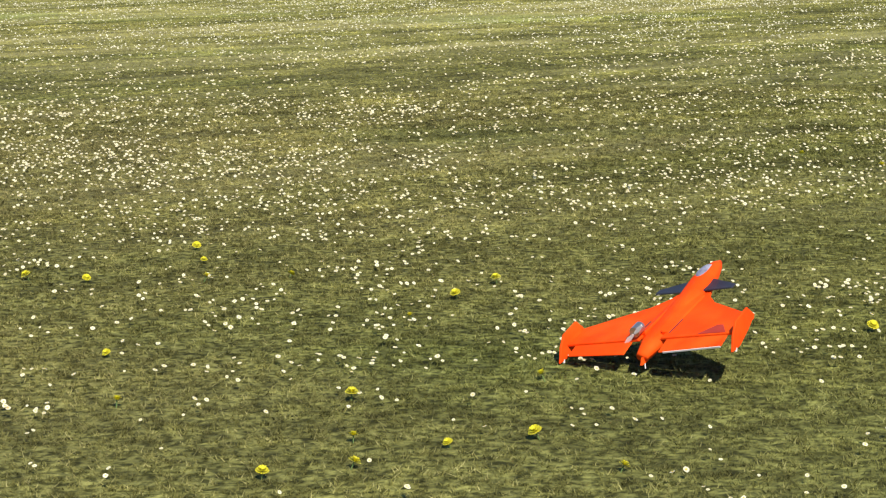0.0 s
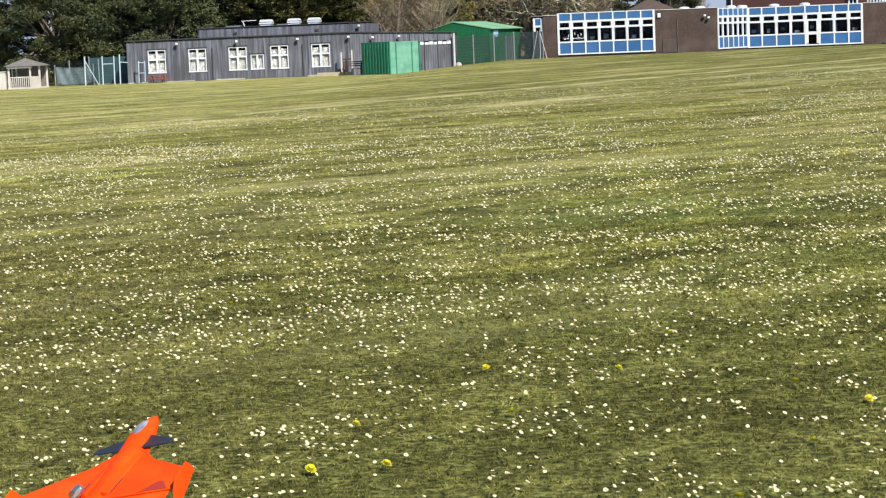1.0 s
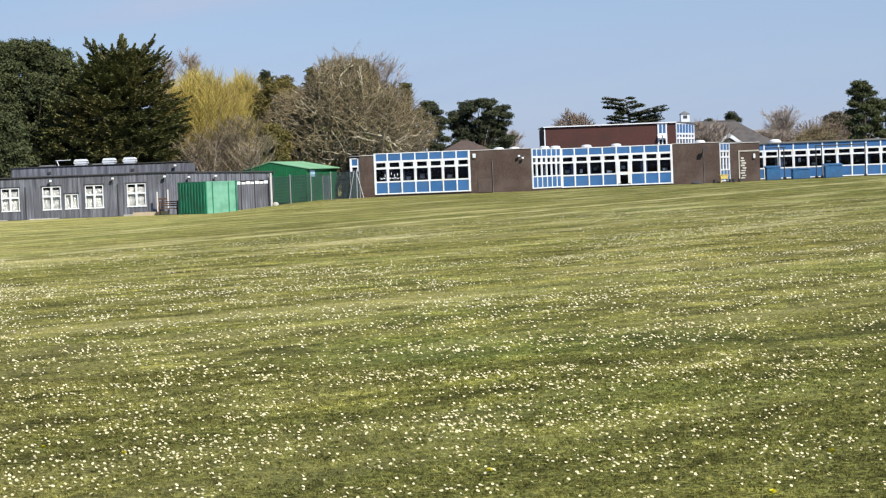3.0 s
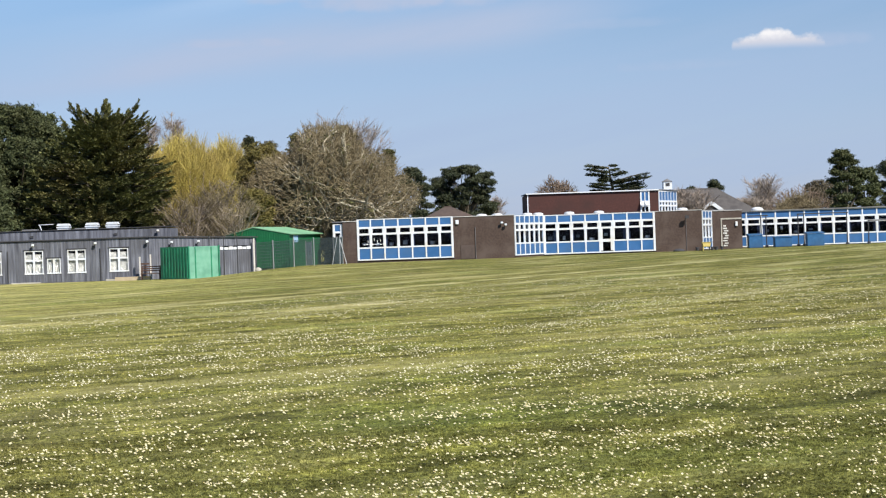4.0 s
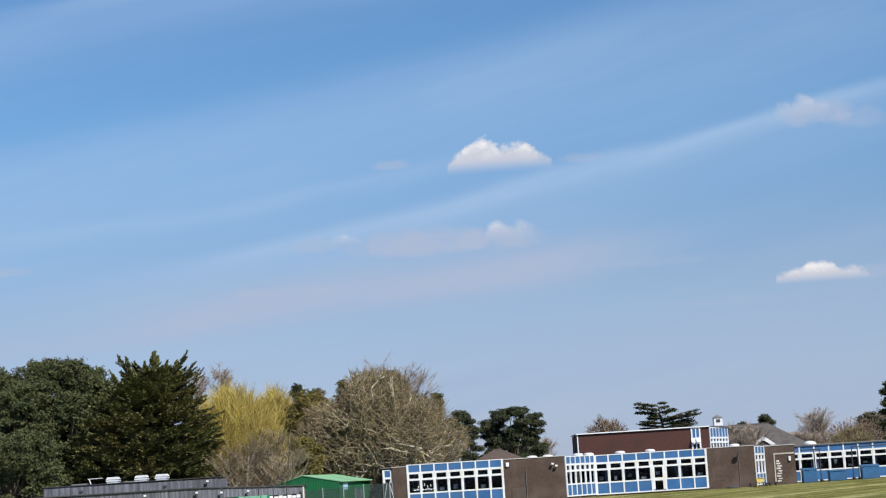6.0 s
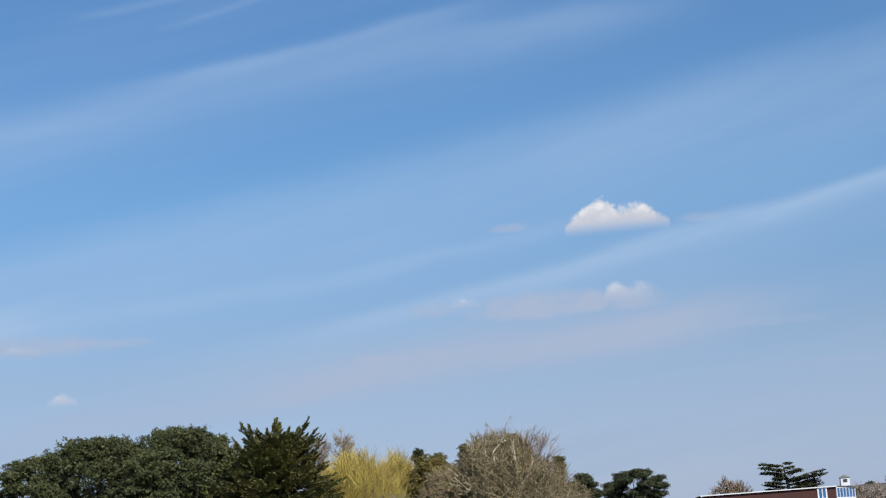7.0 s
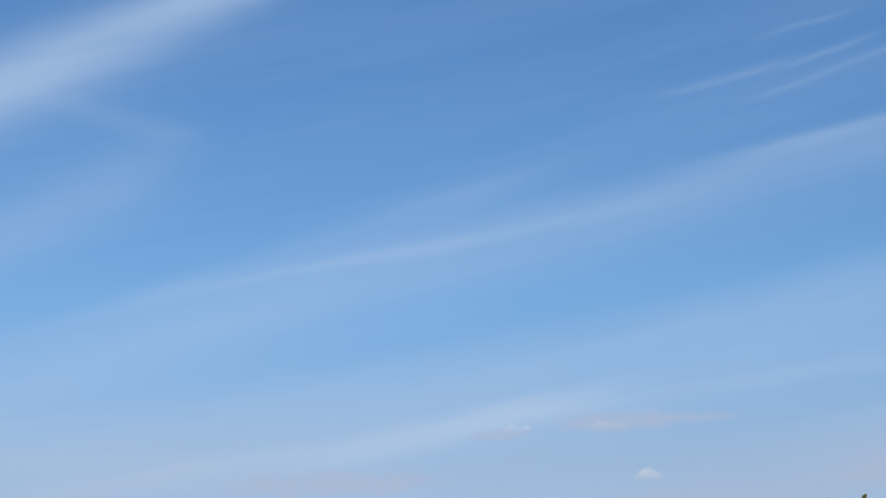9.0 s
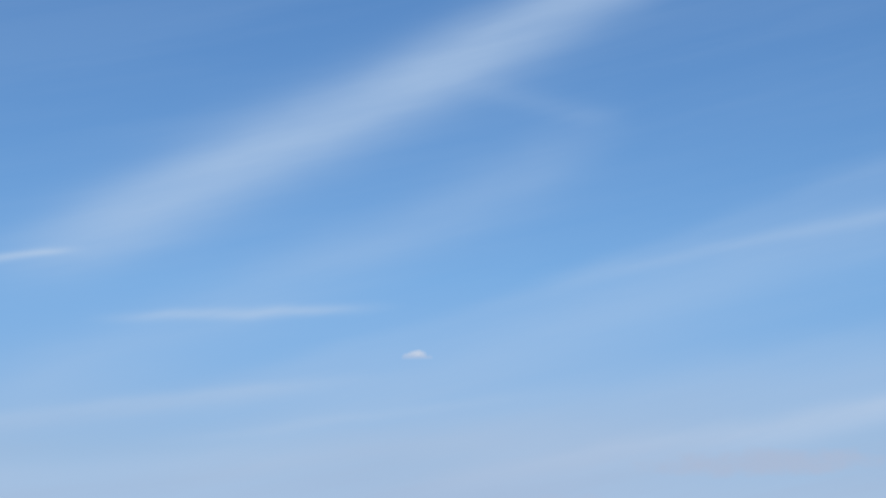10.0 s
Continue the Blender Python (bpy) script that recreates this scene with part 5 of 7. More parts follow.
M_COPING = mat("pale_metal_coping", (0.46, 0.45, 0.44), (0.58, 0.57, 0.55), 3, 0.5, dirt=(0.34, 0.32, 0.30))
school = thing("school_building", (0, 155, 0), label="single-storey flat-roofed school with blue panels and brown brick", category="building")
# front line, plan relative to the base of the block
A0, A1, A2, A3 = (-4.5, 0.0), (-3.36, 0.0), (4.42, 0.0), (9.36, 0.0)
B0, B1, B2 = (12.1, 5.0), (21.45, 5.0), (25.4, 5.0)
C0, C1 = (27.0, 10.0), (29.65, 10.0)
wall_run(school, "brick_wall", A0, A1, -0.1, 3.36, M_BRICK)
wall_run(school, "plinth", (A1[0], 0.06), (A2[0], 0.06), -0.1, 0.19, M_BRICK)
window_wall(school, A1, A2, 7, 0.19, 3.52, "white window frame with blue panels")
wall_run(school, "brick_wall", A2, A3, -0.1, 3.44, M_BRICK)
wall_run(school, "plinth", (9.40, 0.1), (12.1, 5.06), -0.1, 0.17, M_BRICK, 0.25)
window_wall(school, A3, B0, 6, 0.17, 3.42, "white window frame with blue panels")
wall_run(school, "plinth", (12.1, 5.06), (21.45, 5.06), -0.1, 0.12, M_BRICK, 0.25)
window_wall(school, B0, B1, 8, 0.12, 3.40, "white window frame with a door and blue panels", door=4)
wall_run(school, "brick_wall", B1, B2, -0.1, 3.38, M_BRICK)
wall_run(school, "plinth", (25.45, 5.1), (27.0, 10.06), -0.1, 0.1, M_BRICK, 0.25)
window_wall(school, B2, C0, 3, 0.10, 3.34, "white window frame with blue panels")
wall_run(school, "brick_wall", C0, C1, -0.1, 3.30, M_BRICK)
wall_run(school, "brick_wall", (29.64, 10.31), (29.64, 16.0), -0.1, 3.30, M_BRICK)
window_wall(school, (29.65, 15.0), (46.5, 15.0), 13, 0.06, 3.20, "white window frame with blue panels")
wall_run(school, "plinth", (29.65, 15.06), (46.5, 15.06), -0.15, 0.06, M_BRICK, 0.25)
window_wall(school, (-5.30, 0.22), (-4.52, 0.22), 1, 0.1, 3.2, "white window frame with blue panels")
wall_run(school, "brick_wall", (-4.5, 0.85), (-4.5, 0.31), -0.1, 3.44, M_BRICK)
wall_run(school, "brick_wall", (-5.30, 24.0), (-5.30, 0.31), -0.2, 3.2, M_BRICK)
# rear wall, inner partitions and roof
wall_run(school, "rear_wall", (46.5, 24.0), (-5.30, 24.0), -0.2, 3.2, M_BRICK)
wall_run(school, "side_wall", (46.5, 15.1), (46.5, 23.9), -0.2, 3.05, M_BRICK)
# unseen partitions, near-black so that the panes look dark
wall_run(school, "partition", (-4.1, 6.5), (9.5, 6.5), 0, 3.2, M_DARKROOM, 0.15, "near-black inner classroom wall, room shade in its colour")
wall_run(school, "partition", (9.5, 11.5), (26.0, 11.5), 0, 3.2, M_DARKROOM, 0.15, "near-black inner classroom wall, room shade in its colour")
wall_run(school, "partition", (29.8, 20.5), (46.0, 20.5), 0, 3.0, M_DARKROOM, 0.15, "near-black inner classroom wall, room shade in its colour")
slab(school, "room_floor", ((-4.2, 0.3), (9.2, 0.3), (12.0, 5.3), (25.3, 5.3), (27.0, 10.3), (29.4, 10.3), (29.4, 15.3), (46.3, 15.3), (46.3, 23.7), (-5.0, 23.7), (-5.0, 1.0), (-4.2, 1.0)), -0.12, 0.06, M_DARKROOM)
slab(school, "roof", ((-4.40, 0.31), (9.20, 0.31), (11.95, 5.31), (25.2, 5.31), (26.85, 10.31), (29.63, 10.31), (29.63, 14.9), (29.63, 24.2), (-5.40, 24.2), (-5.40, 0.90), (-4.40, 0.90)), 3.34, 3.42, M_ROOFGREY, "flat grey felt roof with a thin pale edge")
slab(school, "roof", ((29.85, 14.8), (46.7, 14.8), (46.7, 24.2), (29.85, 24.2)), 3.20, 3.28, M_ROOFGREY, "flat grey felt roof")
for dims in ((-4.54, -3.37, -0.05, 0.29, 3.362, 3.41), (4.43, 9.37, -0.05, 0.29, 3.442, 3.49), (21.46, 25.42, 4.95, 5.29, 3.382, 3.43), (27.0, 29.68, 9.95, 10.29, 3.302, 3.35)):
    box_part("coping", dims, M_COPING, school, "thin pale metal coping")


def dome(bm, c, r, h, n=12):
    rows = 4
    prev = None
    for i in range(rows + 1):
        t = i / rows * math.pi / 2
        rr, zz = r * math.cos(t), h * math.sin(t)
        ring = [bm.verts.new((c[0] + rr * math.cos(6.2832 * j / n), c[1] + rr * math.sin(6.2832 * j / n), c[2] + zz)) for j in range(n)] if i < rows else [bm.verts.new((c[0], c[1], c[2] + h))]
        if prev:
            for j in range(n):
                k = (j + 1) % n
                if len(ring) > 1:
                    bm.faces.new((prev[j], prev[k], ring[k], ring[j]))
                else:
                    bm.faces.new((prev[j], prev[k], ring[0]))
        else:
            bm.faces.new(list(reversed(ring)))
        prev = ring


M_DOME = mat("opal_rooflight", (0.62, 0.64, 0.66), (0.70, 0.71, 0.72), 2, 0.3)
for dx, dy in ((6.9, 3.0), (8.2, 3.4), (10.9, 6.6), (11.9, 7.8), (14.6, 8.4), (17.2, 9.0), (24.3, 8.4)):
    bm = bmesh.new()
    bm_rod(bm, (dx, dy, 3.42), (dx, dy, 3.56), 0.46, 0.44, 12)
    dome(bm, (dx, dy, 3.56), 0.44, 0.12)
    part("rooflight", bm, M_DOME, school, "white domed rooflight", True)
bm = bmesh.new()
bm_rod(bm, (32.5, 18, 3.28), (32.5, 18, 3.38), 0.6, 0.58, 12)
dome(bm, (32.5, 18, 3.38), 0.56, 0.25)
part("rooflight", bm, M_DOME, school, "white domed rooflight", True)

# upper storey
UY = 17.0
wall_run(school, "brick_wall", (11.65, UY), (21.80, UY), 3.41, 5.38, M_REDBRICK, label="dark red-brown brick upper storey")
wall_run(school, "brick_wall", (11.65, UY + 7), (11.65, UY + 0.31), 3.41, 5.38, M_REDBRICK)
wall_run(school, "brick_wall", (22.65, UY), (23.45, UY), 3.41, 5.36, M_REDBRICK)
U_ROWS = (("pane", 0.03, 0.28), ("pane", 0.36, 0.48), ("panel", 0.56, 0.95))
window_wall(school, (21.80, UY), (22.65, UY), 2, 3.41, 5.42, "white upper window frame", rows=U_ROWS, bar=0.09)
window_wall(school, (23.45, UY), (25.85, UY + 5.5), 6, 3.41, 5.40, "white upper window frame", rows=U_ROWS, bar=0.09)
wall_run(school, "rear_wall", (25.85, UY + 7), (11.65, UY + 7), 3.41, 5.3, M_REDBRICK)
wall_run(school, "brick_wall", (25.85, UY + 5.5), (25.85, UY + 7.3), 3.41, 5.3, M_REDBRICK)
slab(school, "roof", ((11.55, UY - 0.12), (23.50, UY - 0.12), (26.05, UY + 5.4), (26.05, UY + 7.2), (11.55, UY + 7.2)), 5.44, 5.52, M_ROOFGREY, "flat grey felt roof with a pale edge")
box_part("fascia", (11.53, 23.50, UY - 0.17, UY - 0.12, 5.43, 5.525), M_WHITE, school, "thin white roof edging")
box_part("corner_trim", (11.63, 11.73, UY - 0.03, UY - 0.003, 3.56, 5.42), M_WHITE, school, "thin white corner trim")
bm = bmesh.new()
bm_box(bm, 24.35, 25.15, UY + 3.0, UY + 3.8, 5.5, 6.25)
bevel(bm, 0.03)
part("chimney", bm, M_WHITE, school, "white rendered chimney")
bm = bmesh.new()
v = [bm.verts.new(q) for q in ((24.28, UY + 2.93, 6.25), (25.22, UY + 2.93, 6.25), (25.22, UY + 3.87, 6.25), (24.28, UY + 3.87, 6.25), (24.75, UY + 3.4, 6.55))]
for f in ((0, 1, 4), (1, 2, 4), (2, 3, 4), (3, 0, 4), (3, 2, 1, 0)):
    bm.faces.new([v[i] for i in f])
part("cowl", bm, M_ROOFGREY, school, "small grey pyramid cap")
# thin dark plate stands in for the shaded hollow of the opening
bm = bmesh.new()
bm_box(bm, 24.57, 24.93, UY + 2.97, UY + 3.0, 5.85, 6.12)
part("vent", bm, M_DARK, school, "dark chimney opening")
# top-hung lights standing open
bm = bmesh.new()
for x in (21.95, 22.40):
    v = [bm.verts.new(p) for p in ((x - 0.17, UY - 0.08, 4.42), (x + 0.17, UY - 0.08, 4.42), (x + 0.17, UY - 0.40, 4.12), (x - 0.17, UY - 0.40, 4.12))]
    w = [bm.verts.new(p) for p in ((x - 0.17, UY - 0.06, 4.38), (x + 0.17, UY - 0.06, 4.38), (x + 0.17, UY - 0.38, 4.08), (x - 0.17, UY - 0.38, 4.08))]
    bm.faces.new(v)
    bm.faces.new(list(reversed(w)))
    for i in range(4):
        bm.faces.new((v[i], w[i], w[(i + 1) % 4], v[(i + 1) % 4]))
part("open_light", bm, M_WHITE, school, "white top-hung lights standing open")

M_POLE = mat("dull_grey_paint", (0.10, 0.095, 0.10), (0.15, 0.14, 0.145), 3, 0.6)
M_LETTER = mat("worn_white_paint", (0.40, 0.39, 0.37), (0.62, 0.61, 0.58), 9, 0.8)
# fittings on the brick walls
bm = bmesh.new()
bm_box(bm, 4.62, 4.88, -0.14, -0.001, 2.85, 3.20)
bevel(bm, 0.03)
part("alarm_box", bm, M_WHITE, school, "white alarm box on the brick")


def flood(x, y, z, parent, flip=1, base_z=0.0):
    bm = bmesh.new()
    bm_rod(bm, (x, y, z), (x + 0.26 * flip, y - 0.24, z + 0.24), 0.022)
    bm_box(bm, x - 0.05, x + 0.05, y - 0.03, y, z - 0.08, z + 0.08)
    bm_box(bm, x + 0.20 * flip - 0.10, x + 0.20 * flip + 0.12, y - 0.24, y - 0.20, z + 0.16, z + 0.34)
    fl = part("flood_light", bm, M_DARK, parent, "dark bracket of a wall lamp")
    bm = bmesh.new()
    bm_box(bm, x + 0.20 * flip - 0.09, x + 0.20 * flip + 0.11, y - 0.34, y - 0.241, z + 0.17, z + 0.33)
    bevel(bm, 0.03)
    part("lamp_head", bm, M_WHITE, fl, "white lamp head")
    return fl


flood(8.15, 0, 2.62, school)
flood(8.45, 0, 2.45, school)
bm = bmesh.new()
bm_rod(bm, (6.2, -0.05, 0.0), (6.2, -0.05, 2.6), 0.03)
part("downpipe", bm, M_POLE, school, "thin dull grey downpipe")
bm = bmesh.new()
bm_box(bm, 5.0, 6.1, -0.05, -0.001, 0.05, 1.15)
part("hatch", bm, mat("brown_hatch", (0.066, 0.048, 0.042), (0.085, 0.062, 0.054), 3, 0.8), school, "brown timber hatch in the brick wall")
bm = bmesh.new()
bm_rod(bm, (24.15, 4.98, 2.80), (24.05, 4.60, 2.88), 0.03)
bm_box(bm, 23.92, 24.25, 4.40, 4.62, 2.72, 2.98)
part("flood_light", bm, M_DARK, school, "dark wall lamp on a bracket")
bm = bmesh.new()
bm_rod(bm, (24.05, 4.965, 0.0), (24.05, 4.965, 2.7), 0.022)
part("conduit", bm, M_POLE, school, "thin dark conduit down the brick")
# brick porch door surround
bm = bmesh.new()
bm_box(bm, 27.8, 29.6, 9.94, 9.999, 2.55, 2.68)
bm_box(bm, 27.8, 27.9, 9.94, 9.999, 0.05, 2.55)
part("trim", bm, M_CONCRETE, school, "pale stone band round the porch panel")
bm = bmesh.new()
bm_box(bm, 29.05, 29.25, 9.85, 9.999, 1.95, 2.35)
bevel(bm, 0.03)
part("wall_light", bm, M_WHITE, school, "small white bulkhead lamp")
rl = random.Random(3)
for i in range(9):
    x = 27.95 + rl.uniform(0, 0.22)
    box_part("wall_letter", (x, x + rl.uniform(0.22, 0.42), 9.95, 9.998, 0.25 + i * 0.21, 0.25 + i * 0.21 + rl.uniform(0.09, 0.15)), M_LETTER, school, "white painted letter that cannot be read")
# things seen behind the classroom panes
M_DIM = mat("dim_interior_things", (0.10, 0.11, 0.13), (0.18, 0.17, 0.17), 1.5, 0.9)
rw = random.Random(11)
for base_x, base_y, n, pitch in ((-3.36, 0.0, 7, 1.111), (12.1, 5.0, 8, 1.169), (29.65, 15.0, 13, 1.296)):
    for i in range(n):
        x = base_x + (i + 0.5) * pitch
        k = rw.random()
        if k < 0.55:
            w = rw.uniform(0.12, 0.3)
            s = rw.choice((-1, 1)) * (pitch / 2 - 0.08 - w / 2)
            box_part("curtain", (x + s - w / 2, x + s + w / 2, base_y + 0.22, base_y + 0.28, 1.05, 2.25), M_CURTAIN, school, "drawn-back curtain behind the glass")
        if k > 0.35:
            w, z = rw.uniform(0.2, 0.45), rw.uniform(1.2, 1.5)
            box_part("display", (x - w / 2, x + w / 2, base_y + 0.5, base_y + 0.6, z, z + rw.uniform(0.15, 0.4)), M_BLIND if k > 0.8 else M_DIM, school, "pale thing standing inside the window")
# light marks on two classroom panes
for i in range(8):
    x = -2.85 + i * 0.22
    box_part("window_decal", (x, x + 0.16, -0.025, -0.012, 1.42 + 0.03 * (i % 3), 1.50 + 0.04 * (i % 2)), M_WHITE, school, "white paper mark stuck on the pane")
for i in range(6):
    x = -2.5 + i * 0.25
    box_part("window_decal", (x, x + 0.05, -0.025, -0.012, 1.60 + 0.08 * (i % 3), 1.80 + 0.08 * (i % 3)), M_WHITE, school, "white paper mark stuck on the pane")

# ---- timber hut ----
def board_wall(parent, p0, p1, z0, z1a, z1b, holes=()):
    """Upright boards from p0 to p1; holes: (x0, x1, z0, z1) along the run."""
    ln = math.hypot(p1[0] - p0[0], p1[1] - p0[1])
    rz = math.degrees(math.atan2(p1[1] - p0[1], p1[0] - p0[0]))
    bm = bmesh.new()
    n = int(ln / 0.19)
    w = ln / n
    rr = random.Random(int(ln * 100))
    cuts = sorted({0.0, ln} | {h[0] for h in holes} | {h[1] for h in holes} | {i * w for i in range(n)})
    for a, b in zip(cuts[:-1], cuts[1:]):
        if b - a < 0.01:
            continue
        zt = z1a + (z1b - z1a) * (a + b) / 2 / ln
        off = rr.uniform(0, 0.015)
        spans = [(z0, zt)]
        for h in holes:
            if h[0] - 0.001 <= a and b <= h[1] + 0.001:
                spans = [(z0, h[2]), (h[3], zt)]
        for s0, s1 in spans:
            bm_box(bm, a + 0.006, b - 0.006, -0.03 - off, 0.05, s0, s1)
    ob = part("cladding", bm, M_TIMBER, parent, "weathered grey upright boards")
    ob.matrix_local = pose(p0[0], p0[1], 0, 0, 0, rz)
    return ob


def hut_window(parent, x0, x1, z0, z1, cross=True):
    bm = bmesh.new()
    f = 0.065
    bm_box(bm, x0 - 0.03, x1 + 0.03, -0.08, 0.02, z0 - 0.03, z0 + f)
    bm_box(bm, x0, x1, -0.06, 0.02, z1 - f, z1)
    bm_box(bm, x0, x0 + f, -0.06, 0.02, z0 + f, z1 - f)
    bm_box(bm, x1 - f, x1, -0.06, 0.02, z0 + f, z1 - f)
    xm, zm = (x0 + x1) / 2, z0 + (z1 - z0) * 0.58
    bm_box(bm, xm - 0.07, xm + 0.07, -0.065, 0.02, z0 + f, z1 - f)
    if cross:
        bm_box(bm, x0 + f, xm - 0.07, -0.07, 0.02, zm - 0.06, zm + 0.06)
        bm_box(bm, xm + 0.07, x1 - f, -0.07, 0.02, zm - 0.06, zm + 0.06)
    w = part("window_frame", bm, M_WHITE, parent, "white timber window frame")
    for a, b in ((x0 + f, xm - 0.07), (xm + 0.07, x1 - f)):
        g = box_part("pane", (a, b, -0.01, 0.0, z0 + f, z1 - f), M_CLEAR, w)
        g.visible_shadow = False
    box_part("blind", (x0, x1, 0.09, 0.11, z0, z1 - (0.25 if cross else 0.0)), M_BLIND, w, "pale blind behind the glass")
    box_part("head_drip", (x0 - 0.08, x1 + 0.08, -0.09, -0.032, z1 + 0.02, z1 + 0.09), M_DARK, w)
    return w


hut = thing("timber_hut", (-34.3, 138, -0.5), label="long grey timber-clad hut with white windows and flat roof", category="building")
WINS = [(1.55, 2.86, 0.72, 2.38, True), (4.55, 5.85, 0.71, 2.36, True), (7.50, 8.82, 0.71, 2.37, True), (9.10, 10.06, 0.72, 1.78, False), (10.56, 11.86, 0.71, 2.36, True), (13.55, 14.90, 0.71, 2.36, True)]
board_wall(hut, (0, 0), (16.35, 0), 0.06, 2.98, 3.06, [(w[0], w[1], w[2], w[3]) for w in WINS])
for w in WINS:
    hut_window(hut, *w)
board_wall(hut, (16.35, 0), (23.4, 5.0), 0.04, 3.02, 2.80, [(5.4, 8.4, 2.02, 2.26)])
board_wall(hut, (0, 9.0), (0, 0), 0.06, 2.98, 2.98)
wall_run(hut, "rear_wall", (23.4, 9.0), (0, 9.0), 0, 2.8, M_TIMBER, 0.12)
wall_run(hut, "side_wall", (23.4, 5.0), (23.4, 9.0), 0, 2.75, M_TIMBER, 0.12)
slab(hut, "roof", ((-0.12, -0.14), (16.4, -0.14), (16.4, 9.1), (-0.12, 9.1)), 3.06, 3.14, M_DARK, "dark felt roof edge")
bm = bmesh.new()
bm_prism(bm, [(16.401, -0.14), (23.55, 4.9), (23.55, 9.1), (16.401, 9.1)], "z", 3.06, 3.14)
for q in bm.verts:
    q.co.z -= (q.co.x - 16.4) / 7.15 * 0.24
part("roof", bm, M_DARK, hut, "dark felt roof that falls towards the shed")
slab(hut, "floor_slab", ((0.1, 0.1), (16.3, 0.1), (23.3, 5.1), (23.3, 8.9), (0.1, 8.9)), -0.1, 0.05, M_CONCRETE)
wall_run(hut, "partition", (0.2, 3.5), (20, 3.5), 0.06, 2.9, M_DARKROOM, 0.1, "near-black inner hut wall, room shade in its colour")
for dims in ((0, 4.9, -0.10, 0.05, -0.1, 0.10), (6.5, 8.6, -0.14, 0.05, -0.1, 0.12), (13.3, 16.2, -0.5, 0.05, -0.1, 0.16)):
    box_part("footing", dims, M_CONCRETE, hut, "pale concrete footing slab", bev=0.015)
# raised rear tier
board_wall(hut, (4.55, 4.0), (17.45, 4.0), 3.10, 3.82, 3.72)
board_wall(hut, (17.45, 4.0), (17.45, 8.8), 3.10, 3.72, 3.72)
board_wall(hut, (4.55, 8.8), (4.55, 4.0), 3.10, 3.82, 3.82)
slab(hut, "roof", ((4.45, 3.88), (17.55, 3.88), (17.55, 8.9), (4.45, 8.9)), 3.825, 3.88, M_DARK, "dark felt roof of the raised tier")


def roof_vent(parent, x, y, z, w, h):
    bm = bmesh.new()
    bm_box(bm, x - w / 2, x + w / 2, y - 0.5, y + 0.5, z, z + h * 0.3)
    bm_box(bm, x - w * 0.56, x + w * 0.56, y - 0.56, y + 0.56, z + h * 0.30, z + h * 0.52)
    pts = [(x - w * 0.56, z + h * 0.64), (x + w * 0.56, z + h * 0.64), (x + w * 0.42, z + h), (x - w * 0.42, z + h)]
    bm_prism(bm, pts, "y", y - 0.56, y + 0.56)
    bm_box(bm, x - w * 0.4, x + w * 0.4, y - 0.4, y + 0.4, z, z + h * 0.9)
    return part("roof_vent", bm, M_WHITE, parent, "white louvred roof ventilator")


for x in (9.3, 11.42, 12.95):
    roof_vent(hut, x, 6.2, 3.88, 0.84, 0.46)
for x in (7.3, 13.45):
    box_part("air_brick", (x - 0.12, x + 0.12, 3.90, 3.955, 3.32, 3.48), M_DARK, hut, "small dark vent in the boards")
bm = bmesh.new()
bm_rod(bm, (7.85, 5.0, 3.86), (7.72, 5.0, 4.25), 0.04)
bm_rod(bm, (7.62, 5.0, 4.28), (8.75, 5.0, 4.30), 0.025)
part("aerial", bm, M_WHITE, hut, "thin roof aerial")
bm = bmesh.new()
bm_box(bm, 6.4, 7.5, 5, 5.8, 3.88, 3.98)
part("hatch", bm, M_ROOFGREY, hut, "grey roof hatch")
box_part("hatch", (10.3, 11.0, 5.0, 5.8, 3.88, 3.96), M_ROOFGREY, hut, "grey roof hatch")
for x, fl in ((3.55, 1), (7.95, 1), (12.40, 1), (16.1, 1)):
    flood(x, -0.04, 2.52, hut, fl)
for run_ in (1.7, 3.9):
    flood(16.35 + 0.816 * run_, 0.5785 * run_ - 0.05, 2.42, hut, 1)
flood(16.4, 3.95, 3.32, hut, 1)
for x in (6.3, 12.9):
    bm = bmesh.new()
    bm_rod(bm, (x, -0.08, 0.1), (x, -0.08, 2.4), 0.035, n=6)
    part("downpipe", bm, M_DARK, hut, "dark downpipe on the boards")
# strip window of the far wall
bm = bmesh.new()
ux, uy = 7.05 / 8.643, 5.0 / 8.643
for i in range(8):
    s = 5.45 + i * 0.38
    p = Vector((16.35 + ux * s, uy * s, 0))
    q = Vector((16.35 + ux * (s + 0.34), uy * (s + 0.34), 0))
    n = Vector((uy, -ux, 0)) * 0.08
    zt = 2.16 + 0.05 * (i % 2)
    v = [bm.verts.new(c) for c in (p + Vector((0, 0, 1.98)) + n, q + Vector((0, 0, 1.98)) + n, q + Vector((0, 0, zt)) + n, p + Vector((0, 0, zt)) + n)]
    w = [bm.verts.new(c.co - n * 0.4) for c in v]
    bm.faces.new(v)
    bm.faces.new(list(reversed(w)))
    for k in range(4):
        bm.faces.new((v[k], w[k], w[(k + 1) % 4], v[(k + 1) % 4]))
part("bunting", bm, M_WHITE, hut, "white scalloped strip under the eave")

# ---- green store and shed ----
box = thing("green_container", (-14.62, 133.4, float(gz(-14.6, 133.4))), 45, label="green steel storage container with ribbed doors", category="container")
S = 2.75
bm = bmesh.new()
bm_box(bm, 0.06, S, 0.06, S + 0.38, 0, 2.24)
bevel(bm, 0.02)
# the sunlit side, with its brightness put into the paint colour
part("body", bm, M_GREENPALE, box, "pale green steel side, sunlight put into its colour")
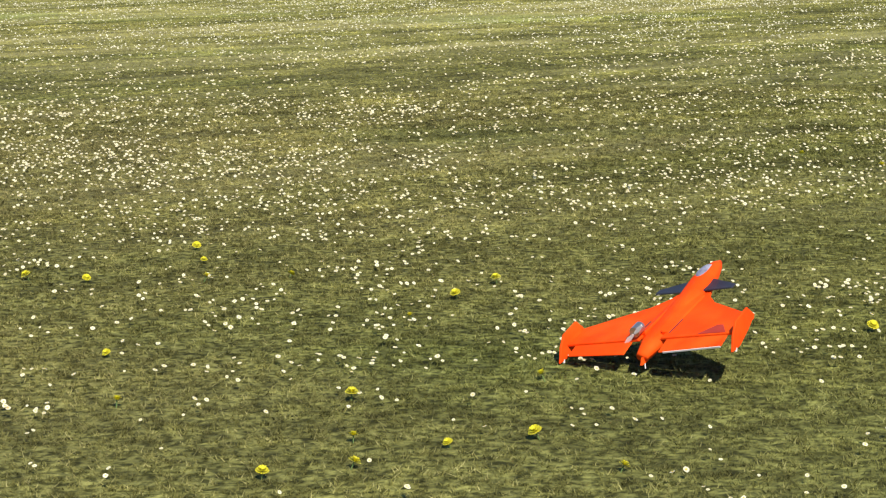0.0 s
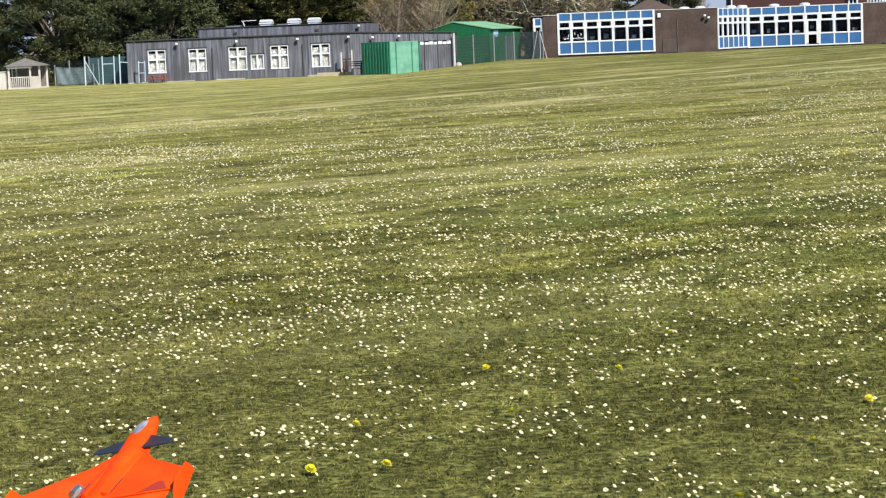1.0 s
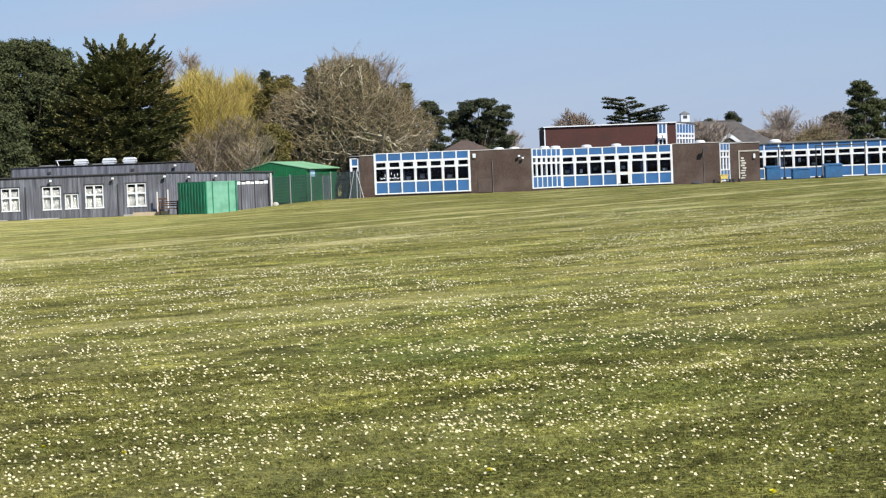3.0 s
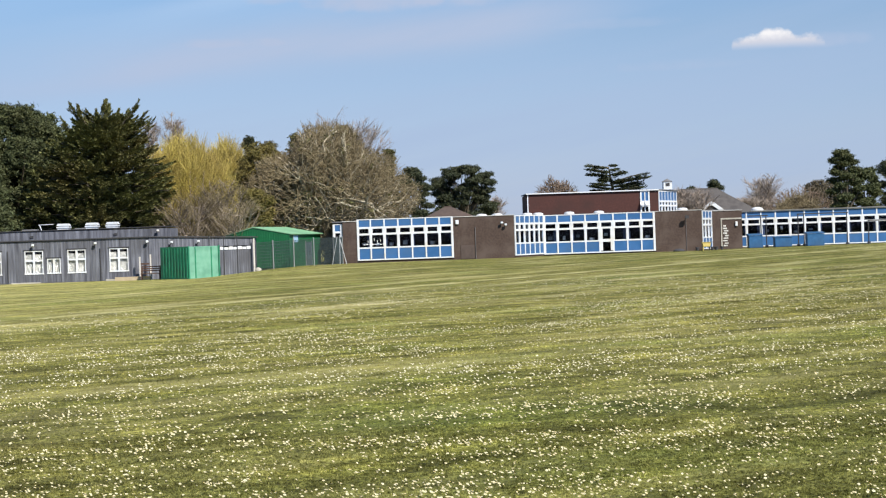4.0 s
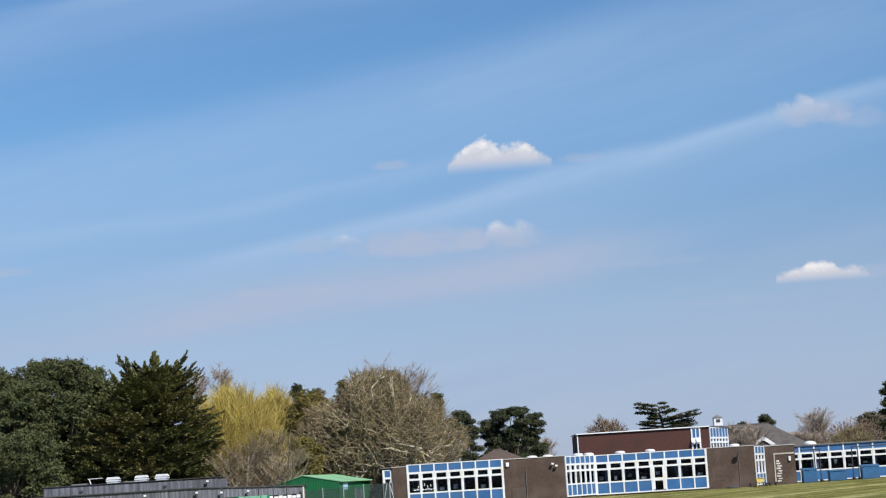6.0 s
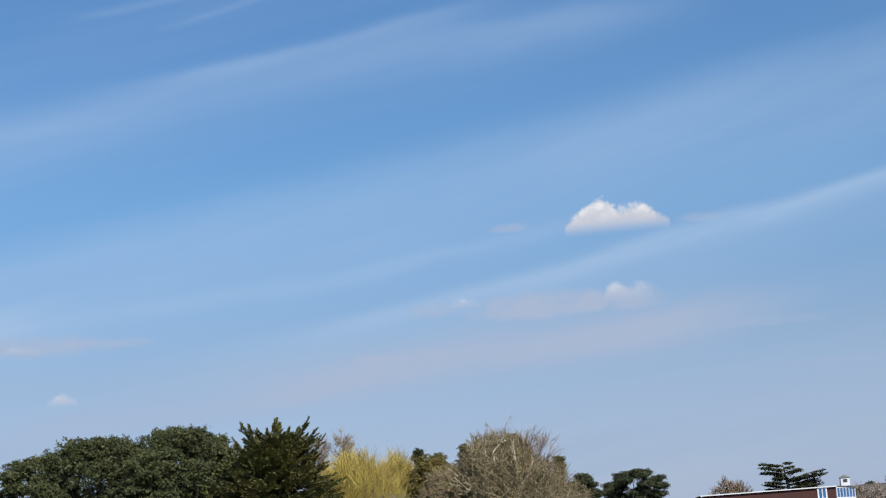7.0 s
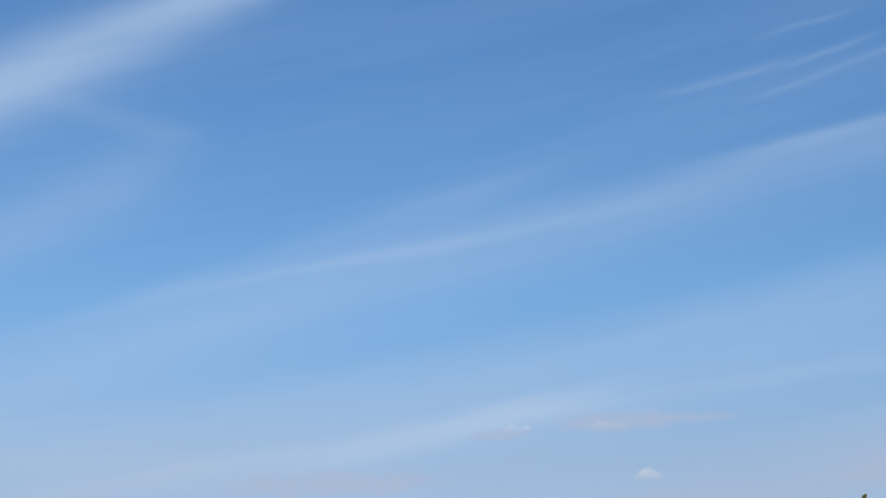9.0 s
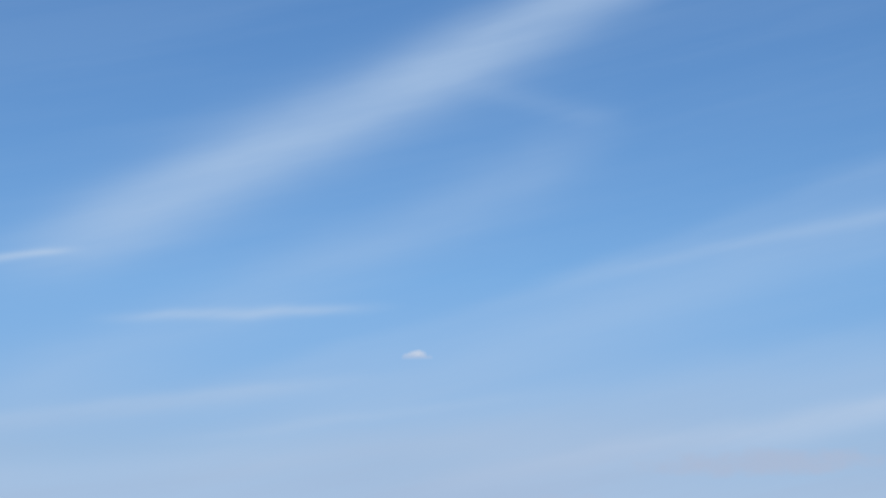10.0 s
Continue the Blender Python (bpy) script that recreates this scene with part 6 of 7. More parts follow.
door = box_part("ribbed_door", (0.02, 0.055, 0.06, S + 0.38, 0.0, 2.26), M_GREENBOX, box, "dark green ribbed steel doors")
for i in range(9):
    y = 0.12 + i * (S + 0.18) / 9
    box_part("rib", (-0.035, 0.018, y, y + 0.13, 0.08, 2.16), M_GREENBOX, door, bev=0.01)
box_part("rail", (-0.01, 0.018, 0.06, S + 0.38, 0.0, 0.075), M_GREENBOX, door)
box_part("rail", (-0.01, 0.018, 0.06, S + 0.38, 2.165, 2.26), M_GREENBOX, door)
for x in (0.0, S - 0.05):
    box_part("corner_post", (x, x + 0.09, -0.03, 0.057, 0.0, 2.28), M_GREENBOX, box, "green corner post")
box_part("seam_strip", (0.62, 0.70, 0.02, 0.057, 0.0, 2.20), M_GREENBOX, box, "green seam strip")
box_part("seam_strip", (2.05, 2.13, 0.02, 0.057, 0.0, 2.20), M_GREENBOX, box, "green seam strip")

shed = thing("green_shed", (-8.5, 149.5, float(gz(-8.5, 149.5)) - 0.05), -14, label="dark green clad shed with a pale green pitched roof", category="shed")
bm = bmesh.new()
bm_prism(bm, [(-5.3, 0), (0, 0), (0, 2.62), (-2.95, 3.18), (-5.3, 2.56)], "y", 0, 8.5)
part("wall", bm, M_SHED, shed, "dark green profiled walls")
for s in (0, 1):
    bm = bmesh.new()
    if s:
        bm_prism(bm, [(-2.95, 3.20), (0.22, 2.57), (0.22, 2.63), (-2.95, 3.26)], "y", -0.06, 8.7)
    else:
        bm_prism(bm, [(-2.95, 3.26), (-5.52, 2.54), (-5.52, 2.51), (-2.95, 3.20)], "y", -0.06, 8.7)
    part("roof", bm, M_SHEDROOF, shed, "pale green metal roof")
bm = bmesh.new()
for i in range(27):
    x = -5.25 + i * 0.2
    bm_box(bm, x, x + 0.05, -0.025, -0.001, 0.05, 2.55 + max(0.0, min(0.255 * (x + 5.3), 0.185 * -x)))
part("cladding_rib", bm, M_SHED, shed)
bm = bmesh.new()
bm_box(bm, 0.002, 0.03, 1.0, 2.2, 1.95, 2.5)
side_door = box_part("side_door", (0.002, 0.04, 4.3, 5.9, 0.05, 1.95), mat("grey_blue_door_paint", (0.075, 0.11, 0.125), (0.10, 0.14, 0.155), 3, 0.6, dirt=(0.06, 0.085, 0.095)), shed, "dull grey-blue side door")
for y in (4.22, 5.94):
    box_part("jamb", (0.002, 0.06, y - 0.04, y + 0.04, 0.05, 2.02), M_STEEL, side_door)
part("sign", bm, mat("pale_blue_sign", (0.30, 0.50, 0.68), (0.34, 0.54, 0.70), 3, 0.5), shed, "small pale blue board on the wall")
# ---- fences ----
def mesh_fence(name, pts, h, label, step=2.6, wires=True, wire=0.013):
    f = thing(name, (pts[0][0], pts[0][1], 0), label=label, category="fence")
    ox, oy = pts[0]
    segs = []
    for (xa, ya), (xb, yb) in zip(pts[:-1], pts[1:]):
        ln = math.hypot(xb - xa, yb - ya)
        n = max(1, round(ln / step))
        for i in range(n + 1):
            u = i / n
            x, y = xa + (xb - xa) * u, ya + (yb - ya) * u
            z = float(gz(x, y))
            bm = bmesh.new()
            bm_rod(bm, (x - ox, y - oy, z - 0.05), (x - ox, y - oy, z + h), 0.05, n=6)
            part("post", bm, M_STEEL, f)
        if wires:
            m = int(ln / 0.075)
            za, zb = float(gz(xa, ya)), float(gz(xb, yb))
            for i in range(m):
                u = (i + 0.5) / m
                x, y, z = xa + (xb - xa) * u - ox, ya + (yb - ya) * u - oy, za + (zb - za) * u
                segs.append(((x, y, z + 0.03), (x, y, z + h - 0.06), wire, wire))
            for j in range(10):
                zz = 0.05 + (h - 0.12) * j / 9
                segs.append(((xa - ox, ya - oy, za + zz), (xb - ox, yb - oy, zb + zz), wire, wire))
    if segs:
        v, fc = limbs_mesh(segs, 3)
        soup("wire_mesh", v, fc, M_MESH, f, "dark green wire mesh")
    return f


mesh_fence("mesh_fence", [(-11.0, 143.6), (-5.2, 152.0), (-4.55, 154.6)], 2.2, "dark wire mesh fence on grey steel posts")
brace = thing("fence_stay", (-5.4, 151.2, float(gz(-5.4, 151.2))), label="pale slanting steel stays at the fence end", category="stay")
for xa, xb, zb in ((0.1, 0.55, 2.2), (1.25, 0.75, 2.0), (0.72, 0.74, 2.3)):
    bm = bmesh.new()
    bm_rod(bm, (xa, 0, -0.04), (xb, 0.3, zb), 0.03)
    part("stay", bm, M_STEEL, brace)
mesh_fence("mesh_fence", [(-60.0, 143.0), (-44.0, 141.5), (-34.5, 139.0)], 1.9, "thin wire mesh fence beside the hut", wire=0.005)

# ---- grass blades, daisies, dandelions ----
def scatter(n, r0, r1, power, a0=-39.0, a1=17.0):
    """Random places in the part of the field that the camera looks over; density falls with distance."""
    u = rng.random(n)
    p = 2 - power
    r = (r0 ** p + u * (r1 ** p - r0 ** p)) ** (1 / p)
    a = np.radians(rng.uniform(a0, a1, n))
    return r * np.sin(a), r * np.cos(a)


def fbm(x, y, s, turn=0.0, sx=1.0, sy=1.0, seed=0.0):
    c, d = math.cos(radians(turn)), math.sin(radians(turn))
    u, w = (c * x + d * y) * sx * s, (-d * x + c * y) * sy * s
    return np.array([noise.fractal((float(p), float(q), seed), 1.0, 2.0, 4) for p, q in zip(u, w)])


def grass_blades(x, y, width, tall, material, label):
    ok = y < 131 + 22 * sm(x, -13, -6)
    x, y = x[ok], y[ok]
    n = len(x)
    r = np.hypot(x, y)
    h = rng.uniform(0.008, 0.022, n) * tall(r)
    w = rng.uniform(0.0018, 0.0042, n) * width(r)
    az = rng.uniform(0, 6.283, n)
    lean = rng.normal(0, 1.0, (n, 2)) * h[:, None] * 0.9
    z = gz(x, y) - 0.002
    dx, dy = np.cos(az) * w, np.sin(az) * w
    v = np.empty((n, 3, 3))
    v[:, 0] = np.stack([x - dx, y - dy, z], 1)
    v[:, 1] = np.stack([x + dx, y + dy, z], 1)
    v[:, 2] = np.stack([x + lean[:, 0], y + lean[:, 1], z + h], 1)
    ob = soup("grass", v.reshape(-1, 3), np.arange(n * 3).reshape(-1, 3), material)
    return tagged(ob, label, "grass", kind="stuff")


def tufts(n, per, r0, r1, power, size):
    """Blades gathered into small tussocks."""
    cx, cy = scatter(n, r0, r1, power)
    cx, cy = np.repeat(cx, per), np.repeat(cy, per)
    return cx + rng.normal(0, size, len(cx)), cy + rng.normal(0, size, len(cy))


near_x, near_y = tufts(62000, 9, 4.2, 17, 1.0, 0.012)
grass_blades(near_x, near_y, lambda r: 0.70 * np.clip(r / 6, 1, 2.4), lambda r: 0.9 + 0 * r, M_BLADE, "short tufted grass blades, green and straw-coloured")
mid_x, mid_y = scatter(260000, 6, 46, 1.15)
grass_blades(mid_x, mid_y, lambda r: 0.8 * np.clip(r / 7, 1, 4.0), lambda r: 1.0 + 0 * r, M_MIDBLADE, "short mown grass blades, green and straw-coloured")
far_x, far_y = scatter(220000, 34, 158, 1.1, -30.0, 16.0)
grass_blades(far_x, far_y, lambda r: np.clip(r / 11, 3.2, 5.0), lambda r: 0.8 + 0 * r, M_FARBLADE, "pale even mown grass over the far field")
CLUSTERS = ((0.46, 17.5, 0.7, 0.35), (-0.24, 15.5, 0.8, 0.4), (0.6, 12.4, 0.9, 0.5), (-7.1, 11.1, 1.2, 0.8), (2.0, 17.9, 1.0, 0.5))


def daisies():
    """Daisy heads all over the field: thick near by, thinning out with distance, gathered in clumps and slanting drifts."""
    x, y = np.hstack([scatter(32000, 4.2, 16, 0.0), scatter(60000, 16, 36, 0.5), scatter(150000, 36, 112, 1.0)])
    r = np.hypot(x, y)
    small = fbm(x, y, 2.6, 0, 0.8, 1.0, 5.0)
    drift = fbm(x, y, 0.55, 42, 0.45, 1.2, 3.1)
    broad = fbm(x, y, 0.16, 42, 0.45, 1.3, 9.7)
    d = 1.1 * small + (0.7 + 0.6 * sm(r, 14, 40)) * drift + (0.3 + 1.2 * sm(r, 18, 55)) * broad
    p = np.clip(0.34 * (1 + 2.9 * d), 0.05, 1.0)
    for cx, cy, a, b in CLUSTERS:
        p += 0.8 * np.exp(-((x - cx) / a) ** 2 - ((y - cy) / b) ** 2)
    p *= (0.66 + 0.06 * sm(r, 6.0, 8.5) + 0.20 * sm(r, 15, 24)) * (0.82 + 0.18 * sm(x / y, -0.30, -0.15))
    p *= 1 - 0.16 * sm(r, 20, 45) - 0.50 * sm(r, 55, 90)
    p *= 1 - 0.98 * sm(r, 42 + 26 * sm(x, -10, 12), 56 + 32 * sm(x, -10, 12))
    keep = (rng.random(len(x)) < p) & (y < 122 + 22 * sm(x, -13, -6))
    x, y = x[keep], y[keep]
    n = len(x)
    r = np.hypot(x, y)
    rad = rng.uniform(0.0056, 0.0108, n) * (1 + 0.22 * sm(r, 10, 20) + 0.35 * sm(r, 25, 70))
    hgt = rng.uniform(0.026, 0.045, n)
    # heads lean towards the light
    sd = np.array([math.sin(radians(SUN_AZ)), math.cos(radians(SUN_AZ))])
    nx = rng.normal(0, 0.25, n) + 0.42 * sd[0]
    ny = rng.normal(0, 0.25, n) + 0.42 * sd[1]
    nz = np.ones(n)
    nn = np.stack([nx, ny, nz], 1)
    nn /= np.linalg.norm(nn, axis=1, keepdims=True)
    u = np.cross(nn, [0, 1, 0])
    u /= np.linalg.norm(u, axis=1, keepdims=True)
    w = np.cross(nn, u)
    c = np.stack([x, y, gz(x, y) + hgt], 1)
    k = 8
    ring = []
    for i in range(k):
        t = 2 * math.pi * i / k
        rr = rad * rng.uniform(0.82, 1.12, n)
        ring.append(c + (math.cos(t) * u + math.sin(t) * w) * rr[:, None] + nn * rad[:, None] * 0.18)
    v = np.stack([c] + ring, 1)
    f = np.array([(0, 1 + i, 1 + (i + 1) % k) for i in range(k)])
    faces = (np.arange(n)[:, None, None] * (k + 1) + f[None]).reshape(-1, 3)
    ob = soup("daisies", v.reshape(-1, 3), faces, M_PETAL)
    tagged(ob, "many small white daisies in the grass", "daisies", kind="stuff")
    near = r < 22
    cc = c[near] + nn[near] * (rad[near] * 0.22)[:, None]
    ring = []
    for i in range(5):
        t = 2 * math.pi * i / 5
        ring.append(cc + (math.cos(t) * u[near] + math.sin(t) * w[near]) * (rad[near] * 0.34)[:, None])
    top = cc + nn[near] * (rad[near] * 0.22)[:, None]
    v = np.stack([top] + ring, 1)
    f = np.array([(0, 1 + i, 1 + (i + 1) % 5) for i in range(5)])
    faces = (np.arange(len(cc))[:, None, None] * 6 + f[None]).reshape(-1, 3)
    ob = soup("daisy_centres", v.reshape(-1, 3), faces, M_YOLK)
    tagged(ob, "yellow centres of the daisies in the grass", "daisies", kind="stuff")


M_PETAL = mat("daisy_petal", (0.62, 0.59, 0.42), (0.50, 0.46, 0.30), 30, 0.7, rand=0.12)
M_YOLK = mat("daisy_centre", (0.70, 0.48, 0.05), (0.62, 0.42, 0.05), 30, 0.7)
M_DANDELION = mat("dandelion_petal", (0.66, 0.59, 0.016), (0.56, 0.50, 0.014), 60, 0.7, bump=0.3)
M_STALK = mat("flower_stalk", (0.10, 0.16, 0.04), (0.14, 0.20, 0.05), 20, 0.7)
daisies()

DANDELIONS = ((-4.98, 7.26), (-4.70, 7.29), (-3.81, 6.04), (-3.39, 5.40), (-2.66, 5.71), (-2.95, 6.94), (-2.93, 7.38), (-2.88, 7.73), (-2.12, 6.15), (-1.90, 5.45), (-1.56, 5.19), (-2.54, 4.81), (-2.44, 5.24), (-2.33, 4.98), (-2.13, 5.28), (-4.61, 8.15), (-4.39, 7.83), (-4.17, 7.43), (-3.83, 7.60), (-0.89, 7.28), (-1.18, 7.23), (-0.46, 6.56), (-0.60, 6.36), (-0.28, 6.23), (0.26, 6.06), (0.43, 6.65), (-1.78, 6.81), (-1.11, 8.09), (-0.42, 8.27), (0.03, 9.34), (0.85, 8.84), (1.12, 8.42), (0.80, 7.55), (-1.85, 11.62), (-2.42, 12.11), (0.34, 10.36), (-0.61, 9.43), (2.24, 10.55), (1.69, 9.33))


def dandelion():
    """A dandelion head of layered narrow petals on a short stalk."""
    t = thing("dandelion", (0, -3, 0), label="yellow dandelion flower in the short grass", category="flower", group="dandelions in the grass")
    bm = bmesh.new()
    for ring, (n, r0, rise) in enumerate(((14, 0.021, 0.003), (12, 0.017, 0.007), (9, 0.012, 0.011))):
        for i in range(n):
            a = 2 * math.pi * (i + 0.5 * ring) / n
            d = Vector((math.cos(a), math.sin(a), 0))
            s = Vector((-d.y, d.x, 0)) * 0.0032
            o = Vector((0, 0, 0.028 + ring * 0.002))
            tip = o + d * r0 + Vector((0, 0, rise))
            v = [bm.verts.new(p) for p in (o + d * 0.002 - s * 0.5, o + d * 0.002 + s * 0.5, tip + s, tip - s)]
            bm.faces.new(v)
    part("flower_head", bm, M_DANDELION, t)
    bm = bmesh.new()
    bm_rod(bm, (0, 0, -0.005), (0, 0, 0.028), 0.0022, n=6)
    part("stalk", bm, M_STALK, t)
    return t


first = dandelion()
rd = random.Random(5)
for i, (x, y) in enumerate(DANDELIONS):
    m = pose(x, y, float(gz(x, y)), rd.uniform(5, 30), rd.uniform(-12, 25), rd.uniform(0, 360))
    k = rd.uniform(0.8, 1.15)
    if i == 0:
        first.matrix_world = m
        ob = first
    else:
        ob = copy_thing(first, m)
    ob.scale = (k, k, k)

# ---- model aircraft ----
def aircraft():
    """Delta-wing foam jet; x right, y to the nose, z up, origin at the middle of the trailing edge."""
    OR = mat("orange_foam", (0.90, 0.066, 0.002), (0.84, 0.056, 0.002), 9, 0.75, bump=0.12, bscale=120, dirt=(0.90, 0.095, 0.006), dscale=6)
    OR.node_tree.nodes["Principled BSDF"].inputs["Specular IOR Level"].default_value = 0.15
    NAVY = mat("dark_navy_foam", (0.018, 0.020, 0.030), (0.028, 0.030, 0.042), 20, 0.5)
    GREYC = mat("smoky_grey_canopy", (0.20, 0.20, 0.26), (0.33, 0.31, 0.37), 14, 0.4, dirt=(0.06, 0.07, 0.12), dscale=22)
    PALE = mat("white_foam", (0.70, 0.66, 0.62), (0.62, 0.56, 0.52), 20, 0.5)
    t = new("model_aircraft")
    tagged(t, "orange foam delta-wing model jet with dark canards", "model aircraft")

    def plate(pts, z0, z1, bev=0.002):
        bm = bmesh.new()
        bm_prism(bm, pts, "z", z0, z1)
        bevel(bm, bev)
        return bm

    for s in (-1, 1):
        out = [(0.040 * s, 0.42), (0.078 * s, 0.30), (0.130 * s, 0.240), (0.325 * s, 0.122), (0.352 * s, 0.105), (0.352 * s, -0.012), (0.045 * s, -0.012)]
        part("wing", plate(out, -0.004, 0.006), OR, t)
        # hinged elevon, drooped a little
        bm = plate([(0.070 * s, -0.016), (0.31 * s, -0.016), (0.31 * s, -0.076), (0.070 * s, -0.088)], -0.002, 0.004)
        bmesh.ops.rotate(bm, cent=(0, 0, 0), matrix=Matrix.Rotation(radians(9), 3, "X"), verts=bm.verts)
        part("elevon", bm, OR, t)
        if s > 0:
            bm = plate([(0.09, -0.0885), (0.31, -0.0775), (0.31, -0.0805), (0.09, -0.0915)], -0.002, 0.004, 0.0005)
            bmesh.ops.rotate(bm, cent=(0, 0, 0), matrix=Matrix.Rotation(radians(9), 3, "X"), verts=bm.verts)
            part("trim_strip", bm, PALE, t, "white edge of the elevon")
            # dark red patch near the tip
            bm = plate([(0.190, -0.008), (0.300, -0.008), (0.262, 0.050), (0.240, 0.052)], 0.0062, 0.0080, 0.0005)
            part("hatch", bm, mat("dark_red_patch", (0.36, 0.030, 0.012), (0.44, 0.038, 0.014), 20, 0.6), t, "dark red patch on the wing")
        # tip fins above and below
        bm = bmesh.new()
        bm_prism(bm, [(-0.085, -0.032), (-0.030, -0.036), (0.045, -0.016), (0.110, 0.008), (0.080, 0.050), (-0.010, 0.044), (-0.050, 0.014)], "x", 0.350 * s - 0.004, 0.350 * s + 0.004)
        bevel(bm, 0.0015)
        part("tip_fin", bm, OR, t)
        bm = bmesh.new()
        bm_rod(bm, (0.350 * s, -0.055, -0.030), (0.350 * s, -0.06, -0.042), 0.006, 0.004, 8)
        part("skid", bm, PALE, t, "pale tip skid")
        out = [(0.02 * s, 0.425), (0.160 * s, 0.355), (0.160 * s, 0.325), (0.03 * s, 0.320)]
        part("canard", plate(out, 0.012, 0.018), NAVY, t, "dark navy canard")
        bm = bmesh.new()
        bm_prism(bm, [(0.03 * s, -0.03), (0.062 * s, -0.03), (0.062 * s, 0.010), (0.03 * s, 0.018)], "y", 0.02, 0.30)
        bevel(bm, 0.004)
        part("intake", bm, OR, t)
    # fuselage by sections: y, half width, bottom, top
    bm = bmesh.new()
    rings = []
    for y, w, zb, zt in ((-0.085, 0.022, -0.040, -0.008), (-0.01, 0.042, -0.038, 0.008), (0.14, 0.052, -0.036, 0.014), (0.28, 0.050, -0.034, 0.028), (0.38, 0.044, -0.026, 0.044), (0.46, 0.032, -0.014, 0.046), (0.52, 0.017, 0.0, 0.038), (0.548, 0.005, 0.012, 0.028)):
        rings.append([bm.verts.new((w * cx, y, (zb + zt) / 2 + (zt - zb) / 2 * cz)) for cx, cz in ((-0.55, 1), (0.55, 1), (1, 0.35), (1, -0.5), (0.6, -1), (-0.6, -1), (-1, -0.5), (-1, 0.35))])
    for a, b in zip(rings[:-1], rings[1:]):
        for i in range(8):
            bm.faces.new((a[i], a[(i + 1) % 8], b[(i + 1) % 8], b[i]))
    bm.faces.new(list(reversed(rings[0])))
    bm.faces.new(rings[-1])
    bmesh.ops.recalc_face_normals(bm, faces=bm.faces)
    part("fuselage", bm, OR, t, smooth=True)
    bm = bmesh.new()
    dome(bm, (0, 0, 0), 1.0, 1.0, 16)
    bmesh.ops.scale(bm, vec=(0.026, 0.058, 0.017), verts=bm.verts)
    bmesh.ops.translate(bm, vec=(-0.004, 0.435, 0.036), verts=bm.verts)
    part("canopy", bm, GREYC, t, "smoky grey canopy", True)
    # keel under the tail
    bm = bmesh.new()
    bm_prism(bm, [(-0.105, -0.048), (0.01, -0.054), (0.05, -0.036), (-0.01, -0.033), (-0.085, -0.028)], "x", -0.005, 0.005)
    part("keel", bm, OR, t)
    bm = bmesh.new()
    bm_rod(bm, (0.0, -0.08, -0.045), (0.002, -0.092, -0.068), 0.003, 0.002, 6)
    part("tail_skid", bm, PALE, t, "pale tail skid")
    # motor and propeller in the slot behind the wing
    bm = bmesh.new()
    bm_rod(bm, (-0.05, 0.03, 0.034), (-0.05, -0.015, 0.034), 0.019, 0.019, 16)
    motor = part("motor", bm, mat("motor_metal", (0.45, 0.44, 0.42), (0.55, 0.53, 0.50), 30, 0.35, metal=0.9), t, "small silver motor")
    bm = bmesh.new()
    for a in (0, 180):
        c, d = math.cos(radians(a + 35)), math.sin(radians(a + 35))
        v = [bm.verts.new((-0.05 + c * r_ - d * h_, y_ + 0.032, 0.03 + d * r_ + c * h_)) for r_, h_, y_ in ((0.004, -0.004, -0.050), (0.03, -0.009, -0.053), (0.055, -0.004, -0.054), (0.055, 0.004, -0.050), (0.03, 0.007, -0.048), (0.004, 0.004, -0.048))]
        w = [bm.verts.new(q.co + Vector((0, -0.003, 0))) for q in v]
        bm.faces.new(v)
        bm.faces.new(list(reversed(w)))
        for i in range(6):
            bm.faces.new((v[i], w[i], w[(i + 1) % 6], v[(i + 1) % 6]))
    part("propeller", bm, PALE, motor, "pale two-bladed propeller")
    # dark slots and the opening by the starboard elevon
    for x in (0.064, -0.068):
        box_part("hinge_slot", (x - 0.002, x + 0.002, 0.02, 0.12, 0.0062, 0.0075), NAVY, t, "dark slot beside the fuselage")
    return t


jet = aircraft()
turn = Matrix.Rotation(radians(-13.4), 4, "Z") @ Matrix.Rotation(radians(16.8), 4, "X") @ Matrix.Rotation(radians(-11.1), 4, "Y") @ Matrix.Scale(1.03, 4)
jet.matrix_world = Matrix.Translation((-1.795, 6.36, 0.0)) @ turn
low = min((turn @ v.co).z for o in jet.children_recursive for v in o.data.vertices)
jet.matrix_world = Matrix.Translation((-1.795, 6.36, 0.002 - low)) @ turn

# ---- roofs beyond the school ----
M_TILE = mat("brown_roof_tile", (0.070, 0.050, 0.042), (0.10, 0.070, 0.056), 2, 0.85, bump=0.4, bscale=10, dirt=(0.062, 0.048, 0.042))
M_SLATE = mat("grey_roof_tile", (0.060, 0.055, 0.054), (0.090, 0.082, 0.079), 2, 0.85, bump=0.4, bscale=10, dirt=(0.09, 0.083, 0.08))


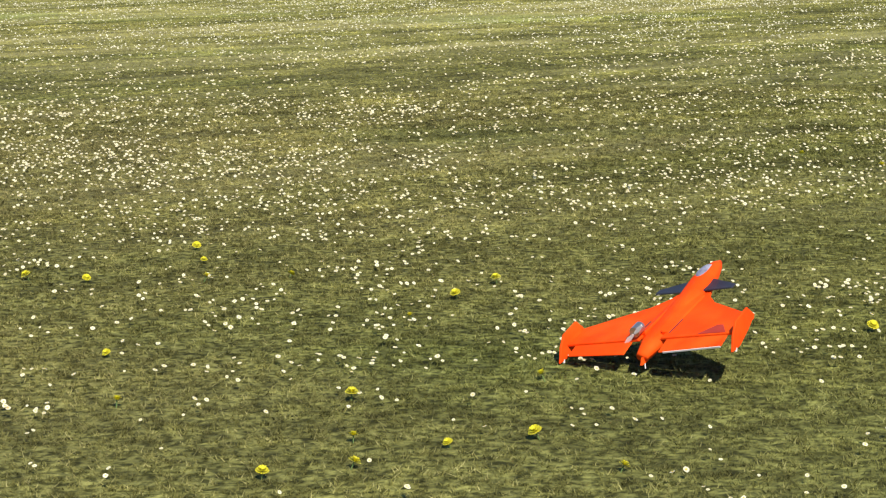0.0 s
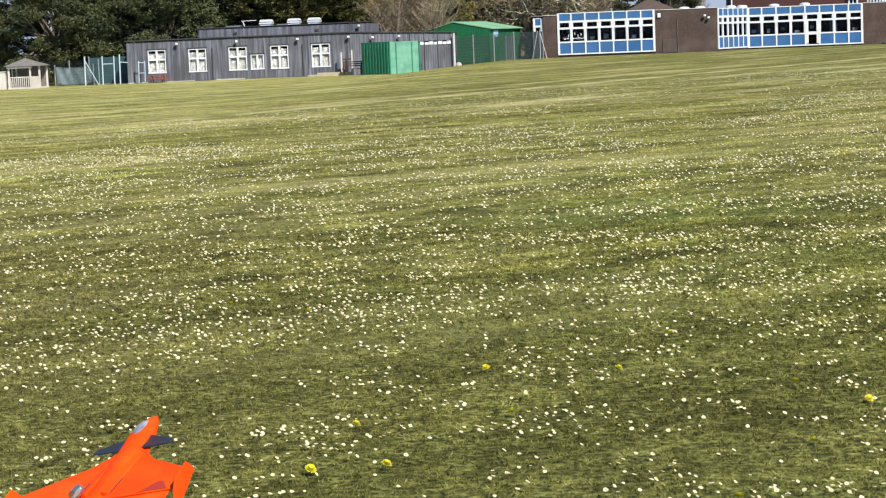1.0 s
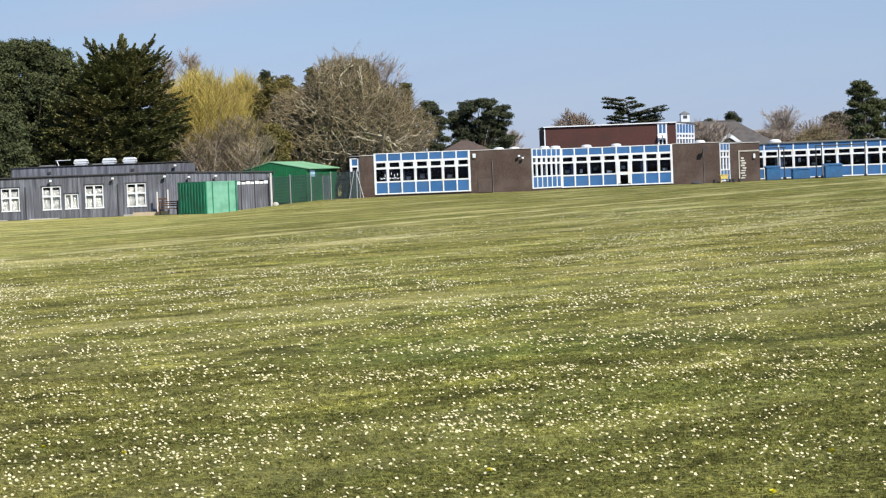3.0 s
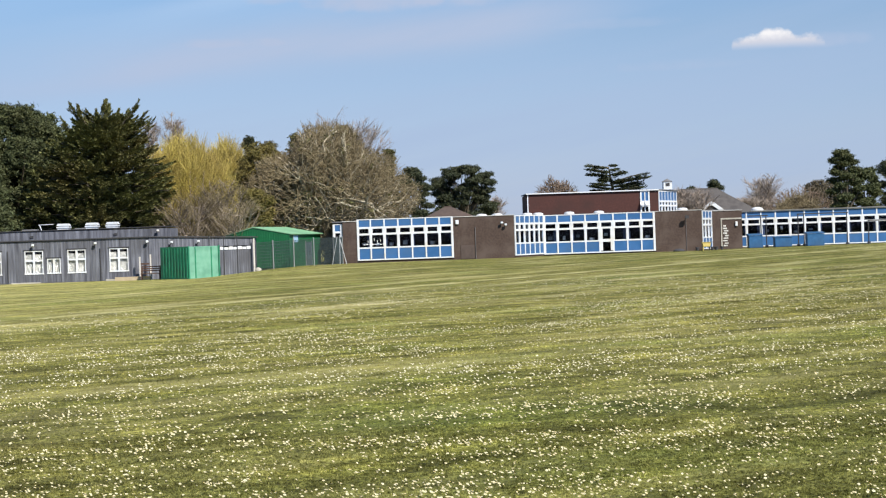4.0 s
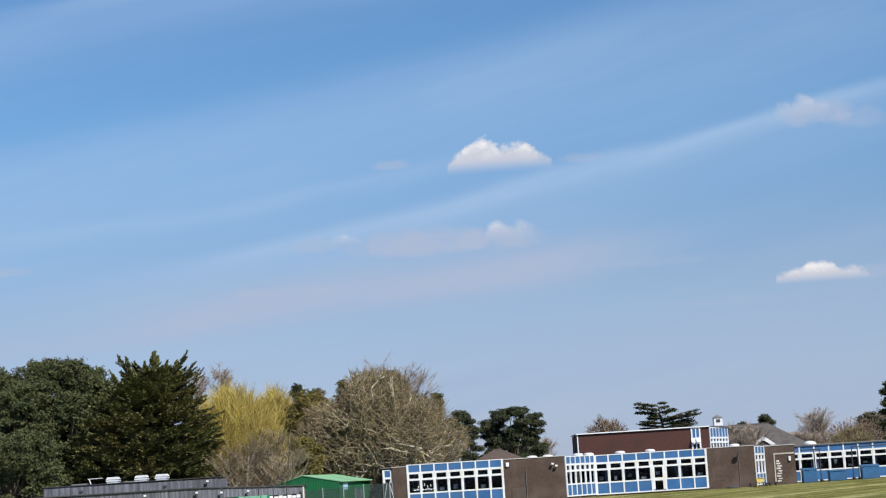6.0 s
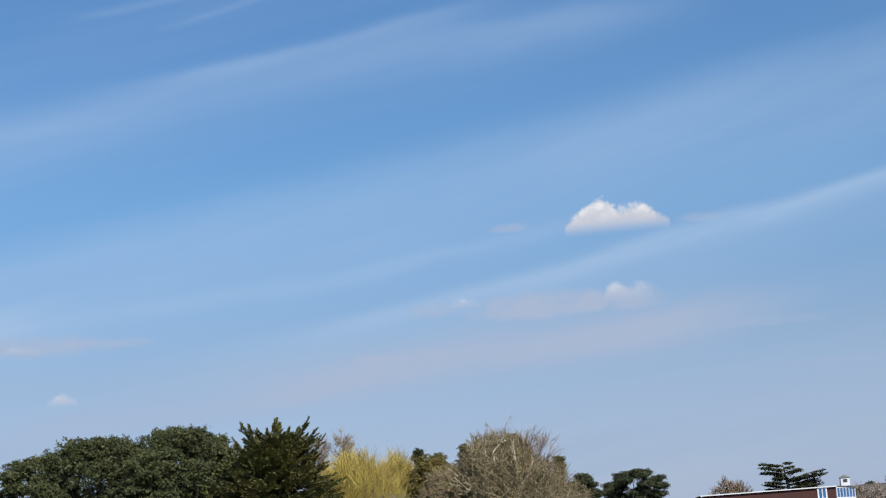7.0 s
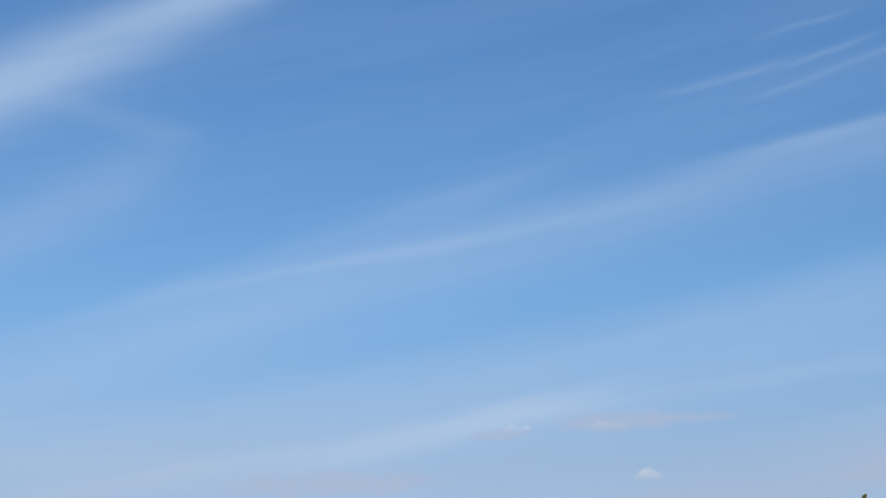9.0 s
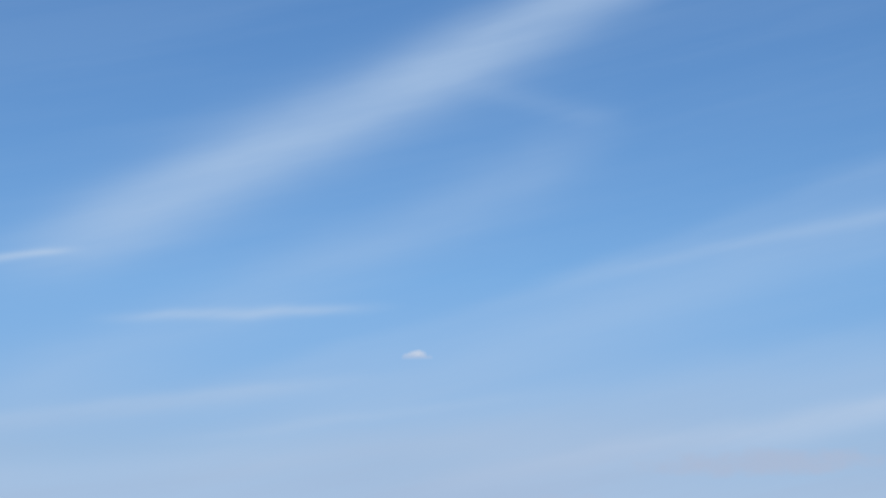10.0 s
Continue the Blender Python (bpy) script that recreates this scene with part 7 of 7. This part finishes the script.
def hip_house(x0, x1, y0, y1, eave, ridge, rmat, label, gable=None):
    cx, cy = (x0 + x1) / 2, (y0 + y1) / 2
    t = thing("house", (cx, cy, 0), label=label, category="house")
    w, d = (x1 - x0) / 2, (y1 - y0) / 2
    box_part("wall", (-w + 0.3, w - 0.3, -d + 0.3, d - 0.3, -0.2, eave), M_BRICK, t)
    bm = bmesh.new()
    r = max(0.3, w - d)
    v = [bm.verts.new(p) for p in ((-w, -d, eave), (w, -d, eave), (w, d, eave), (-w, d, eave), (-r, 0, ridge), (r, 0, ridge))]
    for f in ((0, 1, 5, 4), (1, 2, 5), (2, 3, 4, 5), (3, 0, 4), (3, 2, 1, 0)):
        bm.faces.new([v[i] for i in f])
    part("roof", bm, rmat, t, "tiled hipped roof")
    bm = bmesh.new()
    bm_box(bm, -r - 0.1, r + 0.1, -0.12, 0.12, ridge - 0.06, ridge + 0.06)
    part("ridge", bm, rmat, t)
    if gable:
        gx, gw, gz0, gh = gable
        bm = bmesh.new()
        bm_prism(bm, [(gx - gw, gz0), (gx + gw, gz0), (gx, gz0 + gh)], "y", -d - 0.6, 0)
        part("gable", bm, rmat, t, "tiled gable roof")
        bm = bmesh.new()
        bm_prism(bm, [(gx - gw - 0.1, gz0), (gx - gw + 0.35, gz0), (gx, gz0 + gh - 0.35), (gx + gw - 0.35, gz0), (gx + gw + 0.1, gz0), (gx, gz0 + gh + 0.1)], "y", -d - 0.75, -d - 0.6)
        part("bargeboard", bm, M_WHITE, t, "white painted bargeboard")
    return t


hip_house(at_az(0.75, 195), at_az(2.25, 195), 192, 198, 3.9, 5.0, M_TILE, "brown tiled hipped roof behind the school")
hip_house(at_az(7.3, 190), at_az(10.6, 190), 186.2, 193.8, 3.2, 5.80, M_SLATE, "grey tiled roof with a white gable", gable=(0.5, 1.5, 3.3, 1.15))
bm = bmesh.new()
bm_prism(bm, [(at_az(10.0, 188), 3.0), (at_az(13.2, 188), 3.0), (at_az(12.8, 188), 3.3), (at_az(10.3, 188), 3.3)], "y", 186, 192)
tagged(part("roof_ridge", bm, M_ROOFGREY), "long low grey roof behind the classrooms", "roof")

# ---- far end of the field: summer house, screens and sports frames ----
M_PALEWOOD = mat("pale_painted_wood", (0.56, 0.53, 0.50), (0.66, 0.63, 0.60), 4, 0.7, dirt=(0.45, 0.42, 0.38))
M_SHINGLE = mat("grey_shingle", (0.13, 0.12, 0.11), (0.19, 0.175, 0.16), 6, 0.9, bump=0.3)
gx, gy = -42.0, 139.2
summer = thing("summer_house", (gx, gy, float(gz(gx, gy))), label="open grey wooden summer house with pale balustrade", category="summer house")
bm = bmesh.new()
v = [bm.verts.new(p) for p in ((-1.50, -1.4, 1.66), (1.36, -1.4, 1.66), (1.36, 1.0, 1.66), (-1.50, 1.0, 1.66), (-0.2, -0.2, 2.26))]
for f in ((0, 1, 4), (1, 2, 4), (2, 3, 4), (3, 0, 4), (3, 2, 1, 0)):
    bm.faces.new([v[i] for i in f])
part("roof", bm, M_SHINGLE, summer, "grey shingled hipped roof")
for x, y in ((-1.2, -1.1), (0.40, -1.1), (1.10, -1.1), (-1.2, 0.8), (1.10, 0.8)):
    box_part("post", (x - 0.06, x + 0.06, y - 0.06, y + 0.06, 0, 1.66), M_PALEWOOD, summer)
box_part("fascia", (-1.30, 0.60, -1.30, -1.17, 1.52, 1.64), M_PALEWOOD, summer)
box_part("floor", (-1.3, 1.2, -1.2, 0.9, -0.1, 0.12), M_PALEWOOD, summer)
box_part("rear_wall", (-1.14, 1.04, 0.75, 0.84, 0.12, 1.64), M_SHINGLE, summer)
box_part("rail", (-1.14, 0.4, -1.14, -1.06, 0.82, 0.90), M_PALEWOOD, summer)
for i in range(11):
    box_part("baluster", (-1.1 + i * 0.145, -1.045 + i * 0.145, -1.13, -1.08, 0.12, 0.82), M_PALEWOOD, summer)
box_part("side_panel", (0.47, 1.03, -1.14, -1.08, 0.12, 0.90), M_PALEWOOD, summer)

cx_, cy_ = -43.9, 138.3
cab = thing("storage_box", (cx_, cy_, float(gz(cx_, cy_))), label="white upright storage box beside the summer house", category="storage box")
bm = bmesh.new()
bm_box(bm, -0.45, 0.45, -0.35, 0.35, 0, 1.28)
bevel(bm, 0.02)
part("body", bm, M_PALEWOOD, cab)
box_part("lid", (-0.5, 0.5, -0.4, 0.4, 1.28, 1.34), M_PALEWOOD, cab)

sx_, sy_ = -38.9, 140.2
scr = thing("tarpaulin_screen", (sx_, sy_, float(gz(sx_, sy_))), label="pale blue-grey tarpaulin sheet stretched on posts", category="screen")
bm = bmesh.new()
cols, rws = 18, 8
grid = [[bm.verts.new((-1.4 + 2.8 * i / cols, 0.05 * math.sin(i * 1.3 + j * 0.7), 0.05 + (1.45 - 0.12 * math.sin(math.pi * i / cols)) * j / rws)) for i in range(cols + 1)] for j in range(rws + 1)]
for j in range(rws):
    for i in range(cols):
        bm.faces.new((grid[j][i], grid[j][i + 1], grid[j + 1][i + 1], grid[j + 1][i]))
bmesh.ops.solidify(bm, geom=bm.faces[:], thickness=0.01)
part("sheet", bm, mat("blue_grey_tarpaulin", (0.27, 0.36, 0.40), (0.35, 0.44, 0.47), 1.5, 0.55, dirt=(0.22, 0.28, 0.30), dscale=1.2), scr, smooth=True)
for x in (-1.45, 1.45):
    bm = bmesh.new()
    bm_rod(bm, (x, 0.03, -0.05), (x, 0.03, 1.6), 0.04)
    part("post", bm, M_STEEL, scr)


M_PALEBLUE = mat("pale_blue_paint", (0.40, 0.50, 0.58), (0.50, 0.60, 0.67), 4, 0.5, dirt=(0.34, 0.42, 0.48))
play = thing("play_frame", (-36.0, 137.3, float(gz(-36.0, 137.3))), label="pale blue steel posts of a sports frame", category="play frame")
for x, h, r in ((-1.3, 2.1, 0.055), (0.0, 2.06, 0.05), (0.86, 2.06, 0.05), (1.28, 2.16, 0.05), (2.66, 1.62, 0.04), (3.12, 1.62, 0.035)):
    bm = bmesh.new()
    bm_rod(bm, (x, 0, -0.04), (x + 0.03, 0, h), r)
    part("post", bm, M_PALEBLUE, play)
for xa, za, xb, zb in ((-1.25, 1.78, -0.32, 0.0), (0.0, 1.5, 0.86, 1.5), (1.28, 1.6, 1.9, 1.55), (2.66, 1.5, 3.12, 1.5), (2.66, 0.75, 3.12, 0.75)):
    bm = bmesh.new()
    bm_rod(bm, (xa, 0.02, za), (xb, 0.02, zb), 0.032)
    part("bar", bm, M_PALEBLUE, play)

M_TEAL = mat("teal_screen_mesh", (0.020, 0.060, 0.072), (0.032, 0.085, 0.098), 4, 0.7)
wx, wy = -36.9, 141.0
wind = thing("wind_screen", (wx, wy, float(gz(wx, wy))), label="dark teal mesh screen behind the sports frames", category="screen")
box_part("sheet", (-1.0, 2.4, 0, 0.03, 0.05, 2.0), M_TEAL, wind)
for x in (-1.05, 2.42):
    bm = bmesh.new()
    bm_rod(bm, (x, 0, -0.05), (x, 0, 2.1), 0.045)
    part("post", bm, M_STEEL, wind)

# cream block with blue windows at the far end
M_CREAM = mat("cream_render", (0.52, 0.44, 0.28), (0.60, 0.51, 0.34), 2, 0.9, dirt=(0.44, 0.38, 0.26))
ax, ay = -51.6, 139.5
blk = thing("school_block", (ax, ay, float(gz(ax, ay))), label="cream school block with white-framed blue windows", category="building")
wall_run(blk, "wall", (-6.0, 0.0), (1.2, 0.0), 0, 0.35, M_CREAM, 0.25)
wall_run(blk, "wall", (-6.0, 0.0), (1.2, 0.0), 3.3, 3.7, M_CREAM, 0.25)
wall_run(blk, "wall", (-1.5, 0.0), (-0.9, 0.0), 0.35, 3.3, M_CREAM, 0.25)
wall_run(blk, "wall", (4.30, 0.0), (4.7, 0.0), 0.0, 3.7, M_CREAM, 0.25)
window_wall(blk, (-6.0, 0.0), (-1.5, 0.0), 6, 0.35, 3.3, "white window frame with blue panels", rows=(("pane", 0.03, 0.10), ("pane", 0.14, 0.42), ("pane", 0.455, 0.515), ("panel", 0.55, 0.84), ("pane", 0.88, 0.95)))
window_wall(blk, (-0.9, 0.0), (4.30, 0.0), 7, 0.35, 3.3, "white window frame with blue panels", rows=(("pane", 0.03, 0.10), ("pane", 0.14, 0.42), ("pane", 0.455, 0.515), ("panel", 0.55, 0.84), ("pane", 0.88, 0.95)))
wall_run(blk, "wall", (1.2, 0.0), (4.30, 0.0), 0, 0.35, M_CREAM, 0.25)
for i in range(14):
    x = -0.72 + i * 0.371
    box_part("baluster", (x - 0.05, x + 0.05, -0.16, -0.10, 0.72, 1.60), M_WHITE, blk, "white upright bar before the glass")
box_part("rail", (-0.9, 4.30, -0.17, -0.09, 1.60, 1.68), M_WHITE, blk, "white rail before the glass")
box_part("rail", (-0.9, 4.30, -0.17, -0.09, 0.64, 0.72), M_WHITE, blk, "white rail before the glass")
wall_run(blk, "wall", (1.2, 0.0), (4.30, 0.0), 3.3, 3.7, M_CREAM, 0.25)
wall_run(blk, "side_wall", (4.68, 0.26), (3.0, 3.6), 0, 3.7, M_CREAM, 0.25)
wall_run(blk, "rear_wall", (3.0, 3.6), (-6.0, 3.6), 0, 3.7, M_CREAM, 0.25)
wall_run(blk, "side_wall", (-6.0, 3.6), (-6.0, 0.0), 0, 3.7, M_CREAM, 0.25)
box_part("room_wall", (-5.7, 3.1, 2.6, 2.7, 0, 3.65), M_DARKROOM, blk)
slab(blk, "roof", ((-6.2, -0.2), (4.8, -0.2), (3.2, 3.8), (-6.2, 3.8)), 3.7, 3.82, M_WHITE, "flat roof with a white edge")


def bush(x, y, w, h, seed, label, leafmat):
    z = float(gz(x, y))
    t = thing("bush", (x, y, z), label=label, category="bush", group="low bushes at the field's edge")
    c = rng.normal(0, 1, (420, 3))
    c /= np.linalg.norm(c, axis=1, keepdims=True)
    c = c * (0.6 + 0.45 * rng.random((420, 1))) * [w / 2, w / 3, h * 0.55] + [0, 0, h * 0.45]
    c[:, 2] = np.maximum(c[:, 2], 0.06)
    v, f = leaf_soup(c, 0.17, 6, flat=0.2)
    soup("leaves", v, f, leafmat, t)
    segs = [((0, 0, -0.03), tuple(c[i] * 0.8), 0.03, 0.01) for i in range(14)]
    v, f = limbs_mesh(segs, 4)
    soup("stem", v, f, M_BARK, t)
    return t


bush(-48.9, 138.6, 2.2, 0.8, 1, "low green bush before the cream block", M_IVY)
bush(-46.4, 138.4, 1.4, 1.2, 2, "dark bush beside the cream block", M_PINEDARK)
bush(-47.4, 138.2, 1.6, 0.7, 3, "brown low shrub at the field's edge", M_BROWNLEAF)

# ---- things before the hut and the classrooms ----
ox, oy = -31.95, 137.1
bench = thing("picnic_table", (ox, oy, float(gz(ox, oy))), label="low orange-red picnic table with two bench seats", category="picnic table")
M_RED = mat("orange_red_paint", (0.24, 0.060, 0.030), (0.32, 0.085, 0.042), 6, 0.6, dirt=(0.14, 0.05, 0.035), dscale=3)
for y in (-0.19, 0.0, 0.19):
    box_part("top_board", (-0.62, 0.62, y - 0.085, y + 0.085, 0.49, 0.55), M_RED, bench, bev=0.008)
for y in (-0.50, 0.50):
    box_part("seat", (-0.70, 0.70, y - 0.10, y + 0.10, 0.25, 0.32), M_RED, bench, bev=0.008)
for x in (-0.42, 0.42):
    box_part("seat_beam", (x - 0.03, x + 0.03, -0.58, 0.58, 0.19, 0.249), M_RED, bench)
    box_part("top_beam", (x - 0.03, x + 0.03, -0.27, 0.27, 0.43, 0.489), M_RED, bench)
    for q in (-1, 1):
        bm = bmesh.new()
        bm_rod(bm, (x + 0.05, q * 0.42, 0.0), (x + 0.05, q * 0.14, 0.47), 0.035, n=6)
        part("leg", bm, M_RED, bench)

fx, fy = -17.62, 136.3
seat = thing("garden_bench", (fx, fy, float(gz(fx, fy))), label="dark wooden garden bench against the hut", category="bench")
M_DKWOOD = mat("dark_stained_wood", (0.065, 0.035, 0.025), (0.10, 0.055, 0.04), 8, 0.7, stretch=(1, 1, 5))
for z in (0.62, 0.76, 0.90):
    box_part("back_slat", (-0.7, 0.7, 0.22, 0.26, z, z + 0.08), M_DKWOOD, seat)
box_part("seat_board", (-0.7, 0.7, -0.22, 0.20, 0.42, 0.47), M_DKWOOD, seat)
for x in (-0.68, 0.60):
    box_part("leg", (x, x + 0.08, -0.22, -0.14, 0, 0.62), M_DKWOOD, seat)
    box_part("leg", (x, x + 0.08, 0.20, 0.28, 0, 1.0), M_DKWOOD, seat)
    box_part("arm", (x, x + 0.08, -0.14, 0.20, 0.60, 0.66), M_DKWOOD, seat)

px0, py0 = -17.9, 137.3
porch = thing("pergola", (px0, py0, float(gz(px0, py0))), label="slim pale timber posts with a dark crosspiece", category="pergola")
for x in (-0.60, 0.16):
    box_part("post", (x - 0.05, x + 0.05, -0.05, 0.05, 0, 1.65 if x < 0 else 1.8), M_PALEWOOD, porch)
box_part("crosspiece", (-0.55, 0.11, -0.04, 0.04, 1.08, 1.20), M_DKWOOD, porch)
sp = thing("sleeper", (-19.0, 136.7, float(gz(-19.0, 136.7))), label="pale timber sleepers edging the hut's base", category="sleeper")
box_part("body", (-1.2, 1.3, -0.15, 0.15, 0, 0.26), mat("pale_sleeper", (0.36, 0.29, 0.20), (0.46, 0.38, 0.27), 4, 0.85, stretch=(1, 5, 5)), sp)

for x, y, h in ((-11.73, 139.5, 2.75), (-13.68, 138.8, 2.95), (-12.42, 136.4, 2.75)):
    t = thing("lamp_pole", (x, y, float(gz(x, y))), label="thin dark steel pole before the hut", category="pole", group="poles before the hut")
    bm = bmesh.new()
    bm_rod(bm, (0, 0, -0.05), (0, 0, h), 0.038)
    part("pole", bm, M_DARK, t)
t = thing("marker_post", (-10.75, 142.6, float(gz(-10.75, 142.6))), label="white corner post beside the hut", category="post")
box_part("post", (-0.055, 0.055, -0.055, 0.055, -0.05, 2.45), M_PALEWOOD, t)
t = thing("pale_stone", (-10.45, 142.1, float(gz(-10.45, 142.1))), label="pale lump of stone at the post's foot", category="stone")
bm = bmesh.new()
dome(bm, (0, 0, -0.02), 0.22, 0.3, 9)
for q in bm.verts:
    q.co.x *= 1 + 0.3 * math.sin(q.co.z * 9)
part("body", bm, M_CONCRETE, t)


def storage_bin(x, y, w, h, d, material, label):
    t = thing("storage_bin", (x, y, float(gz(x, y))), label=label, category="bin", group="bins by the classrooms")
    bm = bmesh.new()
    bm_box(bm, -w / 2, w / 2, -d / 2, d / 2, 0, h * 0.86)
    bevel(bm, 0.03)
    part("body", bm, material, t)
    bm = bmesh.new()
    bm_prism(bm, [(-d / 2 - 0.05, h * 0.865), (d / 2 + 0.05, h * 0.865), (d / 2 + 0.05, h), (-d / 2 - 0.05, h * 0.92)], "x", -w / 2 - 0.05, w / 2 + 0.05)
    part("lid", bm, material, t)
    return t


M_BINBLUE = mat("blue_storage_plastic", (0.016, 0.088, 0.215), (0.028, 0.120, 0.27), 3, 0.5, dirt=(0.03, 0.075, 0.16))
M_YELLOW = mat("yellow_plastic", (0.55, 0.42, 0.12), (0.62, 0.49, 0.17), 6, 0.5)
storage_bin(at_az(10.55, 166), 166, 1.22, 1.24, 0.9, M_BINBLUE, "blue storage chest before the classroom windows")
storage_bin(at_az(12.28, 166), 166, 1.50, 1.24, 0.9, M_BINBLUE, "blue storage chest beside a canopy post")
storage_bin(at_az(11.35, 167), 167, 1.5, 0.95, 0.9, M_BINBLUE, "low blue storage chest before the classrooms")
tray = thing("water_tray", (at_az(9.12, 159.2), 159.2, float(gz(at_az(9.12, 159.2), 159.2))), label="yellow plastic play tray on short legs by the wall", category="play tray")
bm = bmesh.new()
bm_prism(bm, [(-0.30, 0.30), (0.30, 0.30), (0.36, 0.66), (-0.36, 0.66)], "y", -0.25, 0.25)
bevel(bm, 0.03)
part("tub", bm, M_YELLOW, tray)
box_part("rim", (-0.39, 0.39, -0.29, 0.29, 0.655, 0.70), M_YELLOW, tray, bev=0.01)
for x in (-0.26, 0.26):
    for y in (-0.18, 0.18):
        box_part("leg", (x - 0.03, x + 0.03, y - 0.03, y + 0.03, -0.02, 0.305), M_YELLOW if x < 0 else M_DARK, tray)
bk = thing("black_bag", (at_az(8.32, 158.5), 158.5, 0), label="dark heap lying by the brick wall", category="bag")
bm = bmesh.new()
dome(bm, (0, 0, 0), 0.42, 0.24, 12)
bmesh.ops.scale(bm, vec=(1.25, 0.8, 1.0), verts=bm.verts)
part("body", bm, M_DARK, bk, smooth=True)

M_FRAME = mat("dark_grey_steel", (0.030, 0.032, 0.040), (0.055, 0.058, 0.070), 5, 0.75, dirt=(0.03, 0.03, 0.034))


def canopy_frame(x0, x1, posts, top, label):
    """Bare steel frame of an awning: upright tubes with weighted feet and one crosspiece."""
    t = thing("canopy_frame", (x0, 167.6, float(gz(x0, 167.6))), label=label, category="canopy", group="frames before the classrooms")
    for x in posts:
        bm = bmesh.new()
        bm_rod(bm, (x - x0, 0, -0.05), (x - x0, 0, top - 0.06), 0.05)
        post = part("post", bm, M_FRAME, t)
        bm = bmesh.new()
        bm_rod(bm, (x - x0, -0.06, 0.0), (x - x0, -0.06, 0.20), 0.17, 0.14, 12)
        part("foot", bm, M_DARK, post, "black round weight at the foot")
    box_part("beam", (0, x1 - x0, -0.05, 0.05, top - 0.06, top + 0.04), M_FRAME, t)


canopy_frame(30.6, 32.4, (31.78, 32.24), 2.80, "grey steel awning frame with two close posts")
canopy_frame(35.0, 39.5, (35.05, 35.56, 39.36), 2.83, "wide grey steel awning frame with three posts")
canopy_frame(41.2, 43.4, (41.25, 43.3), 2.06, "low dark steel frame before a classroom door")
for az_, y_, r_ in ((8.86, 158.9, 0.16), (9.30, 159.6, 0.15), (9.41, 159.9, 0.17), (9.58, 161.0, 0.14)):
    t = thing("plant_pot", (at_az(az_, y_), y_, float(gz(at_az(az_, y_), y_))), label="small black pot on the ground by the brick wall", category="pot", group="pots by the brick wall")
    bm = bmesh.new()
    bm_rod(bm, (0, 0, -0.02), (0, 0, 0.26), r_ * 0.75, r_, 12)
    part("body", bm, M_DARK, t)
    bm = bmesh.new()
    bm_rod(bm, (0, 0, 0.24), (0, 0, 0.29), r_ * 1.12, r_ * 1.12, 12)
    part("rim", bm, M_DARK, t)
